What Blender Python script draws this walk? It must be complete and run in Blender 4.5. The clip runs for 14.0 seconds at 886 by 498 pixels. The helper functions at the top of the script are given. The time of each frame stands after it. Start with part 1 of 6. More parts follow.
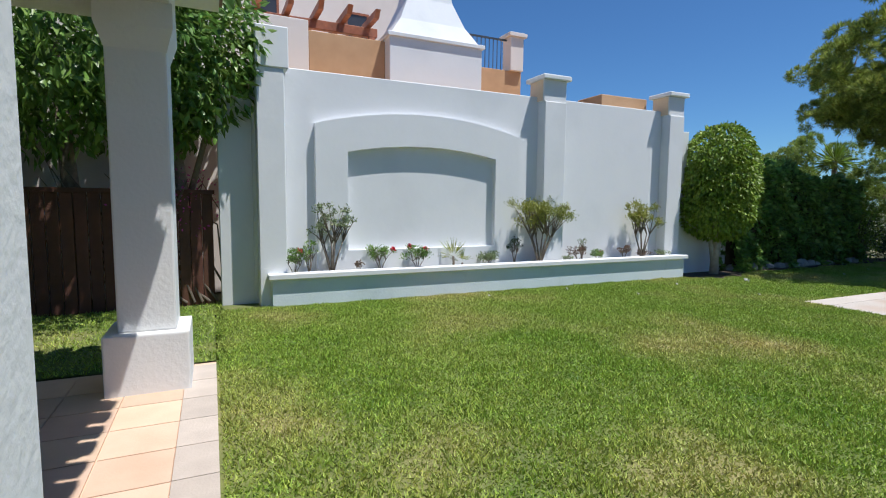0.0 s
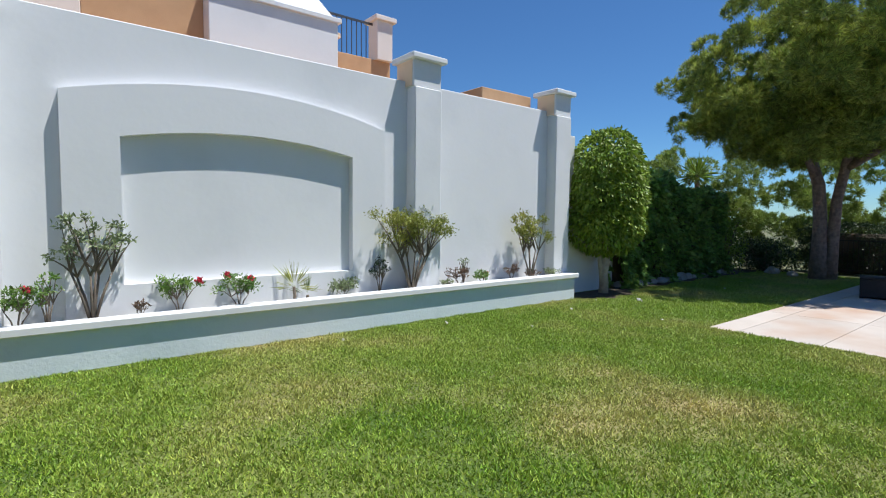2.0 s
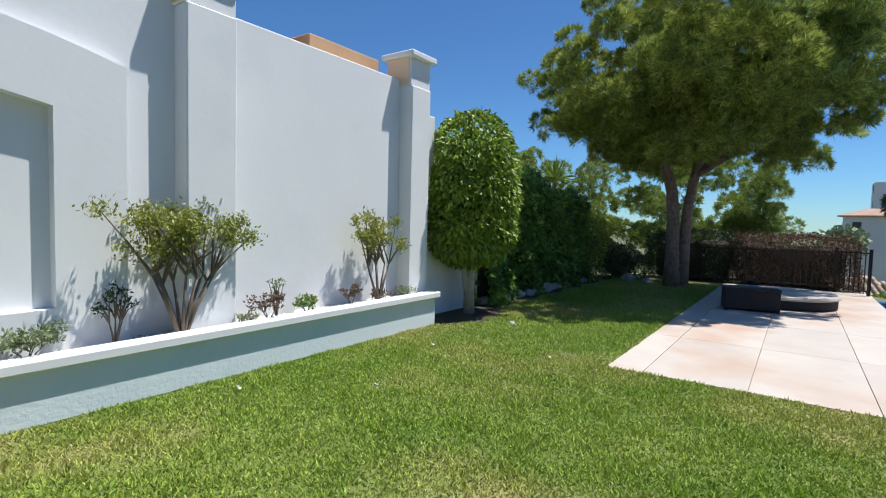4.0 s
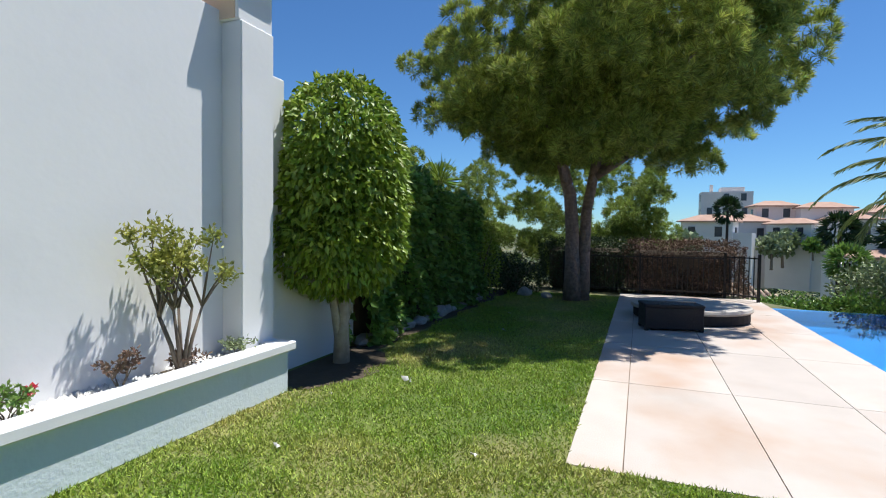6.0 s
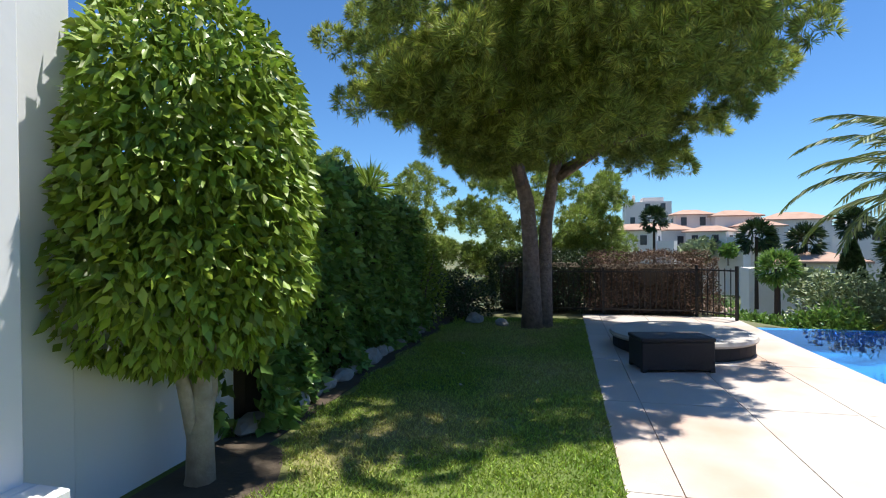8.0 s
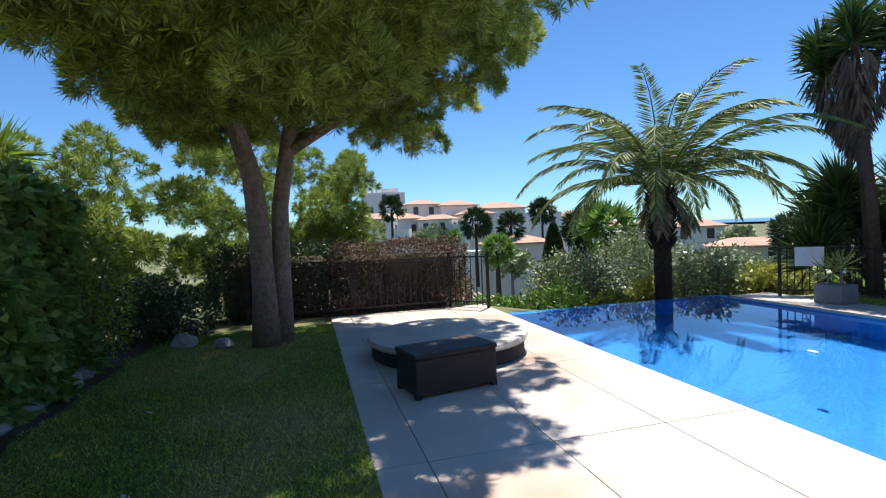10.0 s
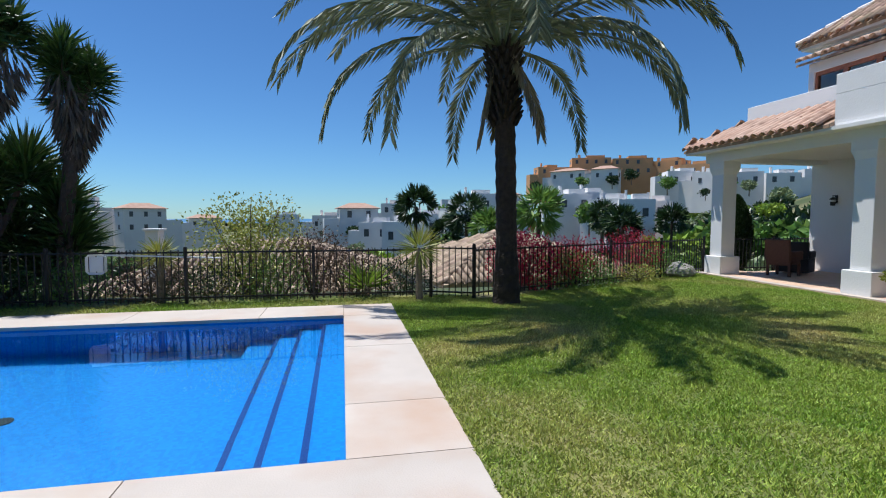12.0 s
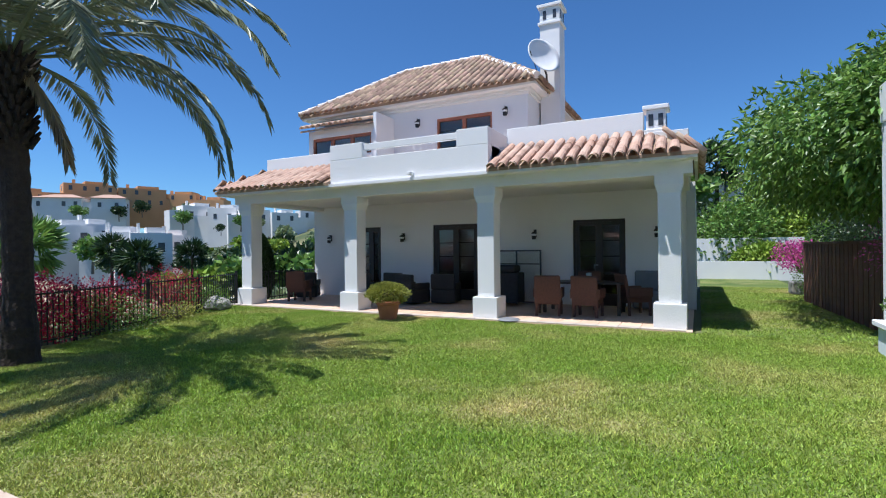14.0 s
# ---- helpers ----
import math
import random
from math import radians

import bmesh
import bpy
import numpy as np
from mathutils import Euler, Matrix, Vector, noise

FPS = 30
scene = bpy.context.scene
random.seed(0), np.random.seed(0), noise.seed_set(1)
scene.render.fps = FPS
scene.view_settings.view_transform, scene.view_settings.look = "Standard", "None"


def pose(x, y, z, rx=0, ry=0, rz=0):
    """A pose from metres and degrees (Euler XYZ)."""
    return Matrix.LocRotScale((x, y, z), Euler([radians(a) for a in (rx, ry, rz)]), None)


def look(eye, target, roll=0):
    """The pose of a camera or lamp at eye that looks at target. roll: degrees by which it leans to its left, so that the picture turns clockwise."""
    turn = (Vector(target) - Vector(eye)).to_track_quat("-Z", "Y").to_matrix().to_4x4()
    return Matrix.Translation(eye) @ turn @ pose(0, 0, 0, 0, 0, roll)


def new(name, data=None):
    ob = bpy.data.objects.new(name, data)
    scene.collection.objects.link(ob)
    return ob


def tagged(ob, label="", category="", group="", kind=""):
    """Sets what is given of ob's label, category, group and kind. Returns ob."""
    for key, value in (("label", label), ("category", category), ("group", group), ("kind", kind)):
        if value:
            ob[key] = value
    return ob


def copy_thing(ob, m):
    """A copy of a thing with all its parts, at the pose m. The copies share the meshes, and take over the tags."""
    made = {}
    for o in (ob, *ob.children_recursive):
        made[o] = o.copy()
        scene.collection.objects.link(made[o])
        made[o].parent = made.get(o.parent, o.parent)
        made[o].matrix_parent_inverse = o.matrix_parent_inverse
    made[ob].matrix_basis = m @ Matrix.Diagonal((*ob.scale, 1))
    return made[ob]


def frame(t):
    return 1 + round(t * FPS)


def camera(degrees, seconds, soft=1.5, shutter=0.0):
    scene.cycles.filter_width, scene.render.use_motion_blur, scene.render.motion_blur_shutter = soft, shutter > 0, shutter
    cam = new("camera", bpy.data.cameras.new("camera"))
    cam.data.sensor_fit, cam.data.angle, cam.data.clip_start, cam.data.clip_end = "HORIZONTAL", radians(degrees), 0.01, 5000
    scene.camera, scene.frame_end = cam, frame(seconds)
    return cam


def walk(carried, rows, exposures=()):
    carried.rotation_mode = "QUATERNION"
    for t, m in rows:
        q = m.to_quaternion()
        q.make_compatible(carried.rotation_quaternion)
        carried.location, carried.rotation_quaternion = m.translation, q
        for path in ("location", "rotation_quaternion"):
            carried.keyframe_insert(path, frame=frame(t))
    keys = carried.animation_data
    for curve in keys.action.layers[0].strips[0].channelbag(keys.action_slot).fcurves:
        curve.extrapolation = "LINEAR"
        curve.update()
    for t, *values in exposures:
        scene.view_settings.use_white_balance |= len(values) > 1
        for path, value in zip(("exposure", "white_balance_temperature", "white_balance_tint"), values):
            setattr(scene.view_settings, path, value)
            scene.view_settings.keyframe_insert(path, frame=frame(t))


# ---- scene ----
cam = camera(83.0, 14.0, soft=1.1)
METRES, EYE, TILT, LEAN, TURN = 13.2, 1.5, 0.0, 0.0, -24.8
ROWS = [
    (0.0, 0.0, 0.0, 0.0, 0.05, -5.18, -0.56),
    (0.5, 0.0048, 0.0309, -0.0003, -3.25, -4.28, -0.67),
    (1.0, 0.0164, 0.07, -0.0016, -6.54, -3.82, -0.6),
    (1.5, 0.0262, 0.1111, -0.0013, -9.93, -3.63, -0.48),
    (2.0, 0.04, 0.1539, -0.0007, -13.41, -3.62, -0.59),
    (2.5, 0.057, 0.1971, -0.0025, -17.2, -3.67, -1.09),
    (3.0, 0.0766, 0.2362, -0.0009, -21.24, -3.26, -1.91),
    (3.5, 0.0983, 0.2766, -0.0007, -25.5, -3.17, -2.2),
    (4.0, 0.119, 0.3173, 0.0001, -29.78, -3.2, -1.49),
    (6.5, 0.2448, 0.4936, 0.0036, -46.58, -1.27, -0.47),
    (7.0, 0.2729, 0.5256, 0.0055, -48.91, -0.62, -0.03),
]
LATE = [
    (9.5, (8.80, 5.24, 1.585), (10.799, 5.208, 1.528), -1.9),
    (10.0, (9.26, 5.09, 1.56), (11.19, 4.569, 1.483), -2.4),
    (10.5, (9.44, 4.967, 1.535), (11.083, 3.832, 1.417), -2.7),
    (11.0, (9.5, 4.83, 1.52), (10.631, 3.186, 1.388), -2.4),
    (11.5, (9.43, 4.77, 1.525), (9.84, 2.818, 1.35), -1.0),
    (12.0, (9.33, 4.78, 1.515), (8.937, 2.823, 1.388), 0.0),
    (12.5, (9.38, 4.86, 1.515), (8.29, 3.184, 1.432), 0.0),
    (13.0, (9.58, 4.99, 1.545), (8.10, 3.643, 1.516), 0.4),
    (13.5, (9.86, 5.05, 1.565), (8.167, 3.986, 1.576), 0.2),
    (14.0, (10.13, 5.06, 1.58), (8.349, 4.151, 1.58), -0.6),
]
walk(cam, [(t, pose(0, 0, EYE, TILT, LEAN, TURN) @ pose(METRES * x, METRES * y, METRES * z, 90 + pitch, roll, yaw)) for t, x, y, z, yaw, pitch, roll in ROWS]
     + [(t, look(eye, target, roll)) for t, eye, target, roll in LATE],
     [(0.0, 0.3, 6150, 9), (4.0, 0.46, 6300, 9), (7.0, 0.62, 6350, 9), (9.5, 1.02, 6650, 10), (10.3, 0.62, 6400, 10), (11.2, 0.2, 6150, 9), (12.5, 0.4, 6050, 9), (14.0, 0.54, 5900, 10)])

# ---- world and sun ----
SUN_DIR = Vector((0.285, -0.265, 1.0)).normalized()
SUN_EL = math.asin(SUN_DIR.z)
SUN_AZ = math.atan2(SUN_DIR.x, SUN_DIR.y)
world = bpy.data.worlds.new("world")
scene.world = world
world.use_nodes = True
_n = world.node_tree.nodes
_sky = _n.new("ShaderNodeTexSky")
_sky.sky_type = "NISHITA"
_sky.sun_disc = False
_sky.sun_elevation = SUN_EL
_sky.sun_rotation = SUN_AZ
_sky.altitude = 300
_sky.air_density = 1.0
_sky.dust_density = 0.0
_sky.ozone_density = 1.9
_hs = _n.new("ShaderNodeMix")
_hs.data_type, _hs.blend_type = "RGBA", "MULTIPLY"
_hs.inputs[0].default_value = 1.0
_hs.inputs[7].default_value = (0.60, 0.94, 1.28, 1)
world.node_tree.links.new(_sky.outputs[0], _hs.inputs[6])
world.node_tree.links.new(_hs.outputs[2], _n["Background"].inputs[0])
_n["Background"].inputs[1].default_value = 0.067
sun_data = bpy.data.lights.new("sun", "SUN")
sun_data.energy = 4.5
sun_data.angle = radians(0.5)
sun_data.color = (1.0, 0.95, 0.88)
sun = new("sun", sun_data)
sun.matrix_world = look(SUN_DIR * 60, (0, 0, 0))
scene.view_settings.exposure = 0.0

# ---- materials ----
def mat(name, base, rough=0.8, metal=0.0, var=None, scale=3.0, amount=0.5, bump=0.0, bump_scale=60.0, island=0.0,
        obj=0.0, stain=None, stain_scale=0.6, stain_at=(0.55, 0.75), spec=0.5, trans=0.0, coat=0.0, world=False):
    """A procedural surface: base colour, a second colour mixed in at one scale, stains at a larger one, fine relief."""
    m = bpy.data.materials.new(name)
    m.use_nodes = True
    t, ns = m.node_tree.links, m.node_tree.nodes
    b = ns["Principled BSDF"]
    b.inputs["Roughness"].default_value = rough
    b.inputs["Metallic"].default_value = metal
    b.inputs["Specular IOR Level"].default_value = spec
    b.inputs["Coat Weight"].default_value = coat
    co = ns.new("ShaderNodeTexCoord").outputs["Object"]
    if obj == 0 or world:
        geo = ns.new("ShaderNodeNewGeometry")
        co = geo.outputs["Position"]
    rgb = ns.new("ShaderNodeRGB")
    rgb.outputs[0].default_value = (*base, 1)
    out = rgb.outputs[0]

    def mix(fac, a, c2, kind="MIX"):
        x = ns.new("ShaderNodeMix")
        x.data_type, x.blend_type = "RGBA", kind
        t.new(fac, x.inputs[0])
        t.new(a, x.inputs[6])
        if isinstance(c2, tuple):
            x.inputs[7].default_value = (*c2, 1)
        else:
            t.new(c2, x.inputs[7])
        return x.outputs[2]

    def noise_fac(s, lo, hi, detail=4.0):
        n = ns.new("ShaderNodeTexNoise")
        n.inputs["Scale"].default_value, n.inputs["Detail"].default_value = s, detail
        t.new(co, n.inputs["Vector"])
        r = ns.new("ShaderNodeMapRange")
        r.inputs[1].default_value, r.inputs[2].default_value = lo, hi
        t.new(n.outputs["Fac"], r.inputs[0])
        return r.outputs[0]

    if var:
        f = noise_fac(scale, 0.5 - 0.25 * amount - 0.05, 0.5 + 0.3)
        out = mix(f, out, var)
    if stain:
        f = noise_fac(stain_scale, stain_at[0], stain_at[1], 6.0)
        out = mix(f, out, stain)
    if island or obj:
        if obj:
            src = ns.new("ShaderNodeObjectInfo").outputs["Random"]
        else:
            src = ns.new("ShaderNodeNewGeometry").outputs["Random Per Island"]
        hsv = ns.new("ShaderNodeHueSaturation")
        k = obj or island
        r = ns.new("ShaderNodeMapRange")
        r.inputs[3].default_value, r.inputs[4].default_value = 1 - k, 1 + k
        t.new(src, r.inputs[0])
        t.new(r.outputs[0], hsv.inputs["Value"])
        mu = ns.new("ShaderNodeMath")
        mu.operation = "MULTIPLY"
        mu.inputs[1].default_value = 7.31
        fr = ns.new("ShaderNodeMath")
        fr.operation = "FRACT"
        t.new(src, mu.inputs[0])
        t.new(mu.outputs[0], fr.inputs[0])
        r2 = ns.new("ShaderNodeMapRange")
        r2.inputs[3].default_value, r2.inputs[4].default_value = 0.5 - 0.04 * k, 0.5 + 0.04 * k
        t.new(fr.outputs[0], r2.inputs[0])
        t.new(r2.outputs[0], hsv.inputs["Hue"])
        t.new(out, hsv.inputs["Color"])
        out = hsv.outputs[0]
    t.new(out, b.inputs["Base Color"])
    if bump:
        n = ns.new("ShaderNodeTexNoise")
        n.inputs["Scale"].default_value, n.inputs["Detail"].default_value = bump_scale, 5.0
        t.new(co, n.inputs["Vector"])
        bp = ns.new("ShaderNodeBump")
        bp.inputs["Strength"].default_value = min(1.0, bump)
        bp.inputs["Distance"].default_value = 0.01 * max(1.0, bump)
        t.new(n.outputs["Fac"], bp.inputs["Height"])
        t.new(bp.outputs[0], b.inputs["Normal"])
    if trans:
        tr = ns.new("ShaderNodeBsdfTranslucent")
        t.new(out, tr.inputs["Color"])
        mx = ns.new("ShaderNodeMixShader")
        mx.inputs[0].default_value = trans
        t.new(b.outputs[0], mx.inputs[1])
        t.new(tr.outputs[0], mx.inputs[2])
        t.new(mx.outputs[0], ns["Material Output"].inputs["Surface"])
    return m


M = {}
M["plaster"] = mat("white_plaster", (0.78, 0.79, 0.80), 0.85, var=(0.74, 0.755, 0.77), scale=1.3, bump=0.15, bump_scale=14,
                   stain=(0.70, 0.715, 0.73), stain_scale=0.8)
M["house"] = mat("house_plaster", (0.79, 0.785, 0.78), 0.85, var=(0.75, 0.75, 0.745), scale=1.1, bump=0.3, bump_scale=30)
M["edge"] = mat("stone_edge", (0.55, 0.47, 0.41), 0.7, var=(0.46, 0.39, 0.34), scale=5, bump=0.3, obj=0.08)
M["step_edge"] = mat("dark_blue_tile", (0.002, 0.02, 0.12), 0.3, var=(0.003, 0.03, 0.16), scale=40)
# darkened wall tone: the dimness of the unlit rooms is put into the colour
M["room_dim"] = mat("dim_room_wall", (0.30, 0.27, 0.24), 0.9, var=(0.26, 0.23, 0.2))
M["planter"] = mat("planter_plaster", (0.70, 0.78, 0.82), 0.85, var=(0.66, 0.745, 0.785), scale=2.0, bump=0.35, bump_scale=30,
                   stain=(0.60, 0.68, 0.70), stain_scale=2.5)
M["cream"] = mat("cream_plaster", (0.78, 0.60, 0.42), 0.85, var=(0.72, 0.54, 0.36), bump=0.2)
M["ochre"] = mat("ochre_plaster", (0.58, 0.36, 0.20), 0.85, var=(0.50, 0.30, 0.16), bump=0.2)
M["pale"] = mat("pale_plaster", (0.80, 0.73, 0.68), 0.85, var=(0.76, 0.69, 0.64), bump=0.2)
M["paving"] = mat("paving_stone", (0.56, 0.50, 0.45), 0.65, var=(0.48, 0.43, 0.385), scale=1.6, bump=0.25, bump_scale=90,
                  stain=(0.46, 0.31, 0.22), stain_scale=0.6, stain_at=(0.5, 0.72), obj=0.05, world=True)
M["joint"] = mat("joint", (0.34, 0.27, 0.21), 0.9, var=(0.26, 0.2, 0.16), bump=0.3)
M["terrace"] = mat("terracotta_tile", (0.70, 0.50, 0.37), 0.6, var=(0.62, 0.42, 0.30), scale=4, obj=0.12, bump=0.15, world=True)
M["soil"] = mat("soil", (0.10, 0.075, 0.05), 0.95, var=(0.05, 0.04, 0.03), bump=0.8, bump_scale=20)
M["lawn"] = mat("lawn_soil", (0.06, 0.11, 0.015), 0.95, var=(0.19, 0.22, 0.05), scale=0.7, bump=0.8, bump_scale=70,
                stain=(0.32, 0.27, 0.12), stain_scale=0.42, stain_at=(0.47, 0.68))
M["blade"] = mat("grass_blade", (0.25, 0.38, 0.04), 0.6, var=(0.34, 0.42, 0.08), scale=0.7, island=0.5, trans=0.22,
                 stain=(0.52, 0.46, 0.17), stain_scale=0.42, stain_at=(0.48, 0.72))
M["terrain"] = mat("dry_ground", (0.10, 0.12, 0.04), 0.95, var=(0.27, 0.22, 0.13), scale=0.06, bump=0.5, bump_scale=2,
                   stain=(0.05, 0.075, 0.025), stain_scale=0.05, stain_at=(0.45, 0.6))
M["bark_pine"] = mat("pine_bark", (0.33, 0.24, 0.19), 0.95, var=(0.15, 0.105, 0.085), scale=12, bump=3.0, bump_scale=22)
M["bark"] = mat("grey_bark", (0.30, 0.24, 0.18), 0.95, var=(0.16, 0.12, 0.09), scale=14, bump=1.5, bump_scale=30)
M["bark_palm"] = mat("palm_bark", (0.055, 0.040, 0.030), 0.95, var=(0.028, 0.02, 0.016), scale=14, bump=3.0, bump_scale=20)
M["needle"] = mat("pine_needle", (0.43, 0.49, 0.10), 0.6, var=(0.13, 0.20, 0.045), scale=1.3, island=0.5, trans=0.38)
# darker copy of the needles; shade on the background pines is put into colour
M["needle_shaded"] = mat("shaded_pine_needle", (0.32, 0.41, 0.09), 0.6, var=(0.12, 0.18, 0.045), scale=1.2, island=0.45, trans=0.3)
M["leaf_hi"] = mat("light_leaf", (0.27, 0.37, 0.045), 0.45, var=(0.16, 0.27, 0.035), scale=1.2, island=0.35, trans=0.25)
M["leaf"] = mat("leaf", (0.20, 0.33, 0.065), 0.4, var=(0.08, 0.17, 0.035), scale=1.5, island=0.4, trans=0.3)
M["leaf_ivy"] = mat("ivy_leaf", (0.24, 0.40, 0.09), 0.35, var=(0.12, 0.24, 0.06), scale=1.5, island=0.4, trans=0.35)
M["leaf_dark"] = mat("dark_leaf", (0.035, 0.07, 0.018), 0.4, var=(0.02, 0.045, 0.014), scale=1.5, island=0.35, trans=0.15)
M["leaf_grey"] = mat("grey_leaf", (0.30, 0.36, 0.19), 0.55, var=(0.16, 0.21, 0.09), scale=2.5, island=0.3, trans=0.15)
M["leaf_yel"] = mat("yellow_leaf", (0.38, 0.38, 0.08), 0.5, var=(0.22, 0.27, 0.05), scale=1.3, island=0.3, trans=0.25)
M["leaf_dry"] = mat("dry_leaf", (0.21, 0.13, 0.09), 0.8, var=(0.12, 0.085, 0.055), scale=2, island=0.35, trans=0.1)
M["palm_leaf"] = mat("palm_leaflet", (0.24, 0.26, 0.15), 0.5, var=(0.12, 0.15, 0.07), scale=1.5, island=0.3, trans=0.1)
M["palm_green"] = mat("green_palm_leaflet", (0.22, 0.27, 0.08), 0.6, var=(0.12, 0.17, 0.05), scale=1.5, island=0.35, trans=0.2)
M["palm_dry"] = mat("dry_frond", (0.36, 0.29, 0.18), 0.8, var=(0.24, 0.18, 0.11), scale=3, island=0.3, trans=0.15)
M["yucca_leaf"] = mat("yucca_leaf", (0.075, 0.135, 0.03), 0.4, var=(0.045, 0.09, 0.02), scale=1.5, island=0.35, trans=0.15)
M["yucca_dry"] = mat("yucca_dry_leaf", (0.20, 0.15, 0.11), 0.85, var=(0.11, 0.085, 0.065), scale=3, island=0.4)
M["bark_pale"] = mat("pale_bark", (0.50, 0.45, 0.38), 0.9, var=(0.32, 0.27, 0.21), scale=11, bump=0.8, bump_scale=30)
M["bark_brown"] = mat("shaggy_brown_bark", (0.11, 0.075, 0.055), 0.95, var=(0.06, 0.04, 0.03), scale=14, bump=1.5, bump_scale=30)
M["twig"] = mat("twig", (0.19, 0.155, 0.12), 0.9, var=(0.11, 0.085, 0.065), scale=9)
M["pink"] = mat("bougainvillea_bract", (0.50, 0.02, 0.07), 0.6, var=(0.30, 0.012, 0.05), scale=2, island=0.3, trans=0.4)
M["magenta"] = mat("magenta_bract", (0.62, 0.09, 0.36), 0.6, var=(0.5, 0.06, 0.3), scale=2, island=0.3, trans=0.3)
M["rose"] = mat("rose_petal", (0.70, 0.04, 0.09), 0.6, var=(0.55, 0.02, 0.06), island=0.2)
M["iron"] = mat("black_iron", (0.022, 0.02, 0.02), 0.45, metal=0.3, var=(0.035, 0.03, 0.028), scale=9)
M["iron_blue"] = mat("grey_iron", (0.06, 0.07, 0.09), 0.5, metal=0.3, var=(0.08, 0.09, 0.1), scale=9)
M["wicker"] = mat("brown_wicker", (0.125, 0.055, 0.036), 0.7, var=(0.08, 0.036, 0.024), scale=30, bump=1.2, bump_scale=110)
M["black_wicker"] = mat("black_wicker", (0.022, 0.019, 0.019), 0.6, var=(0.035, 0.03, 0.03), scale=30, bump=1.5, bump_scale=110)
M["dark_frame"] = mat("dark_wood_frame", (0.045, 0.03, 0.024), 0.45, var=(0.03, 0.02, 0.016), scale=10)
M["red_wood"] = mat("red_brown_wood", (0.42, 0.15, 0.075), 0.5, var=(0.21, 0.07, 0.035), scale=8)
M["fence_wood"] = mat("brown_fence_wood", (0.15, 0.06, 0.036), 0.8, var=(0.085, 0.036, 0.024), scale=6, obj=0.15, bump=0.5)
M["rtile"] = mat("clay_roof_tile", (0.56, 0.36, 0.25), 0.85, var=(0.68, 0.52, 0.40), scale=2.2, island=0.3, bump=0.4,
                 stain=(0.30, 0.19, 0.13), stain_scale=2.5, stain_at=(0.5, 0.7))
M["rtile_old"] = mat("old_roof_tile", (0.42, 0.28, 0.20), 0.9, var=(0.28, 0.19, 0.14), scale=2.2, island=0.35, bump=0.4,
                     stain=(0.42, 0.31, 0.20), stain_scale=3, stain_at=(0.5, 0.7))
M["rtile_pale"] = mat("pale_roof_tile", (0.52, 0.40, 0.29), 0.9, var=(0.42, 0.31, 0.22), scale=2.2, island=0.3, bump=0.4,
                     stain=(0.30, 0.21, 0.15), stain_scale=3, stain_at=(0.5, 0.7))
M["terracotta"] = mat("terracotta_pot", (0.42, 0.17, 0.09), 0.75, var=(0.34, 0.13, 0.07), scale=6, bump=0.2)
M["grey_pot"] = mat("grey_pot", (0.20, 0.21, 0.23), 0.7, var=(0.17, 0.18, 0.2), scale=6)
M["white"] = mat("white_paint", (0.80, 0.80, 0.80), 0.5, var=(0.74, 0.74, 0.74), scale=5)
M["rock"] = mat("rock", (0.30, 0.29, 0.27), 0.9, var=(0.42, 0.40, 0.37), scale=8, bump=1.5, bump_scale=25, obj=0.12)
M["pebble"] = mat("white_pebble", (0.72, 0.71, 0.69), 0.7, var=(0.5, 0.48, 0.46), scale=20, island=0.2)
M["cover"] = mat("round_lid_cover", (0.52, 0.48, 0.43), 0.75, var=(0.42, 0.38, 0.34), scale=2.5, bump=0.3, bump_scale=40)
M["black"] = mat("black_cloth", (0.018, 0.018, 0.02), 0.8, var=(0.03, 0.03, 0.033), scale=12)
M["steel"] = mat("steel", (0.5, 0.5, 0.5), 0.35, metal=1.0, var=(0.42, 0.42, 0.42), scale=8)
M["far_white"] = mat("far_white_wall", (0.78, 0.76, 0.74), 0.9, var=(0.70, 0.68, 0.66), scale=0.3)
M["far_orange"] = mat("far_orange_wall", (0.62, 0.34, 0.16), 0.9, var=(0.55, 0.30, 0.14), scale=0.3)
M["far_roof"] = mat("far_roof", (0.42, 0.26, 0.19), 0.9, var=(0.50, 0.34, 0.26), scale=0.8)
M["far_glass"] = mat("far_window", (0.05, 0.055, 0.065), 0.2, var=(0.08, 0.08, 0.09), scale=0.7)
M["asphalt"] = mat("asphalt", (0.12, 0.12, 0.12), 0.9, var=(0.15, 0.15, 0.15), scale=0.5)
M["sea"] = mat("sea", (0.05, 0.16, 0.30), 0.35, var=(0.06, 0.19, 0.33), scale=0.01)


def glass(name, tint=(0.9, 0.95, 0.95), rough=0.02):
    m = bpy.data.materials.new(name)
    m.use_nodes = True
    b = m.node_tree.nodes["Principled BSDF"]
    b.inputs["Base Color"].default_value = (*tint, 1)
    b.inputs["Roughness"].default_value = rough
    b.inputs["Transmission Weight"].default_value = 1.0
    b.inputs["IOR"].default_value = 1.45
    return m


M["glass"] = glass("window_glass")


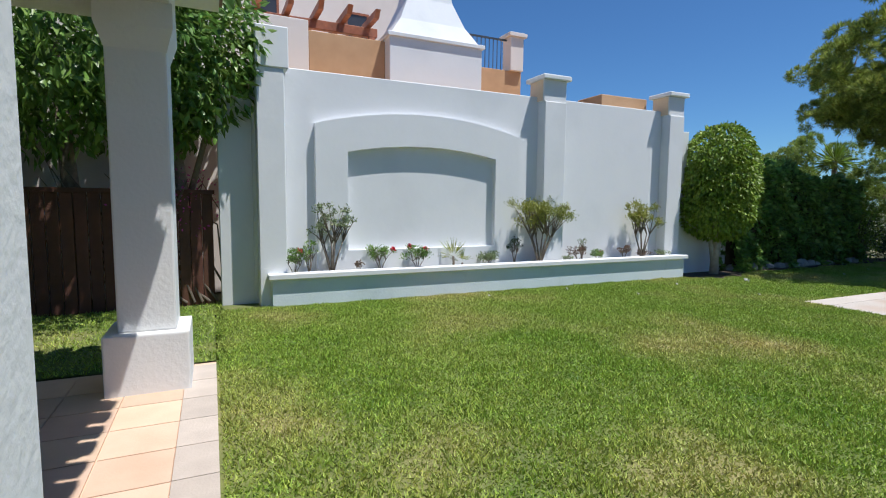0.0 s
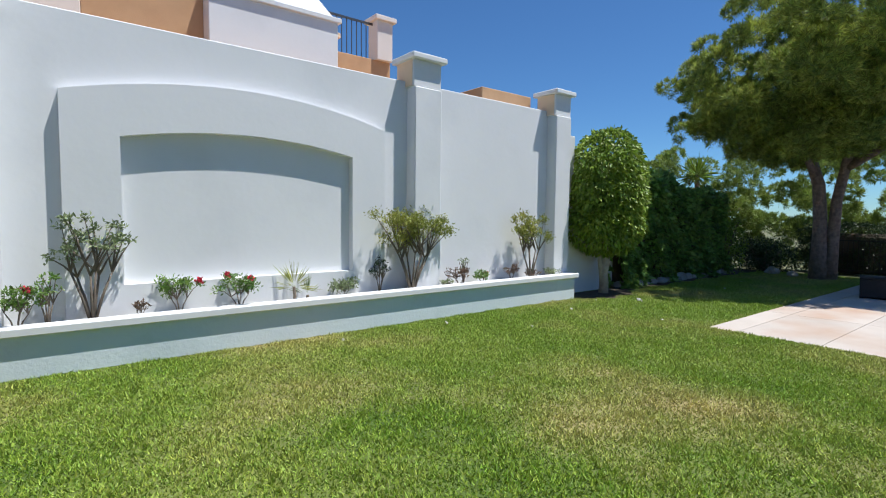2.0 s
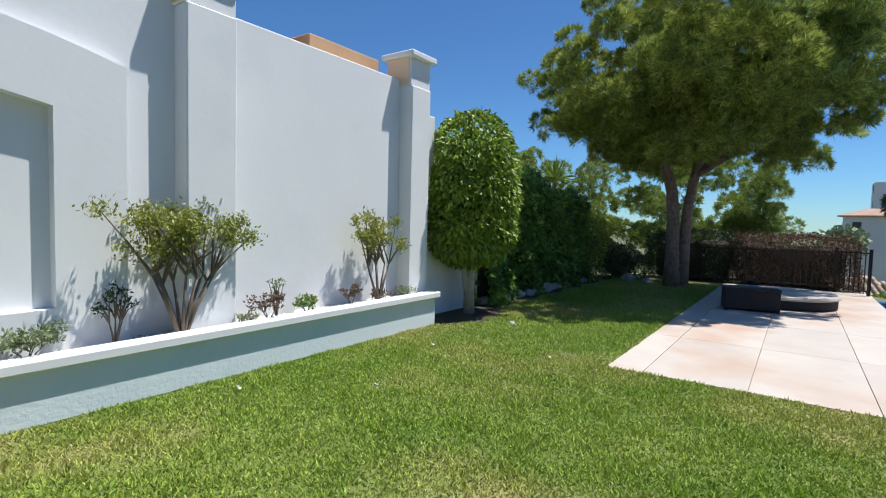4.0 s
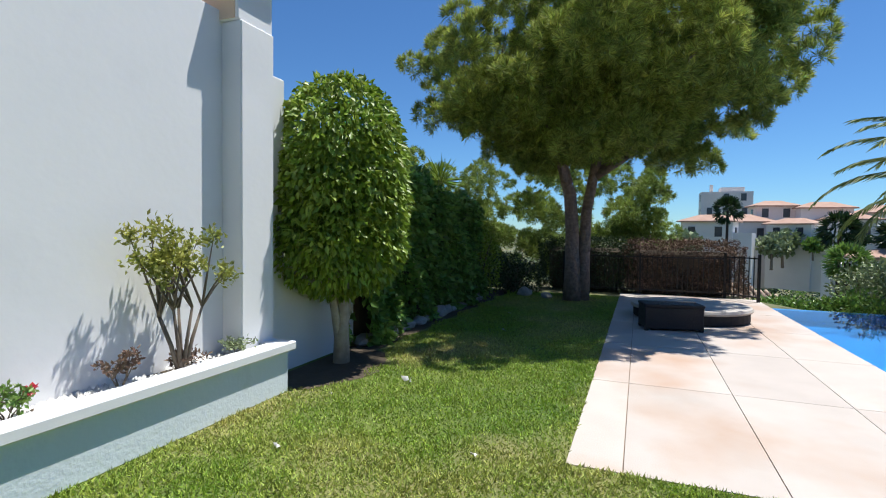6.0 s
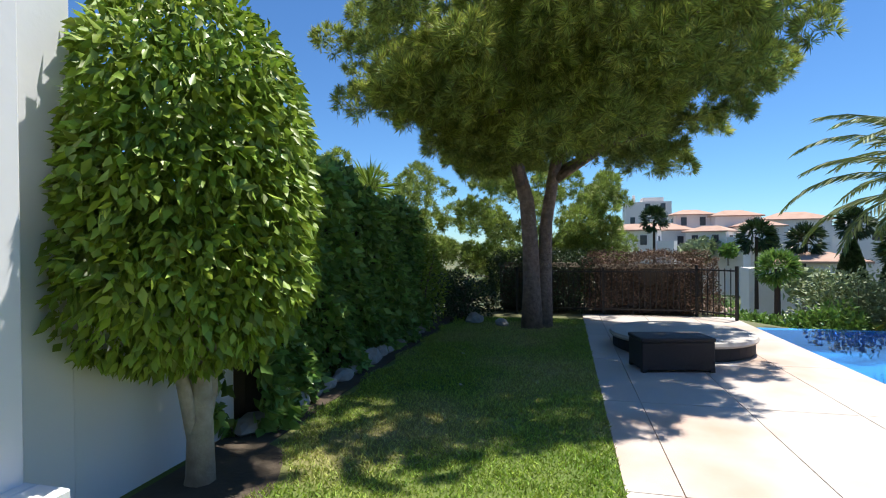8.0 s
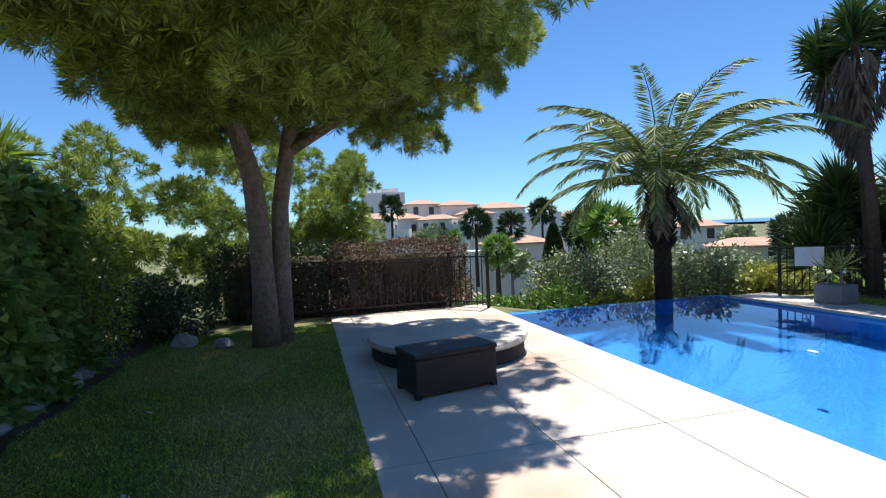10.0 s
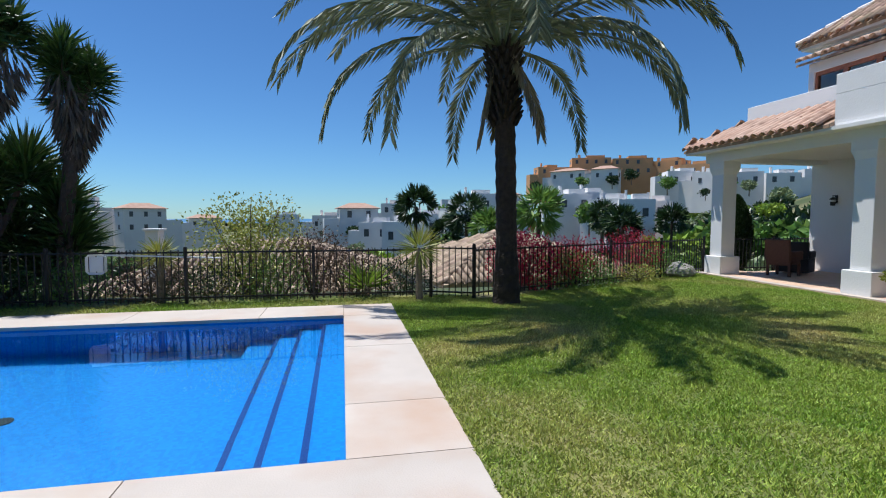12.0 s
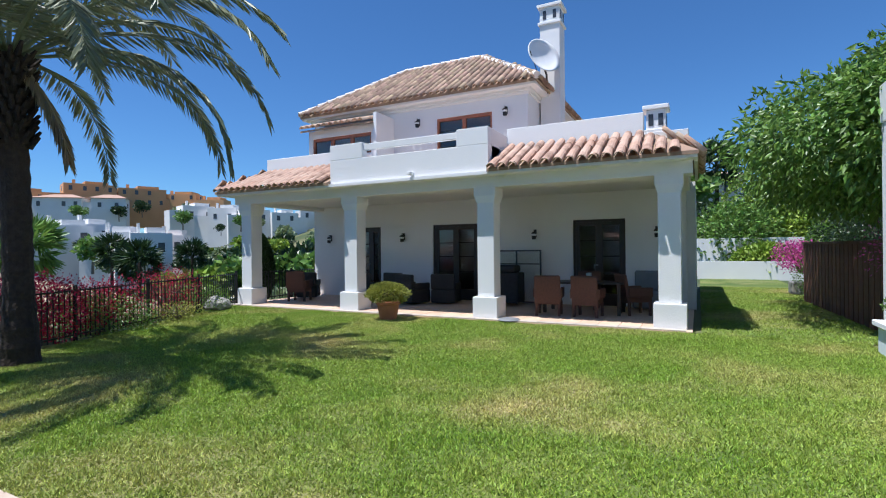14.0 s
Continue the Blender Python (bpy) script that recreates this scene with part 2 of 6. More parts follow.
def water_mat():
    m = bpy.data.materials.new("pool_water")
    m.use_nodes = True
    ns, t = m.node_tree.nodes, m.node_tree.links
    b = ns["Principled BSDF"]
    b.inputs["Base Color"].default_value = (0.50, 0.86, 1.0, 1)
    b.inputs["Roughness"].default_value = 0.02
    b.inputs["Transmission Weight"].default_value = 1.0
    b.inputs["IOR"].default_value = 1.33
    b.inputs["Specular IOR Level"].default_value = 0.25
    g = ns.new("ShaderNodeNewGeometry")
    n = ns.new("ShaderNodeTexNoise")
    n.inputs["Scale"].default_value, n.inputs["Detail"].default_value = 3.5, 3.0
    t.new(g.outputs["Position"], n.inputs["Vector"])
    bp = ns.new("ShaderNodeBump")
    bp.inputs["Strength"].default_value, bp.inputs["Distance"].default_value = 0.08, 0.012
    t.new(n.outputs["Fac"], bp.inputs["Height"])
    t.new(bp.outputs[0], b.inputs["Normal"])
    return m


def mosaic_mat():
    """Small blue glass tiles, about 25 mm, each with its own shade."""
    m = bpy.data.materials.new("pool_mosaic")
    m.use_nodes = True
    ns, t = m.node_tree.nodes, m.node_tree.links
    b = ns["Principled BSDF"]
    b.inputs["Roughness"].default_value = 0.3
    g = ns.new("ShaderNodeNewGeometry")
    v = ns.new("ShaderNodeVectorMath")
    v.operation = "SCALE"
    v.inputs[3].default_value = 30.0
    t.new(g.outputs["Position"], v.inputs[0])
    fl = ns.new("ShaderNodeVectorMath")
    fl.operation = "FLOOR"
    t.new(v.outputs[0], fl.inputs[0])
    w = ns.new("ShaderNodeTexWhiteNoise")
    t.new(fl.outputs[0], w.inputs["Vector"])
    x = ns.new("ShaderNodeMix")
    x.data_type = "RGBA"
    x.inputs[6].default_value = (0.001, 0.125, 0.37, 1)
    x.inputs[7].default_value = (0.002, 0.175, 0.47, 1)
    t.new(w.outputs["Value"], x.inputs[0])
    t.new(x.outputs[2], b.inputs["Base Color"])
    return m


M["water"] = water_mat()
M["mosaic"] = mosaic_mat()

# ---- builders ----
def box(bm, x0, x1, y0, y1, z0, z1):
    """One box into bm; returns its vertices."""
    v = [bm.verts.new((x, y, z)) for z in (z0, z1) for y in (y0, y1) for x in (x0, x1)]
    for f in ((0, 2, 3, 1), (4, 5, 7, 6), (0, 1, 5, 4), (2, 6, 7, 3), (0, 4, 6, 2), (1, 3, 7, 5)):
        bm.faces.new([v[i] for i in f])
    return v


def boxes(*rows, bevel=0.0, segments=1):
    bm = bmesh.new()
    for r in rows:
        box(bm, *r)
    if bevel:
        bmesh.ops.bevel(bm, geom=bm.edges[:], offset=bevel, segments=segments, affect="EDGES", profile=0.6)
    return bm


def part(name, bm, material, parent=None, label="", kind="", smooth=False, at=None, category=""):
    """Links a bmesh as one mesh object, under parent where given."""
    me = bpy.data.meshes.new(name)
    bm.to_mesh(me)
    bm.free()
    return link(name, me, material, parent, label, kind, smooth, at, category)


def link(name, me, material, parent=None, label="", kind="", smooth=False, at=None, category=""):
    if not me.materials:
        me.materials.append(M[material] if isinstance(material, str) else material)
    if smooth:
        me.polygons.foreach_set("use_smooth", [True] * len(me.polygons))
    ob = new(name, me)
    ob.parent = parent
    if at:
        ob.location = at
    return tagged(ob, label, category, "", kind)


def thing(name, label, category, at=(0, 0, 0), turn=0.0, group="", kind=""):
    ob = new(name)
    ob.empty_display_size = 0.2
    ob.location = at
    ob.rotation_euler = (0, 0, radians(turn))
    return tagged(ob, label, category, group, kind)


def mesh_np(name, verts, faces):
    """A mesh from arrays; all faces have the same number of corners."""
    me = bpy.data.meshes.new(name)
    n, k = faces.shape
    me.vertices.add(len(verts))
    me.vertices.foreach_set("co", np.ascontiguousarray(verts, dtype=np.float32).ravel())
    me.loops.add(n * k)
    me.loops.foreach_set("vertex_index", np.ascontiguousarray(faces, dtype=np.int32).ravel())
    me.polygons.add(n)
    me.polygons.foreach_set("loop_start", np.arange(0, n * k, k, dtype=np.int32))
    me.update(calc_edges=True)
    me.validate()
    return me


def unit(a):
    return a / np.maximum(np.linalg.norm(a, axis=1, keepdims=True), 1e-9)


def leaves(name, P, D, length, width, material, parent=None, label="", rng=None, fold=0.25, smooth=False, kind="", category=""):
    """Diamond leaves at P that point along D, each folded along its midrib; lengths and widths per leaf."""
    rng = rng or np.random.default_rng(1)
    n = len(P)
    D = unit(D)
    S = unit(np.cross(D, unit(rng.normal(size=(n, 3)))))
    U = np.cross(S, D)
    L = (np.ones(n) * length)[:, None]
    W = (np.ones(n) * width)[:, None]
    mid = P + D * L * 0.45
    V = np.stack([P, mid + S * W * 0.5 + U * W * fold, P + D * L, mid - S * W * 0.5 + U * W * fold], axis=1).reshape(-1, 3)
    base = np.arange(n)[:, None] * 4
    F = np.concatenate([base + [0, 1, 2], base + [0, 2, 3]])
    me = mesh_np(name, V, F)
    return link(name, me, material, parent, label, kind, smooth, None, category)


def tube(bm, pts, radii, sides=8):
    """A tapered tube through pts, its rings turned along the way, closed at both ends."""
    rings = []
    for i, p in enumerate(pts):
        p = Vector(p)
        d = Vector(pts[min(i + 1, len(pts) - 1)]) - Vector(pts[max(i - 1, 0)])
        d.normalize()
        a = d.cross(Vector((0.31, 0.95, 0.05)))
        if a.length < 0.1:
            a = d.cross(Vector((1, 0, 0)))
        a.normalize()
        b = d.cross(a)
        r = radii[i] if isinstance(radii, (list, tuple)) else radii
        rings.append([bm.verts.new(p + (a * math.cos(2 * math.pi * k / sides) + b * math.sin(2 * math.pi * k / sides)) * r) for k in range(sides)])
    for r0, r1 in zip(rings, rings[1:]):
        for k in range(sides):
            bm.faces.new((r0[k], r0[(k + 1) % sides], r1[(k + 1) % sides], r1[k]))
    bm.faces.new(rings[0][::-1])
    bm.faces.new(rings[-1])
    return rings


def lathe(bm, profile, sides=20, at=(0, 0, 0)):
    """Turns a profile of (radius, height) round the upright axis."""
    rings = [[bm.verts.new((at[0] + r * math.cos(2 * math.pi * k / sides), at[1] + r * math.sin(2 * math.pi * k / sides), at[2] + z)) for k in range(sides)] for r, z in profile]
    for r0, r1 in zip(rings, rings[1:]):
        for k in range(sides):
            bm.faces.new((r0[k], r0[(k + 1) % sides], r1[(k + 1) % sides], r1[k]))
    bm.faces.new(rings[0][::-1])
    bm.faces.new(rings[-1])


def prism(bm, outline, y0, y1):
    """An outline in x and z, drawn from y0 to y1."""
    a = [bm.verts.new((x, y0, z)) for x, z in outline]
    b = [bm.verts.new((x, y1, z)) for x, z in outline]
    bm.faces.new(a)
    bm.faces.new(b[::-1])
    n = len(a)
    for i in range(n):
        bm.faces.new((a[i], b[i], b[(i + 1) % n], a[(i + 1) % n]))


def shell(rng, n, centre, radii, lo=0.85, zmin=-1.0, lump=0.0, flat=1.0):
    """Points in the outer shell of an ellipsoid and the ways out of it."""
    d = unit(rng.normal(size=(int(n * 1.6) + 8, 3)))
    d = d[d[:, 2] > zmin][:n]
    r = lo + (1 - lo) * rng.random(len(d)) ** 0.6
    if lump:
        q = np.sin(d @ np.array([[5.1, 2.2, 7.3], [4.3, -6.1, 2.4], [3.7, 5.2, -4.4]]) + np.array([0.3, 1.7, 4.0]))
        r = r * (1 + lump * q.mean(axis=1))
    return np.array(centre) + d * r[:, None] * np.array(radii), d / np.array(radii)

# ---- ground, lawn, paving and pool ----
POOL = (9.33, 17.8, -3.02, 1.68)      # x0, x1, y0, y1
PAVE_W, PAVE_N, PAVE_E = 8.5, 4.74, 18.9


def smooth01(a, lo, hi):
    s = np.clip((a - lo) / (hi - lo), 0, 1)
    return s * s * (3 - 2 * s)


def terrain_height(x, y):
    """The garden is level; south and east of it the land falls to a valley, and rises again to built hills."""
    x, y = np.asarray(x, float), np.asarray(y, float)
    dx = np.maximum(np.maximum(-30 - x, x - 19.3), 0)
    dy = np.maximum(np.maximum(-5.0 - np.clip((2 - x) * 0.25, 0, 1.5) - y, y - 60), 0)
    d = np.hypot(dx, dy)
    drop = -8.5 * smooth01(d, 0.0, 26) - 6 * smooth01(d, 26, 130)
    ang = np.degrees(np.arctan2(x - 10, y - 5)) % 360
    r = np.hypot(x - 10, y - 5)
    east = np.exp(-((ang - 345) / 17.0) ** 2)
    west = np.exp(-((ang - 240) / 24.0) ** 2)
    south = np.exp(-((ang - 290) / 35.0) ** 2)
    bank = np.exp(-(((ang - 18 + 180) % 360 - 180) / 15.0) ** 2)
    rise = east * 24 * smooth01(r, 20, 150) + west * 32 * smooth01(r, 15, 205) + south * 9 * smooth01(r, 60, 300) + bank * 12.5 * smooth01(r, 10, 48)
    edge = -1.7 * smooth01(x, 17.9, 18.4) * smooth01(-y, -1.88, 0)
    far = -4.0 * smooth01(r, 300, 900)
    wob = 0.35 * np.sin(x * 0.11 + 1) * np.sin(y * 0.09) * smooth01(d, 4, 20)
    return drop + rise * (d > 0) + far + wob + edge


def th(x, y):
    return float(terrain_height(x, y))


def axis_lines(fixed, lo, hi, near_lo, near_hi):
    a = list(np.arange(near_lo, near_hi, 2.0)) + list(fixed)
    s, v = 3.0, near_hi
    while v < hi:
        a.append(v)
        v += s
        s *= 1.13
    s, v = 3.0, near_lo
    while v > lo:
        a.append(v)
        v -= s
        s *= 1.13
    return np.array(sorted(set(round(float(q), 3) for q in a)))


gx = axis_lines((POOL[0] - 0.2, POOL[1] + 0.2, 19.3, 19.31), -2600, 2600, -32, 40)
gy = axis_lines((POOL[2] - 0.2, POOL[3] + 0.2, -5.0), -2600, 2600, -30, 62)
GX, GY = np.meshgrid(gx, gy)
GZ = terrain_height(GX, GY) - 0.03
verts = np.stack([GX.ravel(), GY.ravel(), GZ.ravel()], axis=1)
cells = []
for j in range(len(gy) - 1):
    for i in range(len(gx) - 1):
        cx, cy = (gx[i] + gx[i + 1]) / 2, (gy[j] + gy[j + 1]) / 2
        if POOL[0] - 0.2 < cx < POOL[1] + 0.2 and POOL[2] - 0.2 < cy < POOL[3] + 0.2:
            continue
        a = j * len(gx) + i
        cells.append((a, a + 1, a + 1 + len(gx), a + len(gx)))
link("ground", mesh_np("ground", verts, np.array(cells)), "terrain", None, "grassy and dry sloping ground around the garden", "structure", True)
bm = bmesh.new()
box(bm, -4000, 4000, -4500, -1300, -14.0, -13.4)
part("water", bm, "sea", None, "distant blue sea on the horizon", "structure")

LAWN = [(0.0, PAVE_W, -4.9, 7.8), (PAVE_W, 18.2, PAVE_N, 8.2), (PAVE_W, 16.6, -5.0, -3.95), (-17.5, 0.1, 5.1, 8.3)]
bm = bmesh.new()
for x0, x1, y0, y1 in LAWN:
    bm.faces.new([bm.verts.new(p) for p in ((x0, y0, 0), (x1, y0, 0), (x1, y1, 0), (x0, y1, 0))])
bm.faces.new([bm.verts.new(p) for p in ((0, -7.0, 0), (5.1, -4.9, 0), (0, -4.9, 0))])
part("lawn", bm, "lawn", None, "mown green lawn with dry patches", "structure")


def grass(name, area, count, height, seed):
    rng = np.random.default_rng(seed)
    x0, x1, y0, y1 = area
    P = np.stack([rng.uniform(x0, x1, count), rng.uniform(y0, y1, count), np.full(count, -0.002)], axis=1)
    bare = ((P[:, 0] - 9.9) / 0.95) ** 2 + ((P[:, 1] - 7.6) / 0.6) ** 2 < 1 + 0.3 * np.sin(P[:, 0] * 9) * np.sin(P[:, 1] * 7)
    bare |= (P[:, 0] > 10.5) & (P[:, 1] > 7.4 + 0.08 * np.sin(P[:, 0] * 5))
    bare |= P[:, 1] < np.minimum(-4.05 - (6.95 - P[:, 0]) * 0.4138, -4.0) - 0.6 * (P[:, 0] > 6.9)
    P = P[~bare]
    count = len(P)
    lean = rng.normal(size=(count, 2)) * 0.75
    D = np.stack([lean[:, 0], lean[:, 1], np.ones(count)], axis=1)
    D = unit(D)
    clump = 0.6 + 0.7 * (0.5 + 0.5 * np.sin(P[:, 0] * 9.1 + 2 * np.sin(P[:, 1] * 3.3)) * np.sin(P[:, 1] * 8.3 + np.sin(P[:, 0] * 4.1)))
    H = (height * (0.6 + 0.7 * rng.random(count)) * clump)[:, None]
    S = unit(np.cross(D, unit(rng.normal(size=(count, 3))))) * (0.005 + 0.003 * rng.random((count, 1)))
    V = np.stack([P - S, P + S, P + D * H], axis=1).reshape(-1, 3)
    F = np.arange(count * 3).reshape(-1, 3)
    return link(name, mesh_np(name, V, F), "blade", None, "short green lawn grass blades", "stuff")


grass("grass", (0.02, PAVE_W, -4.6, 7.45), 620000, 0.038, 3)
grass("grass", (PAVE_W, 18.0, PAVE_N, 8.0), 110000, 0.04, 4)
grass("grass", (0.02, 6.0, -7.0, -4.6), 80000, 0.045, 7)
grass("grass", (PAVE_W, 16.4, -4.8, -3.95), 16000, 0.05, 5)
grass("grass", (-12.0, 0.1, 5.1, 8.1), 50000, 0.045, 6)

# pool basin, steps and water
px0, px1, py0, py1 = POOL
DEEP, WL = -1.55, -0.06
pool = thing("swimming_pool", "rectangular blue mosaic infinity pool set in pale paving", "pool")
bm = bmesh.new()
box(bm, px0 - 0.2, px1 + 0.15, py0 - 0.2, py1 + 0.2, DEEP - 0.2, DEEP)
part("pool_floor", bm, "mosaic", pool)
bm = bmesh.new()
box(bm, px0 - 0.2, px0, py0 - 0.2, py1 + 0.2, DEEP, -0.045)
box(bm, px0, px1, py0 - 0.2, py0, DEEP, -0.045)
box(bm, px0, px1, py1, py1 + 0.2, DEEP, -0.045)
part("pool_wall", bm, "mosaic", pool)
bm = boxes((px1, px1 + 0.22, py0 - 0.2, py1 + 0.02, DEEP - 2.2, WL - 0.012))
part("overflow_wall", bm, "mosaic", pool, "mosaic overflow edge of the pool")
for k, (sx, sz) in enumerate(((0.31, -0.32), (0.65, -0.58), (0.97, -0.86), (1.35, -1.14))):
    bm = boxes((px0 + (0.0, 0.31, 0.65, 0.97)[k], px0 + sx, py0, py1, DEEP, sz))
    part("pool_step", bm, "mosaic", pool)
    if k < 3:
        part("step_edge", boxes((px0 + sx - 0.05, px0 + sx + 0.003, py0, py1, sz - 0.06, sz + 0.004)), "step_edge", pool, "dark blue tile edge")
bm = bmesh.new()
q = [bm.verts.new(p) for p in ((px0, py0, WL), (px1 + 0.2, py0, WL), (px1 + 0.2, py1, WL), (px0, py1, WL))]
bm.faces.new(q)
w = part("pool_water", bm, "water", pool, "clear still blue pool water")
w.visible_shadow = False

# bare earth under the ficus and along the hedge
bm = bmesh.new()
ring = [bm.verts.new((9.9 + 1.0 * math.cos(a) * (1 + 0.1 * math.sin(5 * a)), min(7.79, 7.6 + 0.62 * math.sin(a) * (1 + 0.12 * math.cos(4 * a))), 0.006)) for a in [i * math.pi / 12 for i in range(24)]]
bm.faces.new(ring)
part("soil_bed", bm, "soil", None, "dark bare earth under the clipped ficus", "structure")
part("soil_strip", boxes((10.5, 18.0, 7.42, 8.3, -0.05, 0.007)), "soil", None, "dark bare earth along the ivy hedge", "structure")

# ---- tall white boundary wall and its planter ----
WY = 7.8
wall = thing("wall_north", "", "", kind="structure")
bm = boxes((0.55, 9.1, WY, WY + 0.3, -0.1, 3.46), bevel=0.01)
part("wall_panel", bm, "plaster", wall)
bm = boxes((9.1, 10.95, WY + 0.06, WY + 0.3, -0.1, 1.2), (9.1, 9.5, WY + 0.03, WY + 0.3, -0.1, 3.1), bevel=0.01)
part("wall_low", bm, "plaster", wall)


def arch_profile(x0, x1, zs, zc, n=14):
    return [(x0 + (x1 - x0) * i / n, zs + (zc - zs) * (1 - (2 * i / n - 1) ** 2)) for i in range(n + 1)]


def arch_ring(outer, inner, base_out, base_in, y0, y1):
    """A raised frame between an outer and an inner arch, with a bottom rail."""
    bm = bmesh.new()
    o = [(outer[0][0], base_out)] + outer + [(outer[-1][0], base_out)]
    i = [(inner[0][0], base_in)] + inner + [(inner[-1][0], base_in)]
    n = len(o)
    fr = [[bm.verts.new((x, y, z)) for x, z in loop] for y in (y0, y1) for loop in (o, i)]
    of, inf, ob, ib = fr
    for k in range(n):
        m = (k + 1) % n
        bm.faces.new((of[k], of[m], inf[m], inf[k]))
        bm.faces.new((ob[k], ib[k], ib[m], ob[m]))
        bm.faces.new((of[k], ob[k], ob[m], of[m]))
        bm.faces.new((inf[k], inf[m], ib[m], ib[k]))
    return bm


bm = arch_ring(arch_profile(1.44, 5.06, 2.68, 2.93), arch_profile(1.93, 4.56, 2.28, 2.42), 0.3, 0.76, WY - 0.11, WY + 0.02)
part("arch_frame", bm, "plaster", wall)
for x0, x1, y in ((0.6, 0.98, WY - 0.32), (5.5, 5.98, WY - 0.22), (8.62, 9.04, WY - 0.22)):
    bm = boxes((x0, x1, y, WY + 0.01, -0.1, 3.36), bevel=0.012)
    part("pilaster", bm, "plaster", wall)
    if x0 < 1:
        part("pier", boxes((x0, x1 + 0.06, y - 0.02, WY + 0.24, 3.36, 3.92), bevel=0.012), "plaster", wall)
    else:
        part("pier", boxes((x0 - 0.02, x1, y + 0.02, WY + 0.24, 3.36, 3.74), bevel=0.01), "plaster", wall)
        part("pier_side", boxes((x0 - 0.028, x0 - 0.02, y + 0.05, WY + 0.22, 3.37, 3.735)), "cream", wall, "cream plastered side of the pier head")
        part("pier_cap", boxes((x0 - 0.08, x1 + 0.06, y - 0.06, WY + 0.3, 3.74, 3.82), bevel=0.012), "plaster", wall)
part("wall_panel", boxes((0.1, 0.6, WY + 0.02, WY + 0.3, -0.1, 3.0), bevel=0.01), "plaster", wall)

planter = thing("planter", "long low rendered planter with white coping against the white wall", "planter", (0.75, 7.38, 0))
part("body", boxes((0, 8.25, 0, 0.1, 0, 0.40), (0, 0.1, 0.1, 0.42, 0, 0.40), (8.15, 8.25, 0.1, 0.42, 0, 0.40), bevel=0.008), "planter", planter)
part("coping", boxes((-0.05, 8.3, -0.06, 0.13, 0.40, 0.48), (-0.05, 0.12, 0.13, 0.42, 0.40, 0.48), (8.13, 8.3, 0.13, 0.42, 0.40, 0.48), bevel=0.01), "plaster", planter, "white rendered coping")
part("soil", boxes((0.1, 8.15, 0.1, 0.42, 0, 0.40)), "soil", planter, "dark soil bed")
rng = np.random.default_rng(8)
n = 5200
P = np.stack([rng.uniform(0.15, 8.1, n), rng.uniform(0.14, 0.42, n), 0.40 + rng.uniform(0, 0.03, n)], 1)
keep = np.sin(P[:, 0] * 5.1) + np.sin(P[:, 0] * 11 + P[:, 1] * 20) > -0.9
P = P[keep]
tet = np.array([[1, 0, -0.4], [-0.5, 0.87, -0.4], [-0.5, -0.87, -0.4], [0, 0, 0.8]])
R = rng.uniform(0.012, 0.026, (len(P), 1, 1))
rot = rng.uniform(0, 6.28, len(P))
c, s = np.cos(rot), np.sin(rot)
T = np.einsum("nij,kj->nki", np.stack([np.stack([c, -s, 0 * c], 1), np.stack([s, c, 0 * c], 1), np.stack([0 * c, 0 * c, 1 + 0 * c], 1)], 1), tet)
V = (P[:, None] + T * R).reshape(-1, 3)
F = (np.arange(len(P))[:, None, None] * 4 + np.array([[0, 1, 3], [1, 2, 3], [2, 0, 3]])).reshape(-1, 3)
link("pebbles", mesh_np("pebbles", V, F), "pebble", planter, "white decorative gravel", "stuff")

# ---- the villa ----
def pieces(name, material, parent, *rows, bevel=0.0, label=""):
    """Each box a part of its own."""
    for r in rows:
        part(name, boxes(r, bevel=bevel), material, parent, label)


house = thing("villa", "white two-storey villa with clay tiled roofs and an open porch", "house")
CX = -0.47                                    # centre line of the porch columns
COLS = (4.57, 0.82, -2.92, -6.68)
BACK = -3.6                                   # back wall of the porch
for y in COLS:
    bm = boxes((CX - 0.29, CX + 0.29, y - 0.29, y + 0.29, 0.0, 0.5), (CX - 0.2, CX + 0.2, y - 0.2, y + 0.2, 0.5, 2.94),
               bevel=0.015, segments=2)
    for i, (w, z) in enumerate(((0.2, 2.6), (0.25, 2.76), (0.25, 2.945))):
        ring = [bm.verts.new((CX + a * w, y + b * w, z)) for a, b in ((-1, -1), (1, -1), (1, 1), (-1, 1))]
        if i:
            for k in range(4):
                bm.faces.new((last[k], last[(k + 1) % 4], ring[(k + 1) % 4], ring[k]))
        last = ring
    part("column", bm, "house", house, "square white rendered porch column")
part("porch_floor", boxes((BACK, 0.0, -7.0, 4.95, -0.05, 0.03)), "terrace", house)
part("beam", boxes((CX - 0.24, CX + 0.24, -7.1, 4.98, 2.94, 3.25), (BACK, CX - 0.24, 4.42, 4.9, 2.94, 3.2), (BACK, CX - 0.24, -7.0, -6.6, 2.94, 3.2), bevel=0.008), "house", house)
part("porch_ceiling", boxes((BACK, CX - 0.24, -6.6, 4.42, 3.05, 3.2)), "house", house)

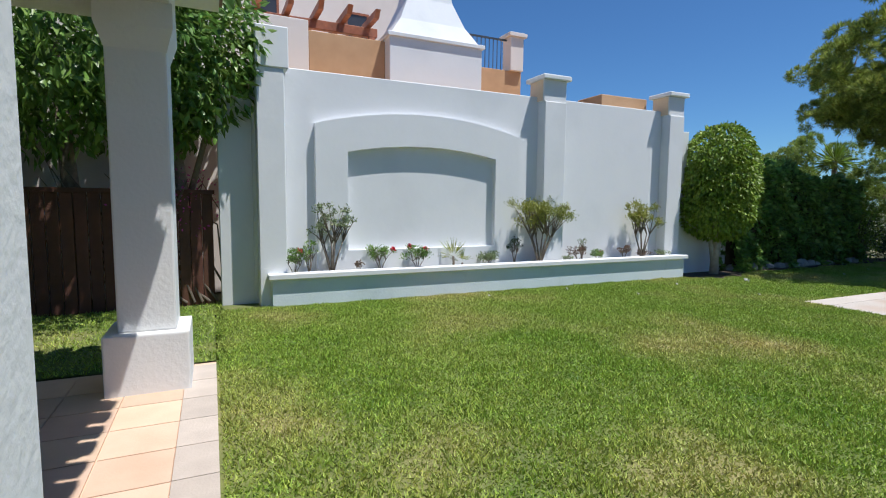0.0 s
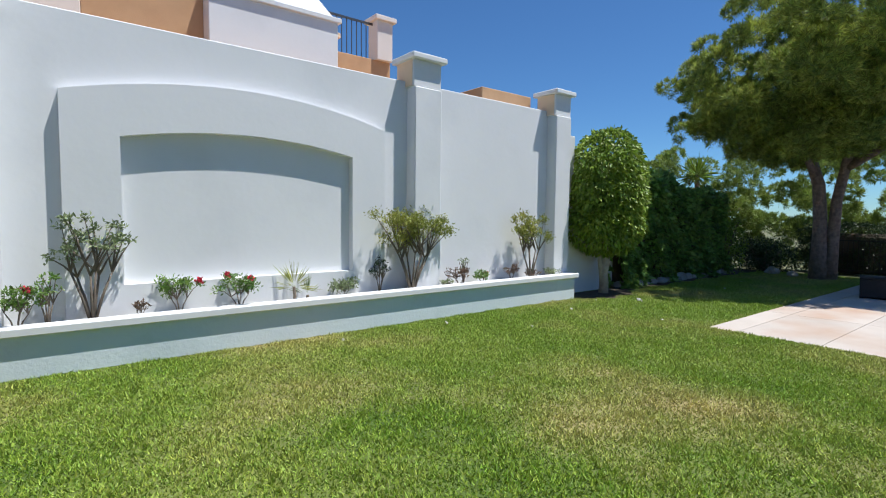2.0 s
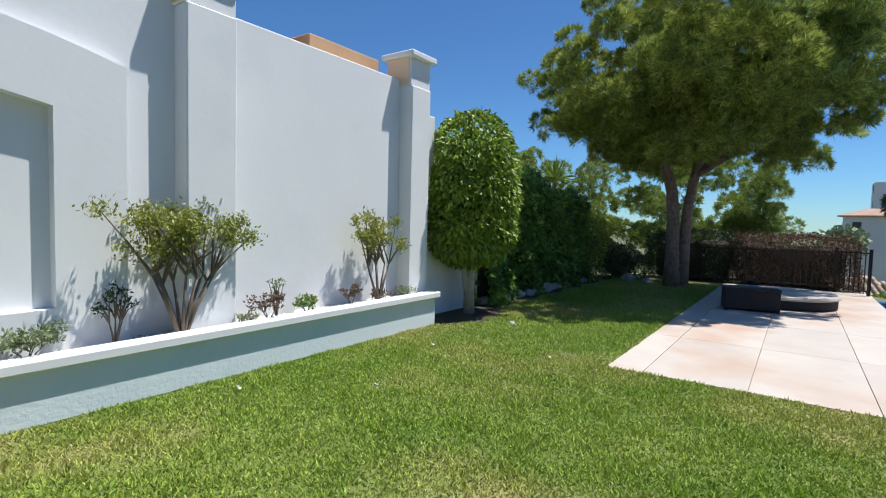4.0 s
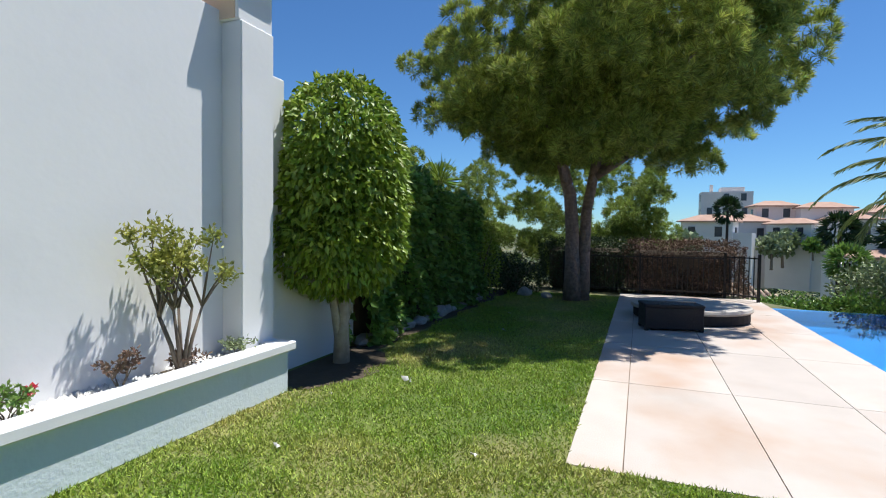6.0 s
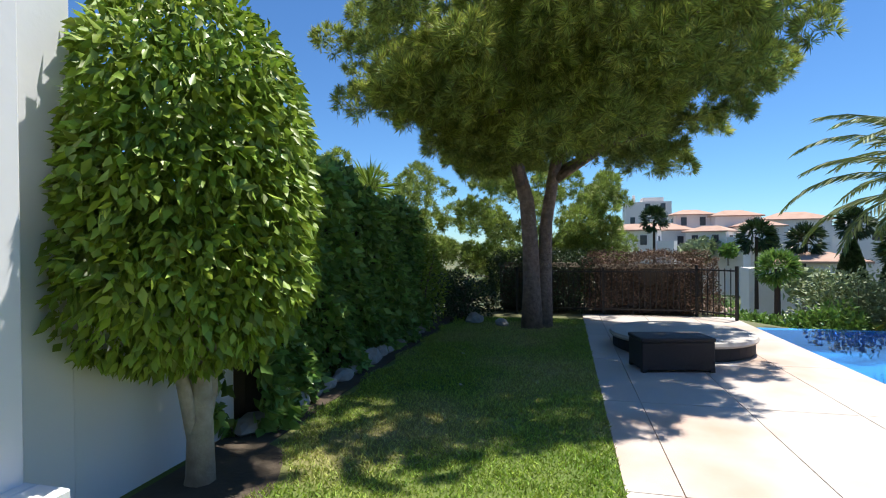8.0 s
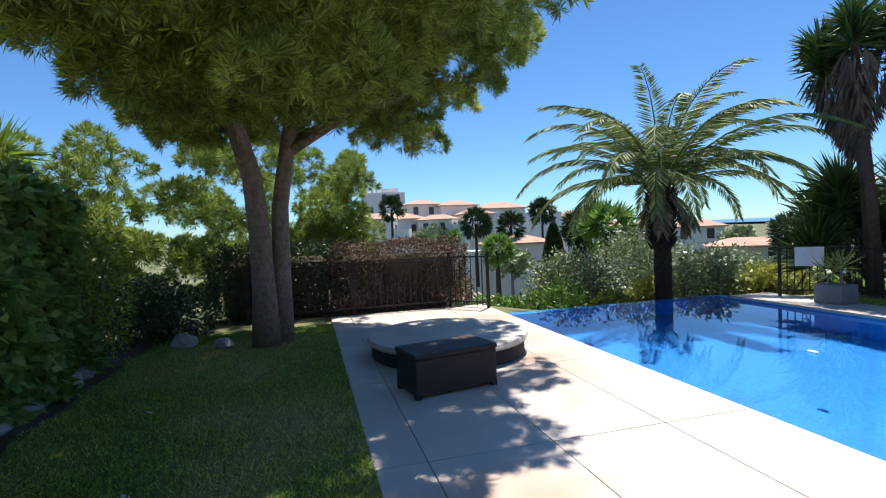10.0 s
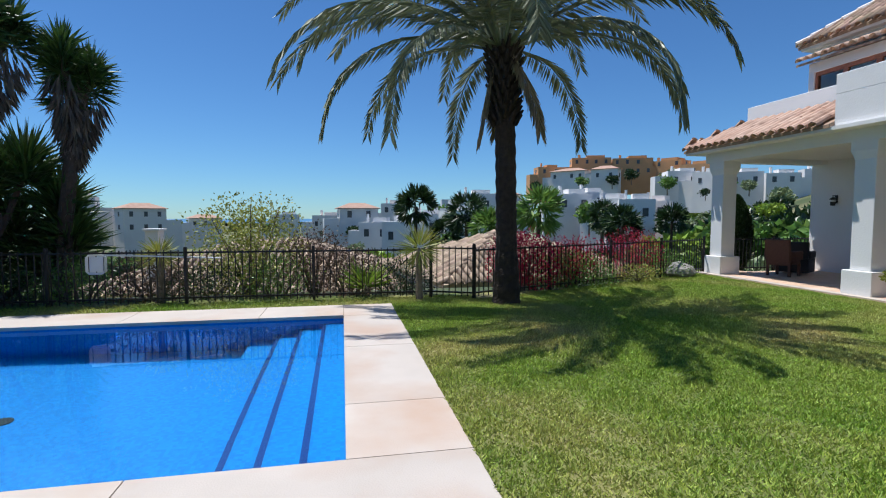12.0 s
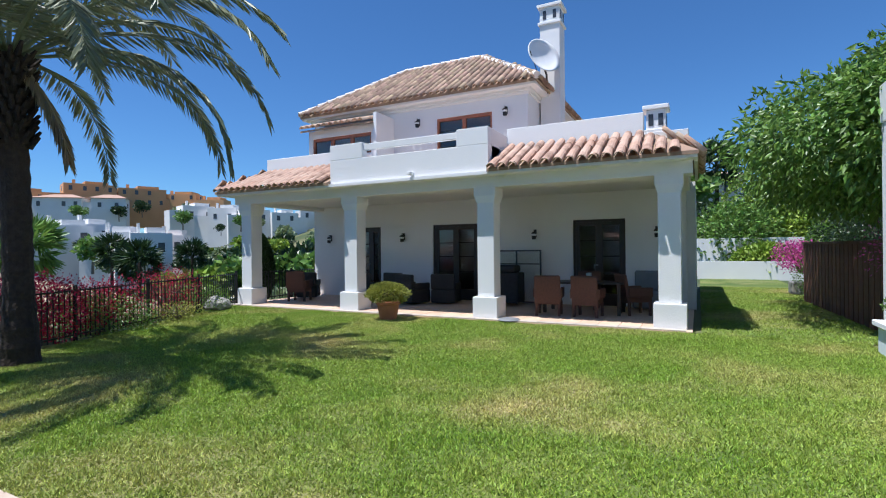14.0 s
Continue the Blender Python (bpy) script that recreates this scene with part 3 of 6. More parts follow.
# ground floor back wall with its openings: y0, y1, top
DOORS = ((2.02, 3.37, 2.33), (-2.3, -0.1, 2.33), (-5.12, -4.24, 2.32))
edges = [-7.05]
for y0, y1, top in sorted(DOORS):
    pieces("wall", "house", house, (BACK - 0.25, BACK, edges[-1], y0, 0, 3.2), (BACK - 0.25, BACK, y0, y1, top, 3.2))
    edges.append(y1)
pieces("wall", "house", house, (BACK - 0.25, BACK, edges[-1], 4.8, 0, 3.2))
# overhead slabs added to keep the sun out of the rooms
part("inner_ceiling", boxes((-11, BACK - 0.25, -6.7, 4.8, 3.0, 3.2)), "room_dim", house)
part("terrace_roof", boxes((-11.2, BACK, -7.05, 4.9, 3.2, 3.3)), "terrace", house)
# porch tiles and the stone edge, laid piece by piece
tm = em = None
for k in range(30):
    y = -6.95 + 0.4 * k
    if y > 4.75:
        break
    for x in (-0.43, -0.83, -1.23):
        if tm is None:
            tm = part("floor_tile", boxes((-0.195, 0.195, -0.195, 0.195, 0.0, 0.012)), "terrace", house, at=(x, y, 0.03)).data
        else:
            link("floor_tile", tm, "terrace", house, at=(x, y, 0.03))
    if em is None:
        em = part("edge_stone", boxes((-0.115, 0.115, -0.196, 0.196, 0.0, 0.014)), "edge", house, at=(-0.115, y, 0.03)).data
    else:
        link("edge_stone", em, "edge", house, at=(-0.115, y, 0.03))
part("side_wall", boxes((-11, BACK - 0.25, 4.8, 5.0, 0, 3.2), (-11, BACK - 0.25, -6.9, -6.7, 0, 3.2), (-11.2, -11, -6.9, 5.0, 0, 3.2)), "house", house)
part("inner_floor", boxes((-11, BACK, -6.7, 4.8, -0.05, 0.03)), "terrace", house)
part("inner_wall", boxes((-7.7, -7.6, -6.7, 4.8, 0.03, 3.0)), "room_dim", house)
for y0, y1, top in DOORS:
    d = new("glazed_door")
    d.parent = house
    d.location = (BACK - 0.12, (y0 + y1) / 2, 0.03)
    tagged(d, "closed dark-framed glazed double door")
    w, h = (y1 - y0) / 2, top - 0.03
    rows = [(-0.05, 0.06, -w, -w + 0.07, 0, h), (-0.05, 0.06, w - 0.07, w, 0, h), (-0.05, 0.06, -w + 0.07, w - 0.07, h - 0.07, h)]
    n = 2 if w < 0.8 else 3
    lw = (2 * w - 0.14) / n
    for k in range(n):
        a = -w + 0.07 + k * lw
        rows += [(-0.03, 0.035, a, a + 0.09, 0, h - 0.07), (-0.03, 0.035, a + lw - 0.09, a + lw, 0, h - 0.07),
                 (-0.03, 0.035, a + 0.09, a + lw - 0.09, 0, 0.32), (-0.03, 0.035, a + 0.09, a + lw - 0.09, h - 0.16, h - 0.07)]
        rows += [(-0.015, 0.02, a + 0.09, a + lw - 0.09, z, z + 0.03) for z in (0.85, 1.3, 1.72)]
    part("door_frame", boxes(*rows), "dark_frame", d)
    part("pane", boxes((-0.006, 0.006, -w + 0.1, w - 0.1, 0.3, h - 0.1)), "glass", d)
    part("handle", boxes((0.035, 0.075, -0.14, -0.12, 0.98, 1.1), (0.06, 0.075, -0.14, -0.02, 1.07, 1.09)), "steel", d)

# balcony block over the middle bay
FX = 0.02
pieces("balcony_wall", "house", house, (CX - 0.24, FX, -3.32, 1.02, 3.25, 3.86), (FX - 0.22, FX, -3.32, -2.32, 3.86, 4.24), (FX - 0.22, FX, 0.26, 1.02, 3.86, 4.24),
                           (BACK, FX - 0.22, 0.82, 1.02, 3.2, 4.24), (BACK, FX - 0.22, -3.32, -3.12, 3.2, 4.24), bevel=0.008)
part("balcony_rail", boxes((FX - 0.17, FX - 0.06, -2.32, 0.26, 4.05, 4.2), bevel=0.008), "house", house, "white balcony rail")
part("balcony_floor", boxes((BACK, CX - 0.24, -6.9, 4.9, 3.2, 3.3)), "terrace", house)
pieces("parapet", "house", house, (-1.4, -1.2, 1.02, 4.05, 3.3, 4.42), (-1.4, -1.2, 4.05, 4.9, 3.3, 3.98), (BACK, -1.4, 4.7, 4.9, 3.3, 3.98),
                      (-1.4, -1.2, -6.8, -3.32, 3.3, 4.38), (BACK, -1.4, -6.8, -6.6, 3.3, 4.38), bevel=0.008)
part("water_spout", boxes((FX, FX + 0.16, -0.93, -0.85, 3.3, 3.38), bevel=0.01), "house", house)

# upper storey
UX, UY0, UY1, UZ0, UZ1 = BACK, -6.98, 0.8, 3.3, 6.05
win = ((-1.95, 0.0, 3.35, 5.5),)
pieces("upper_wall", "house", house, (UX - 0.2, UX, UY0, -2.12, UZ0, UZ1), (UX - 0.2, UX, -0.29, UY1, UZ0, UZ1), (UX - 0.2, UX, -2.12, -0.29, 5.6, UZ1),
       (-11.0, UX - 0.2, UY1 - 0.2, UY1, UZ0, UZ1), (-11.0, UX - 0.2, UY0, UY0 + 0.2, UZ0, UZ1))
part("upper_room_wall", boxes((-6.6, -6.5, UY0 + 0.2, UY1 - 0.2, UZ0, UZ1)), "room_dim", house)
part("cornice", boxes((-11.1, UX + 0.1, UY0 - 0.1, UY1 + 0.1, UZ1, UZ1 + 0.12), (-11.05, UX + 0.05, UY0 - 0.05, UY1 + 0.05, UZ1 - 0.08, UZ1), bevel=0.01), "house", house)


def casement(y0, y1, z0, z1, x, n, name, label):
    d = new(name)
    d.parent = house
    d.location = (x, (y0 + y1) / 2, z0)
    tagged(d, label)
    w, h = (y1 - y0) / 2, z1 - z0
    rows = [(-0.05, 0.05, -w, -w + 0.07, 0, h), (-0.05, 0.05, w - 0.07, w, 0, h), (-0.05, 0.05, -w + 0.07, w - 0.07, h - 0.09, h), (-0.05, 0.05, -w + 0.07, w - 0.07, 0, 0.07)]
    for k in range(1, n):
        y = -w + 2 * w * k / n
        rows.append((-0.04, 0.04, y - 0.06, y + 0.06, 0.07, h - 0.09))
    part("window_frame", boxes(*rows), "red_wood", d)
    part("pane", boxes((-0.006, 0.006, -w + 0.05, w - 0.05, 0.05, h - 0.06)), "glass", d)


casement(-2.12, -0.29, 3.35, 5.6, UX - 0.08, 2, "upper_door", "red-brown framed sliding balcony door")
# projecting bay with its own little roof
part("bay_wall", boxes((UX, -2.7, -6.45, -6.3, 3.3, 5.5), (UX, -2.7, -3.95, -3.8, 3.3, 5.5), (-2.88, -2.7, -6.3, -3.95, 3.3, 4.6), (-2.88, -2.7, -6.3, -3.95, 5.25, 5.5)), "house", house)
part("bay_side", boxes((UX, -2.6, -3.8, -3.68, 3.3, 5.8), bevel=0.01), "house", house)
casement(-6.3, -3.95, 4.6, 5.25, -2.8, 3, "bay_window", "red-brown framed band window of three lights")


def tile_mesh(length=0.46, w=0.2, name="roof_tile"):
    """A half-round clay tile, its length along x from the ridge (0) down, tapered, 12 mm thick."""
    bm = bmesh.new()
    n = 6
    rows = []
    for x, r in ((0, w * 0.42), (length, w * 0.5)):
        for rr in (r, r - 0.014):
            rows.append([bm.verts.new((x, -rr * math.cos(math.pi * k / n), rr * math.sin(math.pi * k / n))) for k in range(n + 1)])
    o0, i0, o1, i1 = rows
    for k in range(n):
        bm.faces.new((o0[k], o1[k], o1[k + 1], o0[k + 1]))
        bm.faces.new((i0[k], i0[k + 1], i1[k + 1], i1[k]))
        bm.faces.new((o1[k], i1[k], i1[k + 1], o1[k + 1]))
    me = bpy.data.meshes.new(name)
    bm.to_mesh(me)
    bm.free()
    return me


def tiled_slope(parent, inside, origin, along, down, wide, long, material, pieces, rng, pitch_w=0.235, step=0.36):
    """Covers a slope with rows of half-round tiles; each is a part where pieces is set, else all are one mesh."""
    along, down = Vector(along).normalized(), Vector(down).normalized()
    up = along.cross(down)
    if up.z < 0:
        up = -up
    tm = tile_mesh()
    if not tm.materials:
        tm.materials.append(M[material])
    verts0 = np.array([v.co[:] for v in tm.vertices])
    faces0 = np.array([p.vertices[:] for p in tm.polygons])
    V, F, count = [], [], 0
    pan_v, pan_f = [], []
    for i in range(int(wide / pitch_w)):
        for j in range(int(math.ceil(long / step))):
            a, b = (i + 0.5) * pitch_w, min(j * step, long - 0.4)
            if not inside(a, b + 0.25):
                continue
            p = Vector(origin) + along * a + down * b + up * (0.055 + rng.uniform(-0.006, 0.006))
            tw = rng.uniform(-0.035, 0.035)
            dx = (down + along * tw - up * 0.045).normalized()
            zz = (up - dx * up.dot(dx)).normalized()
            yy = zz.cross(dx)
            m = Matrix(((dx.x, yy.x, zz.x, p.x), (dx.y, yy.y, zz.y, p.y), (dx.z, yy.z, zz.z, p.z), (0, 0, 0, 1)))
            if pieces:
                t = new("roof_tile", tm)
                t.parent = parent
                t.matrix_local = m
            else:
                A = np.array(m)
                V.append(verts0 @ A[:3, :3].T + A[:3, 3])
                F.append(faces0 + len(verts0) * count)
                count += 1
    if V:
        link("roof_tiles", mesh_np("roof_tiles", np.concatenate(V), np.concatenate(F)), material, parent, "rows of half-round clay tiles", "stuff")


def slab(bm, pts, thick):
    """A sloping slab from its upper outline, counter-clockwise from above."""
    top = [bm.verts.new(p) for p in pts]
    low = [bm.verts.new((p[0], p[1], p[2] - thick)) for p in pts]
    bm.faces.new(top)
    bm.faces.new(low[::-1])
    n = len(pts)
    for i in range(n):
        bm.faces.new((top[i], low[i], low[(i + 1) % n], top[(i + 1) % n]))


rng = random.Random(5)
# skirts of the porch roof: eave at x = 0.12
EX, EZ, RX, RZ = 0.14, 3.3, -1.2, 3.93
S_LEN = math.hypot(EX - RX, EZ - RZ)
bm = bmesh.new()
slab(bm, [(EX, 1.02, EZ), (EX, 5.08, EZ), (RX, 4.25, RZ), (RX, 1.02, RZ)], 0.07)
slab(bm, [(EX, 5.08, EZ), (BACK, 5.08, EZ), (BACK, 4.5, RZ - 0.1), (RX, 4.3, RZ)], 0.07)
slab(bm, [(EX, -7.5, EZ), (EX, -3.32, EZ), (RX, -3.32, RZ), (RX, -6.6, RZ)], 0.07)
slab(bm, [(BACK, -7.5, EZ), (EX, -7.5, EZ), (RX, -6.6, RZ), (BACK, -6.6, RZ)], 0.07)
part("porch_roof", bm, "rtile_old", house, kind="stuff")
soffit = [(BACK, EX - 0.03, -7.45, -7.1), (CX + 0.24, EX - 0.03, -7.1, 5.0), (BACK, EX - 0.03, 5.0, 5.06)]
for x0, x1, y0, y1 in soffit:
    part("soffit", boxes((x0, x1, y0, y1, EZ - 0.12, EZ - 0.05)), "house", house, "white plastered underside of the eaves")
down = (EX - RX, 0, EZ - RZ)
porch_r = part("porch_roof_deck", boxes((RX, RX + 0.02, 1.25, 4.2, RZ - 0.02, RZ + 0.01)), "rtile", house)
tiled_slope(porch_r, lambda a, b: a < 3.0 + b * 0.62, (RX, 1.04, RZ), (0, 1, 0), down, 4.05, S_LEN + 0.04, "rtile", True, rng)
tiled_slope(porch_r, lambda a, b: a > 0.9 - b * 0.72, (RX, -7.45, RZ), (0, 1, 0), down, 4.15, S_LEN + 0.04, "rtile", True, rng)
tiled_slope(house, lambda a, b: a > 1.3 - b * 1.3, (EX, 4.38, RZ), (-1, 0, 0), (0, 0.7, EZ - RZ), 3.6, 0.95, "rtile", False, rng)
tiled_slope(house, lambda a, b: a > 1.3 - b * 1.3, (EX, -6.6, RZ), (-1, 0, 0), (0, -0.95, EZ - RZ), 3.6, 1.1, "rtile", False, rng)

# hipped main roof
RE, RTZ, REZ = UX + 0.35, 8.37, UZ1 + 0.2
y0, y1 = UY0 - 0.35, UY1 + 0.35
x0 = -11.3
HR = 3.6
apex_s, apex_n, rx = y0 + 2.4, y1 - 2.95, UX - 2.9
bm = bmesh.new()
slab(bm, [(RE, y0, REZ), (RE, y1, REZ), (rx, apex_n, RTZ), (rx, apex_s, RTZ)], 0.08)
slab(bm, [(RE, y1, REZ), (x0, y1, REZ), (rx - 1.5, apex_n, RTZ), (rx, apex_n, RTZ)], 0.08)
slab(bm, [(x0, y0, REZ), (RE, y0, REZ), (rx, apex_s, RTZ), (rx - 1.5, apex_s, RTZ)], 0.08)
slab(bm, [(x0, y1, REZ), (x0, y0, REZ), (rx - 1.5, apex_s, RTZ), (rx - 1.5, apex_n, RTZ)], 0.08)
part("main_roof", bm, "rtile_old", house)
part("soffit", boxes((UX - 0.2, RE - 0.04, y0 + 0.04, y1 - 0.04, REZ - 0.13, REZ - 0.06), (-11.2, UX - 0.2, y1 - 0.5, y1 - 0.04, REZ - 0.13, REZ - 0.06)), "house", house, "white plastered underside of the eaves")
dn = (RE - rx, 0, REZ - RTZ)
ln = math.hypot(RE - rx, REZ - RTZ)
tiled_slope(house, lambda a, b: (2.4 * (1 - b / ln) - 0.05 < a < (y1 - y0) - 2.95 * (1 - b / ln) + 0.05), (rx, y0, RTZ), (0, 1, 0), dn, y1 - y0, ln + 0.05, "rtile_old", False, rng)
dn = (0, y1 - apex_n, REZ - RTZ)
l2 = math.hypot(y1 - apex_n, REZ - RTZ)
tiled_slope(house, lambda a, b: a > (RE - rx) * (1 - b / l2), (RE, apex_n, RTZ), (-1, 0, 0), dn, 7.5, l2 + 0.05, "rtile_old", False, rng)
# ridge and hip tiles
bm = bmesh.new()
for a, b in (((rx, apex_n, RTZ), (rx, apex_s, RTZ)), ((rx, apex_n, RTZ), (RE, y1, REZ)), ((rx, apex_s, RTZ), (RE, y0, REZ))):
    n = int((Vector(a) - Vector(b)).length / 0.36)
    for k in range(n):
        p, q = Vector(a).lerp(Vector(b), k / n), Vector(a).lerp(Vector(b), (k + 1.1) / n)
        tube(bm, [p + Vector((0, 0, 0.06)), q + Vector((0, 0, 0.075))], [0.085, 0.105], 8)
part("ridge_tiles", bm, "pale", house, "pale mortared ridge tiles", "stuff")
# bay roof
bm = bmesh.new()
slab(bm, [(-2.45, -6.6, 5.5), (-2.45, -3.8, 5.5), (UX, -3.8, 5.86), (UX, -6.6, 5.86)], 0.06)
part("bay_roof", bm, "rtile_old", house)
tiled_slope(house, lambda a, b: True, (UX + 0.02, -6.58, 5.88), (0, 1, 0), (1.15, 0, -0.36), 2.75, 1.2, "rtile", False, rng)

# chimneys and dish
def chimney(name, x, y, z0, w, h, hood):
    c = thing(name, "", "")
    c.parent = house
    c.location = (x, y, z0)
    part("chimney_shaft", boxes((-w, w, -w, w, 0, h), bevel=0.01), "house", c)
    part("band", boxes((-w - 0.05, w + 0.05, -w - 0.05, w + 0.05, h - 0.52, h - 0.44), bevel=0.01), "house", c)
    part("cap", boxes((-w - 0.07, w + 0.07, -w - 0.07, w + 0.07, h, h + 0.09), bevel=0.01), "house", c)
    sl = [(w + 0.001 - 0.02, w + 0.012, k - 0.05, k + 0.05, h - 0.36, h - 0.1) for k in (-w * 0.5, w * 0.5)]
    sl += [(k - 0.05, k + 0.05, w - 0.02, w + 0.012, h - 0.36, h - 0.1) for k in (-w * 0.5, w * 0.5)]
    part("vent_slot", boxes(*sl), "far_glass", c)
    if hood:
        bm = bmesh.new()
        lathe(bm, [(w * 1.3, h + 0.09), (w * 1.25, h + 0.15), (0.05, h + 0.3)], 4)
        part("hood", bm, "house", c)
    return c


chimney("chimney", -5.0, 1.15, 3.3, 0.3, 5.5, False)
chimney("small_chimney", -2.0, 4.25, 3.3, 0.2, 1.3, False)

# satellite dish on the chimney
dish = thing("satellite_dish", "large round white satellite dish beside the chimney", "satellite dish", (-4.3, 1.0, 6.9))
bm = bmesh.new()
lathe(bm, [(0.02, 0.0), (0.24, 0.018), (0.45, 0.08), (0.55, 0.14), (0.55, 0.155), (0.45, 0.095), (0.24, 0.033), (0.02, 0.02)], 28)
bmesh.ops.transform(bm, matrix=pose(0, 0, 0.25, 0, 72, 52), verts=bm.verts)
part("reflector", bm, "white", dish, smooth=True)
bm = bmesh.new()
tube(bm, [(-0.25, 0.1, -0.75), (-0.2, 0.1, -0.2), (-0.02, 0, 0.2)], 0.03, 8)
tube(bm, [(0.1, -0.1, -0.15), (0.45, -0.2, 0.35)], 0.012, 6)
part("mount", bm, "iron", dish, "dark steel mount")


def lantern(name, at, label):
    t = thing(name, label, "wall lamp", at)
    bm = boxes((0.0, 0.02, -0.04, 0.04, -0.1, 0.12), (0.02, 0.13, -0.008, 0.008, 0.1, 0.115), (0.11, 0.125, -0.006, 0.006, 0.04, 0.1))
    part("bracket", bm, "iron", t)
    bm = bmesh.new()
    lathe(bm, [(0.05, -0.16), (0.055, -0.15), (0.07, 0.0), (0.085, 0.01), (0.03, 0.06)], 6, (0.118, 0, 0))
    part("cage", bm, "iron", t)
    bm = bmesh.new()
    lathe(bm, [(0.052, -0.14), (0.072, -0.005)], 6, (0.118, 0, 0))
    part("lamp_glass", bm, "white", t, "pale lantern glass")
    return t


for y in (0.97, -3.35, -6.3, 4.13):
    lantern("wall_lantern", (BACK, y, 1.98), "black iron lantern on the porch wall")
for y in (-2.75, 0.15):
    lantern("wall_lantern", (BACK, y, 5.55), "black iron lantern on the upper wall")

# ---- trees ----
def pine(name, label, at, blob, trunks, limbs, seed, low, needle=0.12, per=50, density=1.0, turn=0, spread=0.06, width=0.014, material="needle"):
    """A stone pine: plated trunks, limbs and twigs, and needle tufts gathered into lobes with gaps between."""
    t = thing(name, label, "tree", at, turn)
    bm = bmesh.new()
    rng = random.Random(seed)
    for p, r in trunks:
        tube(bm, p, r, 14)
    for a, b in limbs:
        a, b = Vector(a), Vector(b)
        m = a.lerp(b, 0.5) + Vector((rng.uniform(-.15, .15), rng.uniform(-.15, .15), 0.2))
        tube(bm, [a, m, b], [0.095, 0.07, 0.035], 7)
        for k in range(6):
            c = m.lerp(b, rng.random())
            e = c + Vector((rng.uniform(-1, 1), rng.uniform(-1, 1), rng.uniform(-0.1, 0.9)))
            tube(bm, [c, e], [0.03, 0.01], 5)
    part("trunk", bm, "bark_pine", t, "plated reddish-grey bark", smooth=True)
    g = np.random.default_rng(seed)
    lobes = []
    for c, r, n in blob:
        C, _ = shell(g, int(n * 0.72), c, r, lo=0.5)
        for q in C:
            s = g.uniform(0.2, 0.46)
            P, N = shell(g, int(95 * s * density), q, (s, s, s * 0.85), lo=0.75, zmin=-0.5)
            lobes.append(np.concatenate([P, unit(N)], axis=1))
    A = np.concatenate(lobes)
    A = A[A[:, 2] > low + 0.3 * np.sin(A[:, 0] * 2.3) * np.sin(A[:, 1] * 1.9)]
    C = np.repeat(A[:, :3], per, axis=0)
    D = unit(np.repeat(A[:, 3:], per, axis=0) * 0.7 + np.array([0, 0, 0.3]) + g.normal(size=(len(A) * per, 3)) * 0.6)
    C = C + D * g.random((len(C), 1)) * spread
    leaves("crown", C, D, needle * g.uniform(0.7, 1.2, len(C)), width, material, t, "dense tufts of long green needles", g, fold=0.1)
    return t


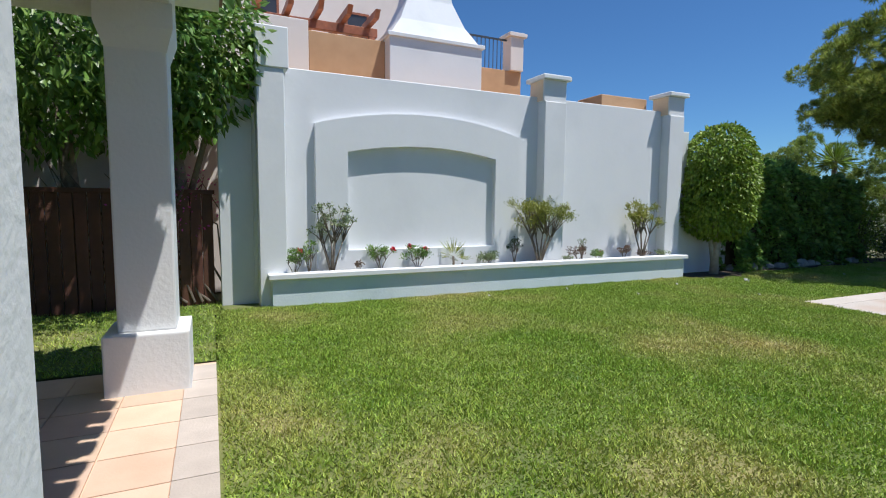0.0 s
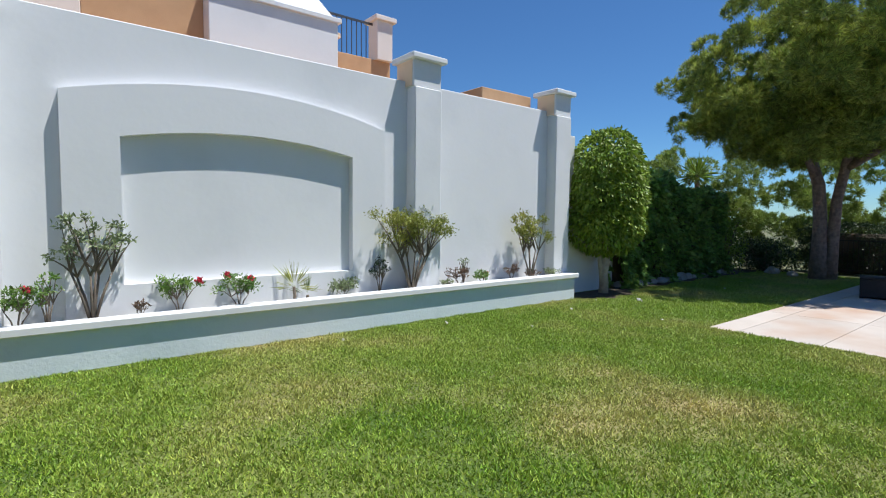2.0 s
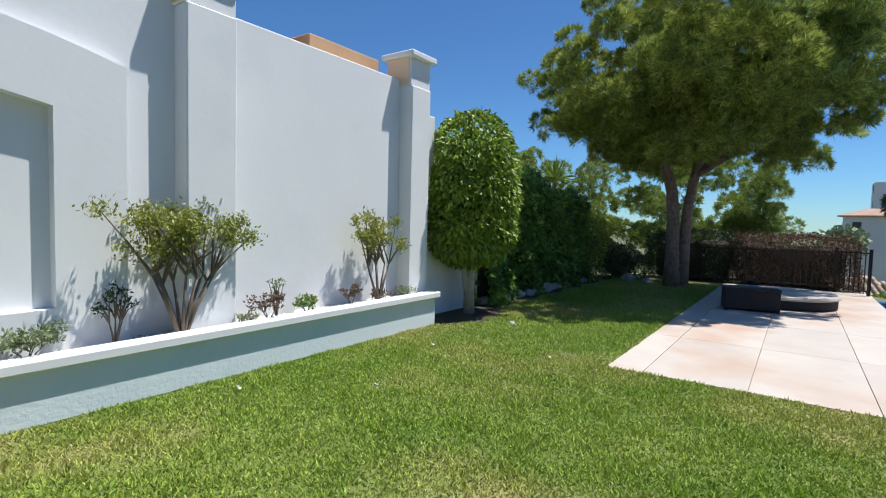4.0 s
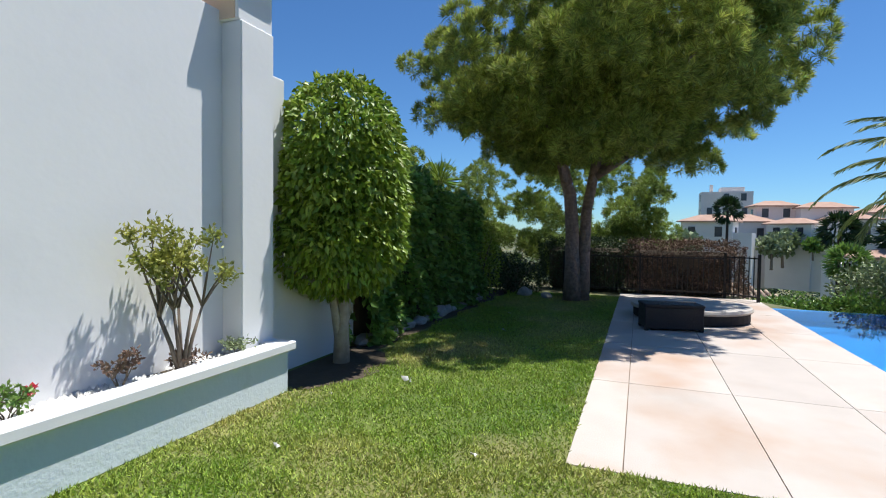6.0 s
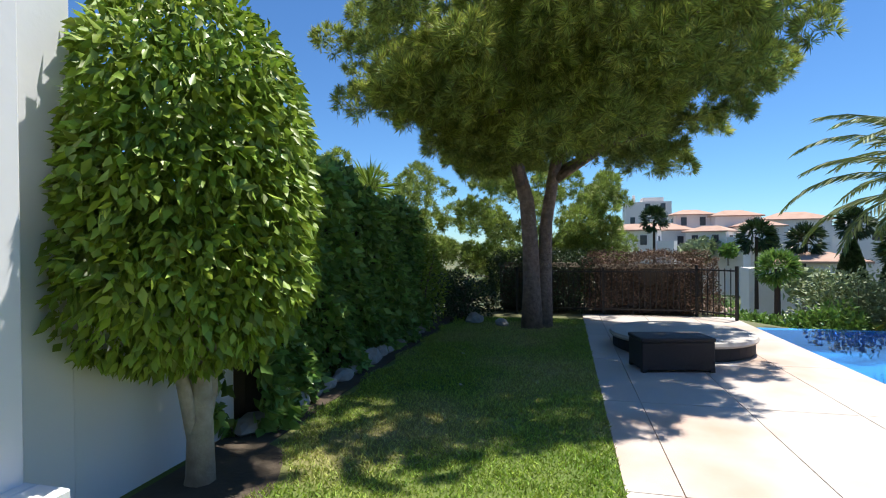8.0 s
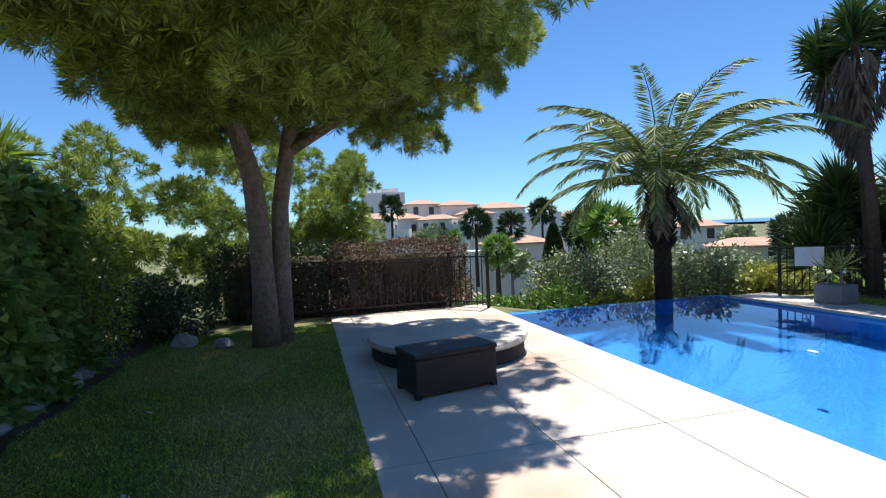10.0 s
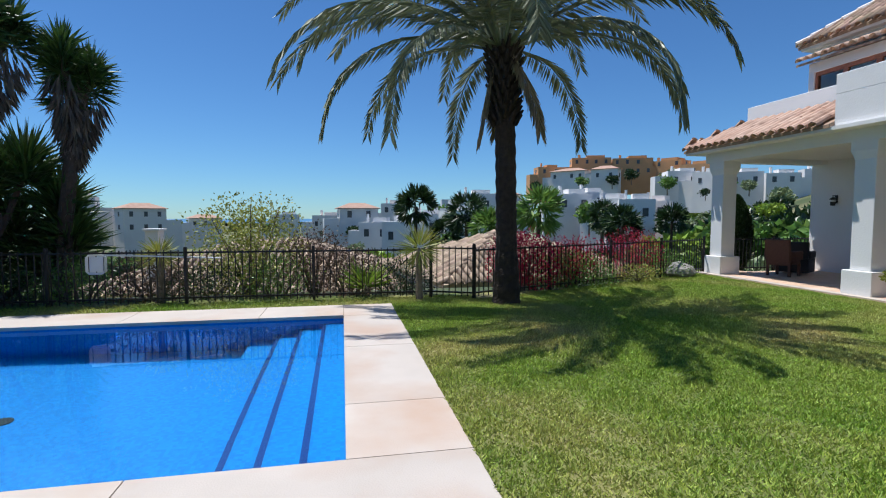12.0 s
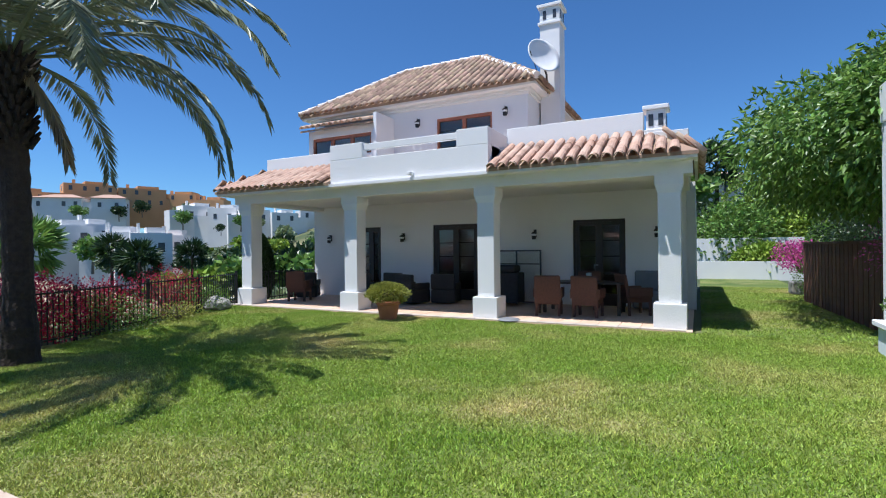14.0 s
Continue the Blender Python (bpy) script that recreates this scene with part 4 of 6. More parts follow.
pine("pine_tree", "tall stone pine with twin reddish trunks beside the lawn", (16.85, 5.6, 0),
     [((-0.9, -0.6, 6.3), (4.0, 3.5, 2.3), 155), ((-3.4, 0.2, 4.9), (1.5, 1.7, 1.0), 36), ((-1.0, -2.7, 4.9), (2.0, 1.5, 1.1), 42), ((-0.6, 2.4, 5.0), (2.0, 1.4, 1.1), 34),
      ((1.7, -1.0, 5.0), (1.9, 2.0, 1.2), 36), ((-2.5, -1.9, 4.5), (1.5, 1.3, 0.9), 34), ((-1.5, 0.2, 4.3), (2.0, 2.0, 0.7), 34), ((0.1, -2.8, 4.1), (1.3, 0.9, 0.5), 14),
      ((-1.9, 1.6, 3.7), (1.1, 0.9, 0.5), 16), ((-0.9, -1.2, 5.0), (2.8, 2.6, 1.0), 60),
      ((-0.9, 0.5, 3.7), (1.4, 1.2, 0.5), 26), ((-1.8, -0.9, 3.75), (1.2, 1.2, 0.5), 24), ((0.5, 1.2, 3.7), (1.2, 1.0, 0.6), 20), ((0.9, -1.6, 3.9), (1.3, 1.1, 0.5), 20), ((-0.4, -1.2, 3.9), (1.2, 1.0, 0.4), 18), ((-2.9, 0.8, 3.9), (1.0, 1.1, 0.5), 18),
      ((-1.6, 0.6, 3.25), (0.9, 0.9, 0.35), 14), ((-0.9, -0.6, 3.4), (0.9, 0.7, 0.3), 12), ((0.6, 0.9, 3.3), (0.9, 0.7, 0.35), 12), ((-2.3, -0.5, 3.35), (0.8, 0.8, 0.35), 11), ((0.6, -2.3, 3.5), (1.4, 1.2, 0.5), 24), ((1.6, 0.6, 3.8), (1.4, 1.4, 0.6), 26)],
     [([(0.0, 0.12, -0.1), (-0.03, 0.12, 0.8), (0.0, 0.14, 1.6), (-0.02, 0.2, 2.4), (-0.15, 0.4, 3.2), (-0.6, 0.7, 4.4), (-1.1, 0.9, 6.0)], [0.22, 0.165, 0.15, 0.14, 0.12, 0.09, 0.05]),
      ([(0.12, -0.1, -0.1), (0.12, -0.12, 1.0), (0.14, -0.15, 2.0), (0.14, -0.3, 2.9), (0.05, -0.5, 3.9), (-0.2, -1.0, 5.2), (-0.4, -1.3, 6.8)], [0.165, 0.135, 0.12, 0.11, 0.1, 0.075, 0.05])],
     [((-0.1, 0.3, 3.0), (-1.8, 1.5, 4.0)), ((0.14, -0.3, 2.8), (-0.3, -1.9, 3.5)), ((-0.6, 0.6, 4.2), (-2.6, 0.2, 4.8)), ((0, -0.5, 3.9), (1.8, -1.6, 4.6)),
      ((-0.1, 0.3, 2.7), (-2.0, 0.3, 3.6)), ((-0.2, 0.4, 3.4), (1.2, 2.0, 4.4)), ((-0.6, 0.7, 4.4), (-0.8, 2.6, 5.2)), ((-0.2, -0.9, 5.0), (-2.2, -2.4, 5.6)),
      ((0.14, -0.3, 2.9), (1.2, -2.3, 3.7)), ((-0.1, -0.8, 4.6), (-2.2, -2.0, 4.5))], 12, 2.7, needle=0.15, width=0.015, spread=0.045)
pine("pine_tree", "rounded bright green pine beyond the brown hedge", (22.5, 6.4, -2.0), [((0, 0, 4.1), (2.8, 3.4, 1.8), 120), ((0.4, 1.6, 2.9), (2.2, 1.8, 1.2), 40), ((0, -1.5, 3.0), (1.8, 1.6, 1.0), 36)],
     [([(0, 0, -0.5), (0.1, 0, 1.5), (0, 0.1, 3.2)], [0.2, 0.16, 0.08])], [((0, 0, 1.6), (1.0, 1.4, 3.0)), ((0, 0, 1.9), (-0.9, -1.2, 3.0))], 17, 1.6, needle=0.16, per=30, width=0.022, material="needle_shaded")
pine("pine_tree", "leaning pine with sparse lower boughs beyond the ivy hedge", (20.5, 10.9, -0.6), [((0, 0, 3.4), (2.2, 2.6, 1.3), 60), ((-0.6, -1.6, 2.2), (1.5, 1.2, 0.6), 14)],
     [([(0, 0, -0.5), (0.1, -0.2, 1.5), (0, 0.1, 3.2)], [0.16, 0.12, 0.07])], [((0, 0, 1.2), (-0.8, -1.6, 2.4))], 18, 1.4, needle=0.16, per=26, width=0.022, material="needle_shaded")
def palm(name, at, height, spread, fronds, seed, label, lean=(0, 0), trunk_r=0.24, dead=8, leaflet=0.42, pairs=58, width=0.03, arch=84, low=66, material="palm_leaf"):
    """A feather palm: scarred trunk, arching fronds with two ranks of drooping leaflets, dry fronds below."""
    t = thing(name, label, "palm tree", at)
    rnd = random.Random(seed)
    g = np.random.default_rng(seed)
    bm = bmesh.new()
    pts, rad = [], []
    n = 34
    for i in range(n + 1):
        s = i / n
        pts.append((lean[0] * s * s, lean[1] * s * s, -0.15 + (height + 0.15) * s))
        rad.append(trunk_r * (1.3 - 0.38 * min(1, s * 4) if s < 0.25 else 0.92 - 0.06 * s + 0.15 * max(0, s - 0.86) / 0.14) * (1.05 if i % 2 else 0.97))
    tube(bm, pts, rad, 14)
    part("trunk", bm, "bark_palm", t, "dark ringed palm trunk")
    # cut leaf bases
    bm = bmesh.new()
    for i in range(110):
        s = 0.7 + 0.3 * (i / 110)
        a = i * 2.4
        r = trunk_r * (0.9 + 0.3 * max(0, s - 0.8) / 0.2)
        p = Vector((lean[0] * s * s + r * math.cos(a), lean[1] * s * s + r * math.sin(a), height * s))
        o = Vector((math.cos(a), math.sin(a), 1.3)) * 0.13
        tube(bm, [p, p + o], [0.045, 0.02], 4)
    part("leaf_base", bm, "bark_palm", t, "cut brown leaf bases", "stuff")
    top = np.array([lean[0], lean[1], height])
    for dry in (False, True):
        m = dead if dry else fronds
        mt = "palm_dry" if dry else material
        for f in range(m):
            a = f * 2.39996 + rnd.uniform(-0.2, 0.2)
            u = (f + 0.5) / m
            el = radians(rnd.uniform(-75, -40)) if dry else radians(82 - low * u + rnd.uniform(-6, 6))
            L = spread * (rnd.uniform(0.28, 0.42) if dry else rnd.uniform(0.92, 1.12) * (0.85 + 0.15 * math.sin(u * 3.1)))
            bend = radians(25 if dry else arch + 14 * u + rnd.uniform(-10, 10))
            p = top + np.array([math.cos(a), math.sin(a), 0]) * 0.1
            path = [p]
            N = 14
            for k in range(N):
                e = max(el - bend * ((k + 1) / N) ** 1.6, radians(-80))
                p = p + np.array([math.cos(a) * math.cos(e), math.sin(a) * math.cos(e), math.sin(e)]) * L / N
                path.append(p)
            path = np.array(path)
            side0 = np.array([-math.sin(a), math.cos(a), 0])
            LP, LD, LL = [], [], []
            for k in range(pairs):
                s = 0.12 + 0.88 * (k + 0.5) / pairs
                q = s * N
                i0 = min(int(q), N - 1)
                c = path[i0] + (path[i0 + 1] - path[i0]) * (q - i0)
                d = path[i0 + 1] - path[i0]
                d = d / np.linalg.norm(d)
                for sg in (-1, 1):
                    LP.append(c)
                    LD.append(d * (0.75 + 0.5 * s) + side0 * sg * 0.85 + np.array([0, 0, -0.42 - 0.2 * rnd.random()]) + g.normal(size=3) * 0.06)
                    LL.append(leaflet * (0.5 + 0.6 * math.sin(min(1, s * 1.12) * 2.8)) * rnd.uniform(0.85, 1.1))
            fr = leaves("frond", np.array(LP), np.array(LD), np.array(LL), width, mt, t, ("dry straw-coloured hanging frond" if dry else "arching feather frond") if f == 0 or dry else "", g, fold=0.12)
            bm = bmesh.new()
            tube(bm, [tuple(q) for q in path[::2]], [0.03 - 0.025 * k / 7 for k in range(len(path[::2]))], 5)
            part("stalk", bm, mt, fr)
    return t


palm("date_palm", (6.5, -3.62, 0), 4.4, 4.15, 38, 21, "date palm with dark trunk and arching crown on the lawn", dead=3, pairs=92, leaflet=0.48, width=0.044, trunk_r=0.2, lean=(0.08, -0.05), arch=88, low=72)
palm("date_palm", (19.2, -2.9, -2.6), 4.95, 3.45, 44, 22, "date palm beyond the overflow edge of the pool", dead=5, trunk_r=0.22, pairs=80, width=0.036, leaflet=0.42, arch=74, material="palm_green")


def sword_leaves(g, centre, n, length, zlo, zhi, width, droop=0.0):
    az = g.uniform(0, 2 * math.pi, n)
    el = np.radians(g.uniform(zlo, zhi, n))
    D = np.stack([np.cos(az) * np.cos(el), np.sin(az) * np.cos(el), np.sin(el)], 1)
    return np.array(centre) + D * 0.06, D, length * g.uniform(0.75, 1.1, n), width


def yucca():
    t = thing("giant_yucca", "many-headed giant yucca with brown dry skirts beside the fence", "yucca", (15.9, -5.4, -0.6), 212)
    g = np.random.default_rng(31)
    rnd = random.Random(31)
    heads = [((-1.15, 0.0, 5.3), 1), ((-0.65, -0.2, 5.6), 1), ((-0.2, 0.2, 5.45), 1), ((0.45, -0.1, 5.65), 1), ((0.85, 0.1, 5.5), 1), ((-1.0, 0.3, 4.9), 1), ((0.2, 0.1, 5.1), 1),
             ((1.6, 0.0, 5.2), 1), ((2.05, 0.1, 4.9), 1), ((1.7, 0.2, 4.7), 1),
             ((1.0, 0.4, 3.0), 0), ((0.5, 0.5, 2.8), 0), ((-0.9, 0.4, 2.5), 0), ((-1.2, 0.5, 2.0), 0), ((0.1, 0.6, 2.4), 0), ((1.5, 0.4, 2.3), 0), ((-0.4, 0.6, 1.7), 0), ((0.8, 0.7, 1.8), 0), ((1.6, 0.2, 1.6), 0),
             ((-1.3, 0.0, 1.4), 0), ((0.2, 0.6, 1.2), 0), ((1.2, 0.5, 1.1), 0)]
    P, D, L, DP, DD, DL = [], [], [], [], [], []
    for c, tall in heads:
        x, y, z = c
        bx, tx = (1.4, 1.75) if x > 1.3 else (0.2, 0.4) if x > 0 else (-0.35, -0.6)
        bm = bmesh.new()
        if tall:
            tube(bm, [(bx, 0, 0), (bx + (tx - bx) * 0.4, y * 0.3, z * 0.42), (tx, y * 0.5, z * 0.78), (x, y, z)], [0.16, 0.13, 0.1, 0.06], 8)
        else:
            tube(bm, [(bx, 0, z * 0.35), (bx + (x - bx) * 0.6, y * 0.6, z * 0.7), (x, y, z)], [0.07, 0.06, 0.045], 6)
        part("stem", bm, "bark_brown", t)
        for zz in (0, 0.22, 0.42):
            p, d, l, _ = sword_leaves(g, (x, y, z + zz - 0.3), 120, 0.56 if tall else 0.85, -30 if tall else -5, 85, 0.05)
            P.append(p), D.append(d), L.append(l)
        n = 330 if tall else 20
        s = g.random((n, 1)) ** 0.8
        axis = np.array([tx, y * 0.5, z * 0.58])
        q = np.array([x, y, z - 0.35]) * (1 - s) + (axis + np.array([0, 0, z * 0.1])) * s
        az = g.uniform(0, 6.28, n)
        d = np.stack([np.cos(az) * 0.4, np.sin(az) * 0.4, -np.ones(n)], 1) + g.normal(size=(n, 3)) * 0.12
        q = q + np.stack([np.cos(az), np.sin(az), 0 * az], 1) * (0.06 + 0.14 * (1 - s))
        DP.append(q), DD.append(d), DL.append(0.5 * (1.1 - 0.5 * s[:, 0]))
    leaves("crown", np.concatenate(P), np.concatenate(D), np.concatenate(L), 0.055, "yucca_leaf", t, "stiff green sword leaves", g, fold=0.15)
    leaves("dry_skirt", np.concatenate(DP), np.concatenate(DD), np.concatenate(DL), 0.05, "yucca_dry", t, "hanging brown dead leaves", g, fold=0.15)


yucca()


def leafy(name, label, category, at, blobs, material, leaf, seed, stems=None, droop=0.0, bark="bark", lump=0.12, lo=0.75, wl=0.5, out=0.8):
    """A bush, clipped tree or hedge: stems and lobes of small leaves. blobs: centre, radii, leaves."""
    t = thing(name, label, category, at)
    g = np.random.default_rng(seed)
    if stems:
        bm = bmesh.new()
        for pts, r in stems:
            tube(bm, pts, r, 8)
        part("trunk", bm, bark, t, smooth=True)
    P, D = [], []
    for c, r, n in blobs:
        p, d = shell(g, n, c, r, lo=lo, lump=lump)
        P.append(p), D.append(unit(d))
    P, D = np.concatenate(P), np.concatenate(D)
    keep = P[:, 2] > -0.05 if at[2] >= -0.01 else P[:, 2] > -9
    P, D = P[keep], D[keep]
    n = len(P)
    D = D * out + g.normal(size=(n, 3)) * 0.6 + np.array([0, 0, -droop])
    leaves("crown" if category == "tree" else "foliage", P, D, leaf * g.uniform(0.6, 1.2, n), leaf * wl, material, t, "", g)
    return t


# clipped standard ficus beside the wall
leafy("clipped_ficus_tree", "clipped round-headed ficus with pale trunk beside the white wall", "tree", (10.1, 7.5, 0),
      [((0, 0, 1.85), (0.86, 0.74, 0.85), 5200), ((0, 0, 2.3), (0.8, 0.7, 0.98), 6500), ((0, 0, 1.4), (0.86, 0.72, 0.6), 4200), ((0, 0, 2.1), (0.62, 0.54, 0.9), 3500)], "leaf_hi", 0.1, 41,
      [([(0, 0, -0.05), (0.03, 0.02, 0.5), (0.0, 0, 1.2)], [0.1, 0.08, 0.07]), ([(0.07, 0.05, 0), (-0.08, 0.04, 0.6), (-0.2, 0.1, 1.3)], [0.05, 0.045, 0.04]),
       ([(-0.05, 0.03, 0), (0.1, -0.02, 0.6), (0.22, 0.1, 1.3)], [0.05, 0.04, 0.04])], droop=1.0, lump=0.08, lo=0.88, wl=0.5, bark="bark_pale")

# ---- hedges and fences ----
def hedge(name, label, at, size, n, material, leaf, seed, wob=0.12, droop=0.3, category="hedge", core="soil", turn=0, fall=0.0):
    """A clipped hedge: leaves over the top and sides of a lumpy block, with a solid dark core for the shade inside."""
    t = thing(name, label, category, at, turn)
    g = np.random.default_rng(seed)
    sx, sy, sz = size
    areas = np.array([sx * sy, sx * sz, sx * sz, sy * sz, sy * sz])
    face = g.choice(5, n, p=areas / areas.sum())
    u, v = g.random(n), g.random(n)
    P = np.zeros((n, 3))
    N = np.zeros((n, 3))
    for k in range(5):
        m = face == k
        if k == 0:
            P[m] = np.stack([u[m] * sx, v[m] * sy, np.full(m.sum(), sz)], 1)
            N[m] = (0, 0, 1)
        elif k in (1, 2):
            P[m] = np.stack([u[m] * sx, np.full(m.sum(), 0 if k == 1 else sy), v[m] * sz], 1)
            N[m] = (0, -1 if k == 1 else 1, 0)
        else:
            P[m] = np.stack([np.full(m.sum(), 0 if k == 3 else sx), u[m] * sy, v[m] * sz], 1)
            N[m] = (-1 if k == 3 else 1, 0, 0)
    w = np.sin(P[:, 0] * 2.7 + P[:, 2] * 2.1) * np.sin(P[:, 0] * 1.1 + P[:, 1] * 3.1 + 1) + 0.5 * np.sin(P[:, 0] * 6.1 + P[:, 2] * 5.3)
    P += N * (w * wob + g.normal(size=n) * 0.035)[:, None]
    P[:, 2] = np.maximum(P[:, 2], 0.02) * (1 - fall * P[:, 0])
    D = N * 0.6 + g.normal(size=(n, 3)) * 0.6 + np.array([0, 0, -droop])
    leaves("foliage", P, D, leaf * g.uniform(0.6, 1.25, n), leaf * 0.6, material, t, "", g)
    # plain soil-coloured block; the shade between the leaves is put into its colour
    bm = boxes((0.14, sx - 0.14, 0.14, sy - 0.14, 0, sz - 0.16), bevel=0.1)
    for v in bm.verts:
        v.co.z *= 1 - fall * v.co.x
    part("core", bm, core, t, "solid dark block for the shaded inside of the hedge")
    return t


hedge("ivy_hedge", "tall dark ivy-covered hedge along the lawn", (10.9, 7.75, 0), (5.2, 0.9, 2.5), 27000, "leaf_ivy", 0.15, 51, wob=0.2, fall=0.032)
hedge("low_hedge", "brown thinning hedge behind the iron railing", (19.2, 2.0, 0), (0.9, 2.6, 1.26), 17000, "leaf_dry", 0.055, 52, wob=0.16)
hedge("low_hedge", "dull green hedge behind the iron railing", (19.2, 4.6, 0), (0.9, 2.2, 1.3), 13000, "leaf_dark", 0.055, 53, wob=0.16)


def railing(name, label, start, end, height, z=0.0, gap=0.115, material="iron"):
    """Iron railing of upright bars between two rails, with posts."""
    a, b = Vector((*start, z)), Vector((*end, z))
    d = b - a
    n = max(2, int(d.length / gap))
    t = thing(name, label, "fence", tuple(a), math.degrees(math.atan2(d.y, d.x)))
    L = d.length
    for zz in (0.1, height - 0.06):
        part("rail", boxes((0, L, -0.018, 0.018, zz, zz + 0.03)), material, t)
    pn = max(1, round(L / 2.2))
    post = None
    for k in range(pn + 1):
        if post is None:
            post = part("post", boxes((-0.025, 0.025, -0.025, 0.025, -0.05, height + 0.05)), material, t).data
        else:
            link("post", post, material, t, at=(L * k / pn, 0, 0))
    bar = None
    for k in range(1, n):
        if bar is None:
            bar = part("bar", boxes((-0.008, 0.008, -0.008, 0.008, 0.04, height)), material, t, at=(L * k / n, 0, 0)).data
        else:
            link("bar", bar, material, t, at=(L * k / n, 0, 0))
    return t


railing("iron_fence", "black iron bar fence behind the pool", (16.3, -4.65), (7.7, -4.5), 0.95)
railing("iron_fence", "black iron bar fence along the garden beside the palm", (6.95, -4.15), (-0.3, -7.15), 0.95)
railing("iron_fence", "short black iron fence panel with stout posts", (7.7, -4.5), (6.95, -4.15), 0.98)
railing("iron_gate", "black iron gate panel at the pool corner", (16.9, -3.7), (16.3, -4.65), 0.98)
railing("iron_fence", "black iron railing in front of the brown hedge", (19.0, 6.2), (19.0, 2.35), 1.0)
railing("iron_gate", "black iron gate at the end of the paving", (19.0, 2.35), (18.4, 1.75), 1.05)
railing("iron_fence", "black iron bar fence at the porch end", (-0.6, -7.15), (-4.5, -7.15), 0.95)

# ---- round covered pit and wicker block ----
disc = thing("round_cover", "round pale stone platform with dark rim on the paving", "platform", (15.4, 3.42, 0.004))
bm = bmesh.new()
lathe(bm, [(0.93, 0), (0.97, 0.02), (0.97, 0.18)], 40)
part("rim", bm, "black", disc)
bm = bmesh.new()
lathe(bm, [(1.0, 0.18), (1.02, 0.21), (1.0, 0.25), (0.3, 0.28)], 40)
part("lid", bm, "cover", disc, "pale worn lid")
blk = thing("wicker_step", "black woven wicker side unit standing on the paving", "side table", (14.02, 3.82, 0.004), 12)
part("body", boxes((-0.24, 0.24, -0.44, 0.44, 0.03, 0.37), bevel=0.012), "black_wicker", blk)
part("top", boxes((-0.25, 0.25, -0.45, 0.45, 0.37, 0.42), bevel=0.012), "black_wicker", blk, "black woven top with rolled edge")
for x in (-0.21, 0.21):
    for y in (-0.41, 0.41):
        part("leg", boxes((x - 0.03, x + 0.03, y - 0.03, y + 0.03, 0.0, 0.06), bevel=0.004), "black", blk)

# ---- plants of the planter ----
def shrub(name, label, at, height, radius, n, material, leaf, seed, stems=6, flat=1.0, category="shrub", flowers=0, flower="rose", spread=0.5):
    """A small leafy shrub on forking woody stems; leaves sit round the twig ends."""
    t = thing(name, label, category, at)
    rnd, g = random.Random(seed), np.random.default_rng(seed)
    bm = bmesh.new()
    ends = []
    for k in range(stems):
        a = 2 * math.pi * k / stems + rnd.uniform(-0.5, 0.5)
        b = Vector((math.cos(a) * radius * 0.45, math.sin(a) * radius * 0.45 * flat, height * rnd.uniform(0.38, 0.5)))
        tube(bm, [(0, 0, -0.04), b * 0.5 + Vector((0, 0, 0.02)), b], [0.012 * height + 0.004, 0.009 * height + 0.003, 0.006 * height + 0.002], 5)
        for j in range(4):
            e = b + Vector((rnd.uniform(-1, 1) * radius * 0.7, rnd.uniform(-1, 1) * radius * 0.7 * flat, height * rnd.uniform(0.15, 0.5)))
            tube(bm, [b, b.lerp(e, 0.5) + Vector((0, 0, 0.02)), e], [0.008 * height + 0.002, 0.005 * height + 0.002, 0.003], 4)
            ends.append(e)
    part("branch", bm, "twig", t, "forking woody stems", "stuff", True)
    E = np.array([tuple(e) for e in ends])
    P = E[g.integers(len(E), size=n)] + g.normal(size=(n, 3)) * radius * spread * 0.42 * np.array([1, flat, 0.7])
    P[:, 2] = np.clip(P[:, 2], height * 0.2, height * 1.04)
    D = g.normal(size=(n, 3)) + np.array([0, 0, 0.5])
    leaves("foliage", P, D, leaf * g.uniform(0.6, 1.2, n), leaf * 0.42, material, t, "", g)
    for k in range(flowers):
        e = ends[(k * 5) % len(ends)]
        m = 26
        Q = np.repeat([[e.x, e.y, min(e.z + 0.03, height * 1.05)]], m, axis=0) + g.normal(size=(m, 3)) * 0.012
        leaves("flower", Q, g.normal(size=(m, 3)) + np.array([0, -0.3, 0.4]), 0.04, 0.036, flower, t, "bright red-pink bloom" if k == 0 else "", g)
    return t


PZ = 0.4
shrub("oleander", "tall thin grey-green shrub in the white planter", (1.65, 7.6, PZ), 1.15, 0.38, 700, "leaf_grey", 0.055, 61, stems=6, flat=0.25, spread=0.2)
shrub("oleander", "wide yellow-green shrub with bare stems in the planter", (5.42, 7.52, PZ), 1.24, 0.6, 4600, "leaf_yel", 0.045, 62, stems=10, flat=0.3, spread=0.26)
shrub("oleander", "upright grey-green shrub in the planter beside the pier", (7.95, 7.53, PZ), 1.25, 0.42, 1700, "leaf_yel", 0.055, 63, stems=6, flat=0.35, spread=0.28)
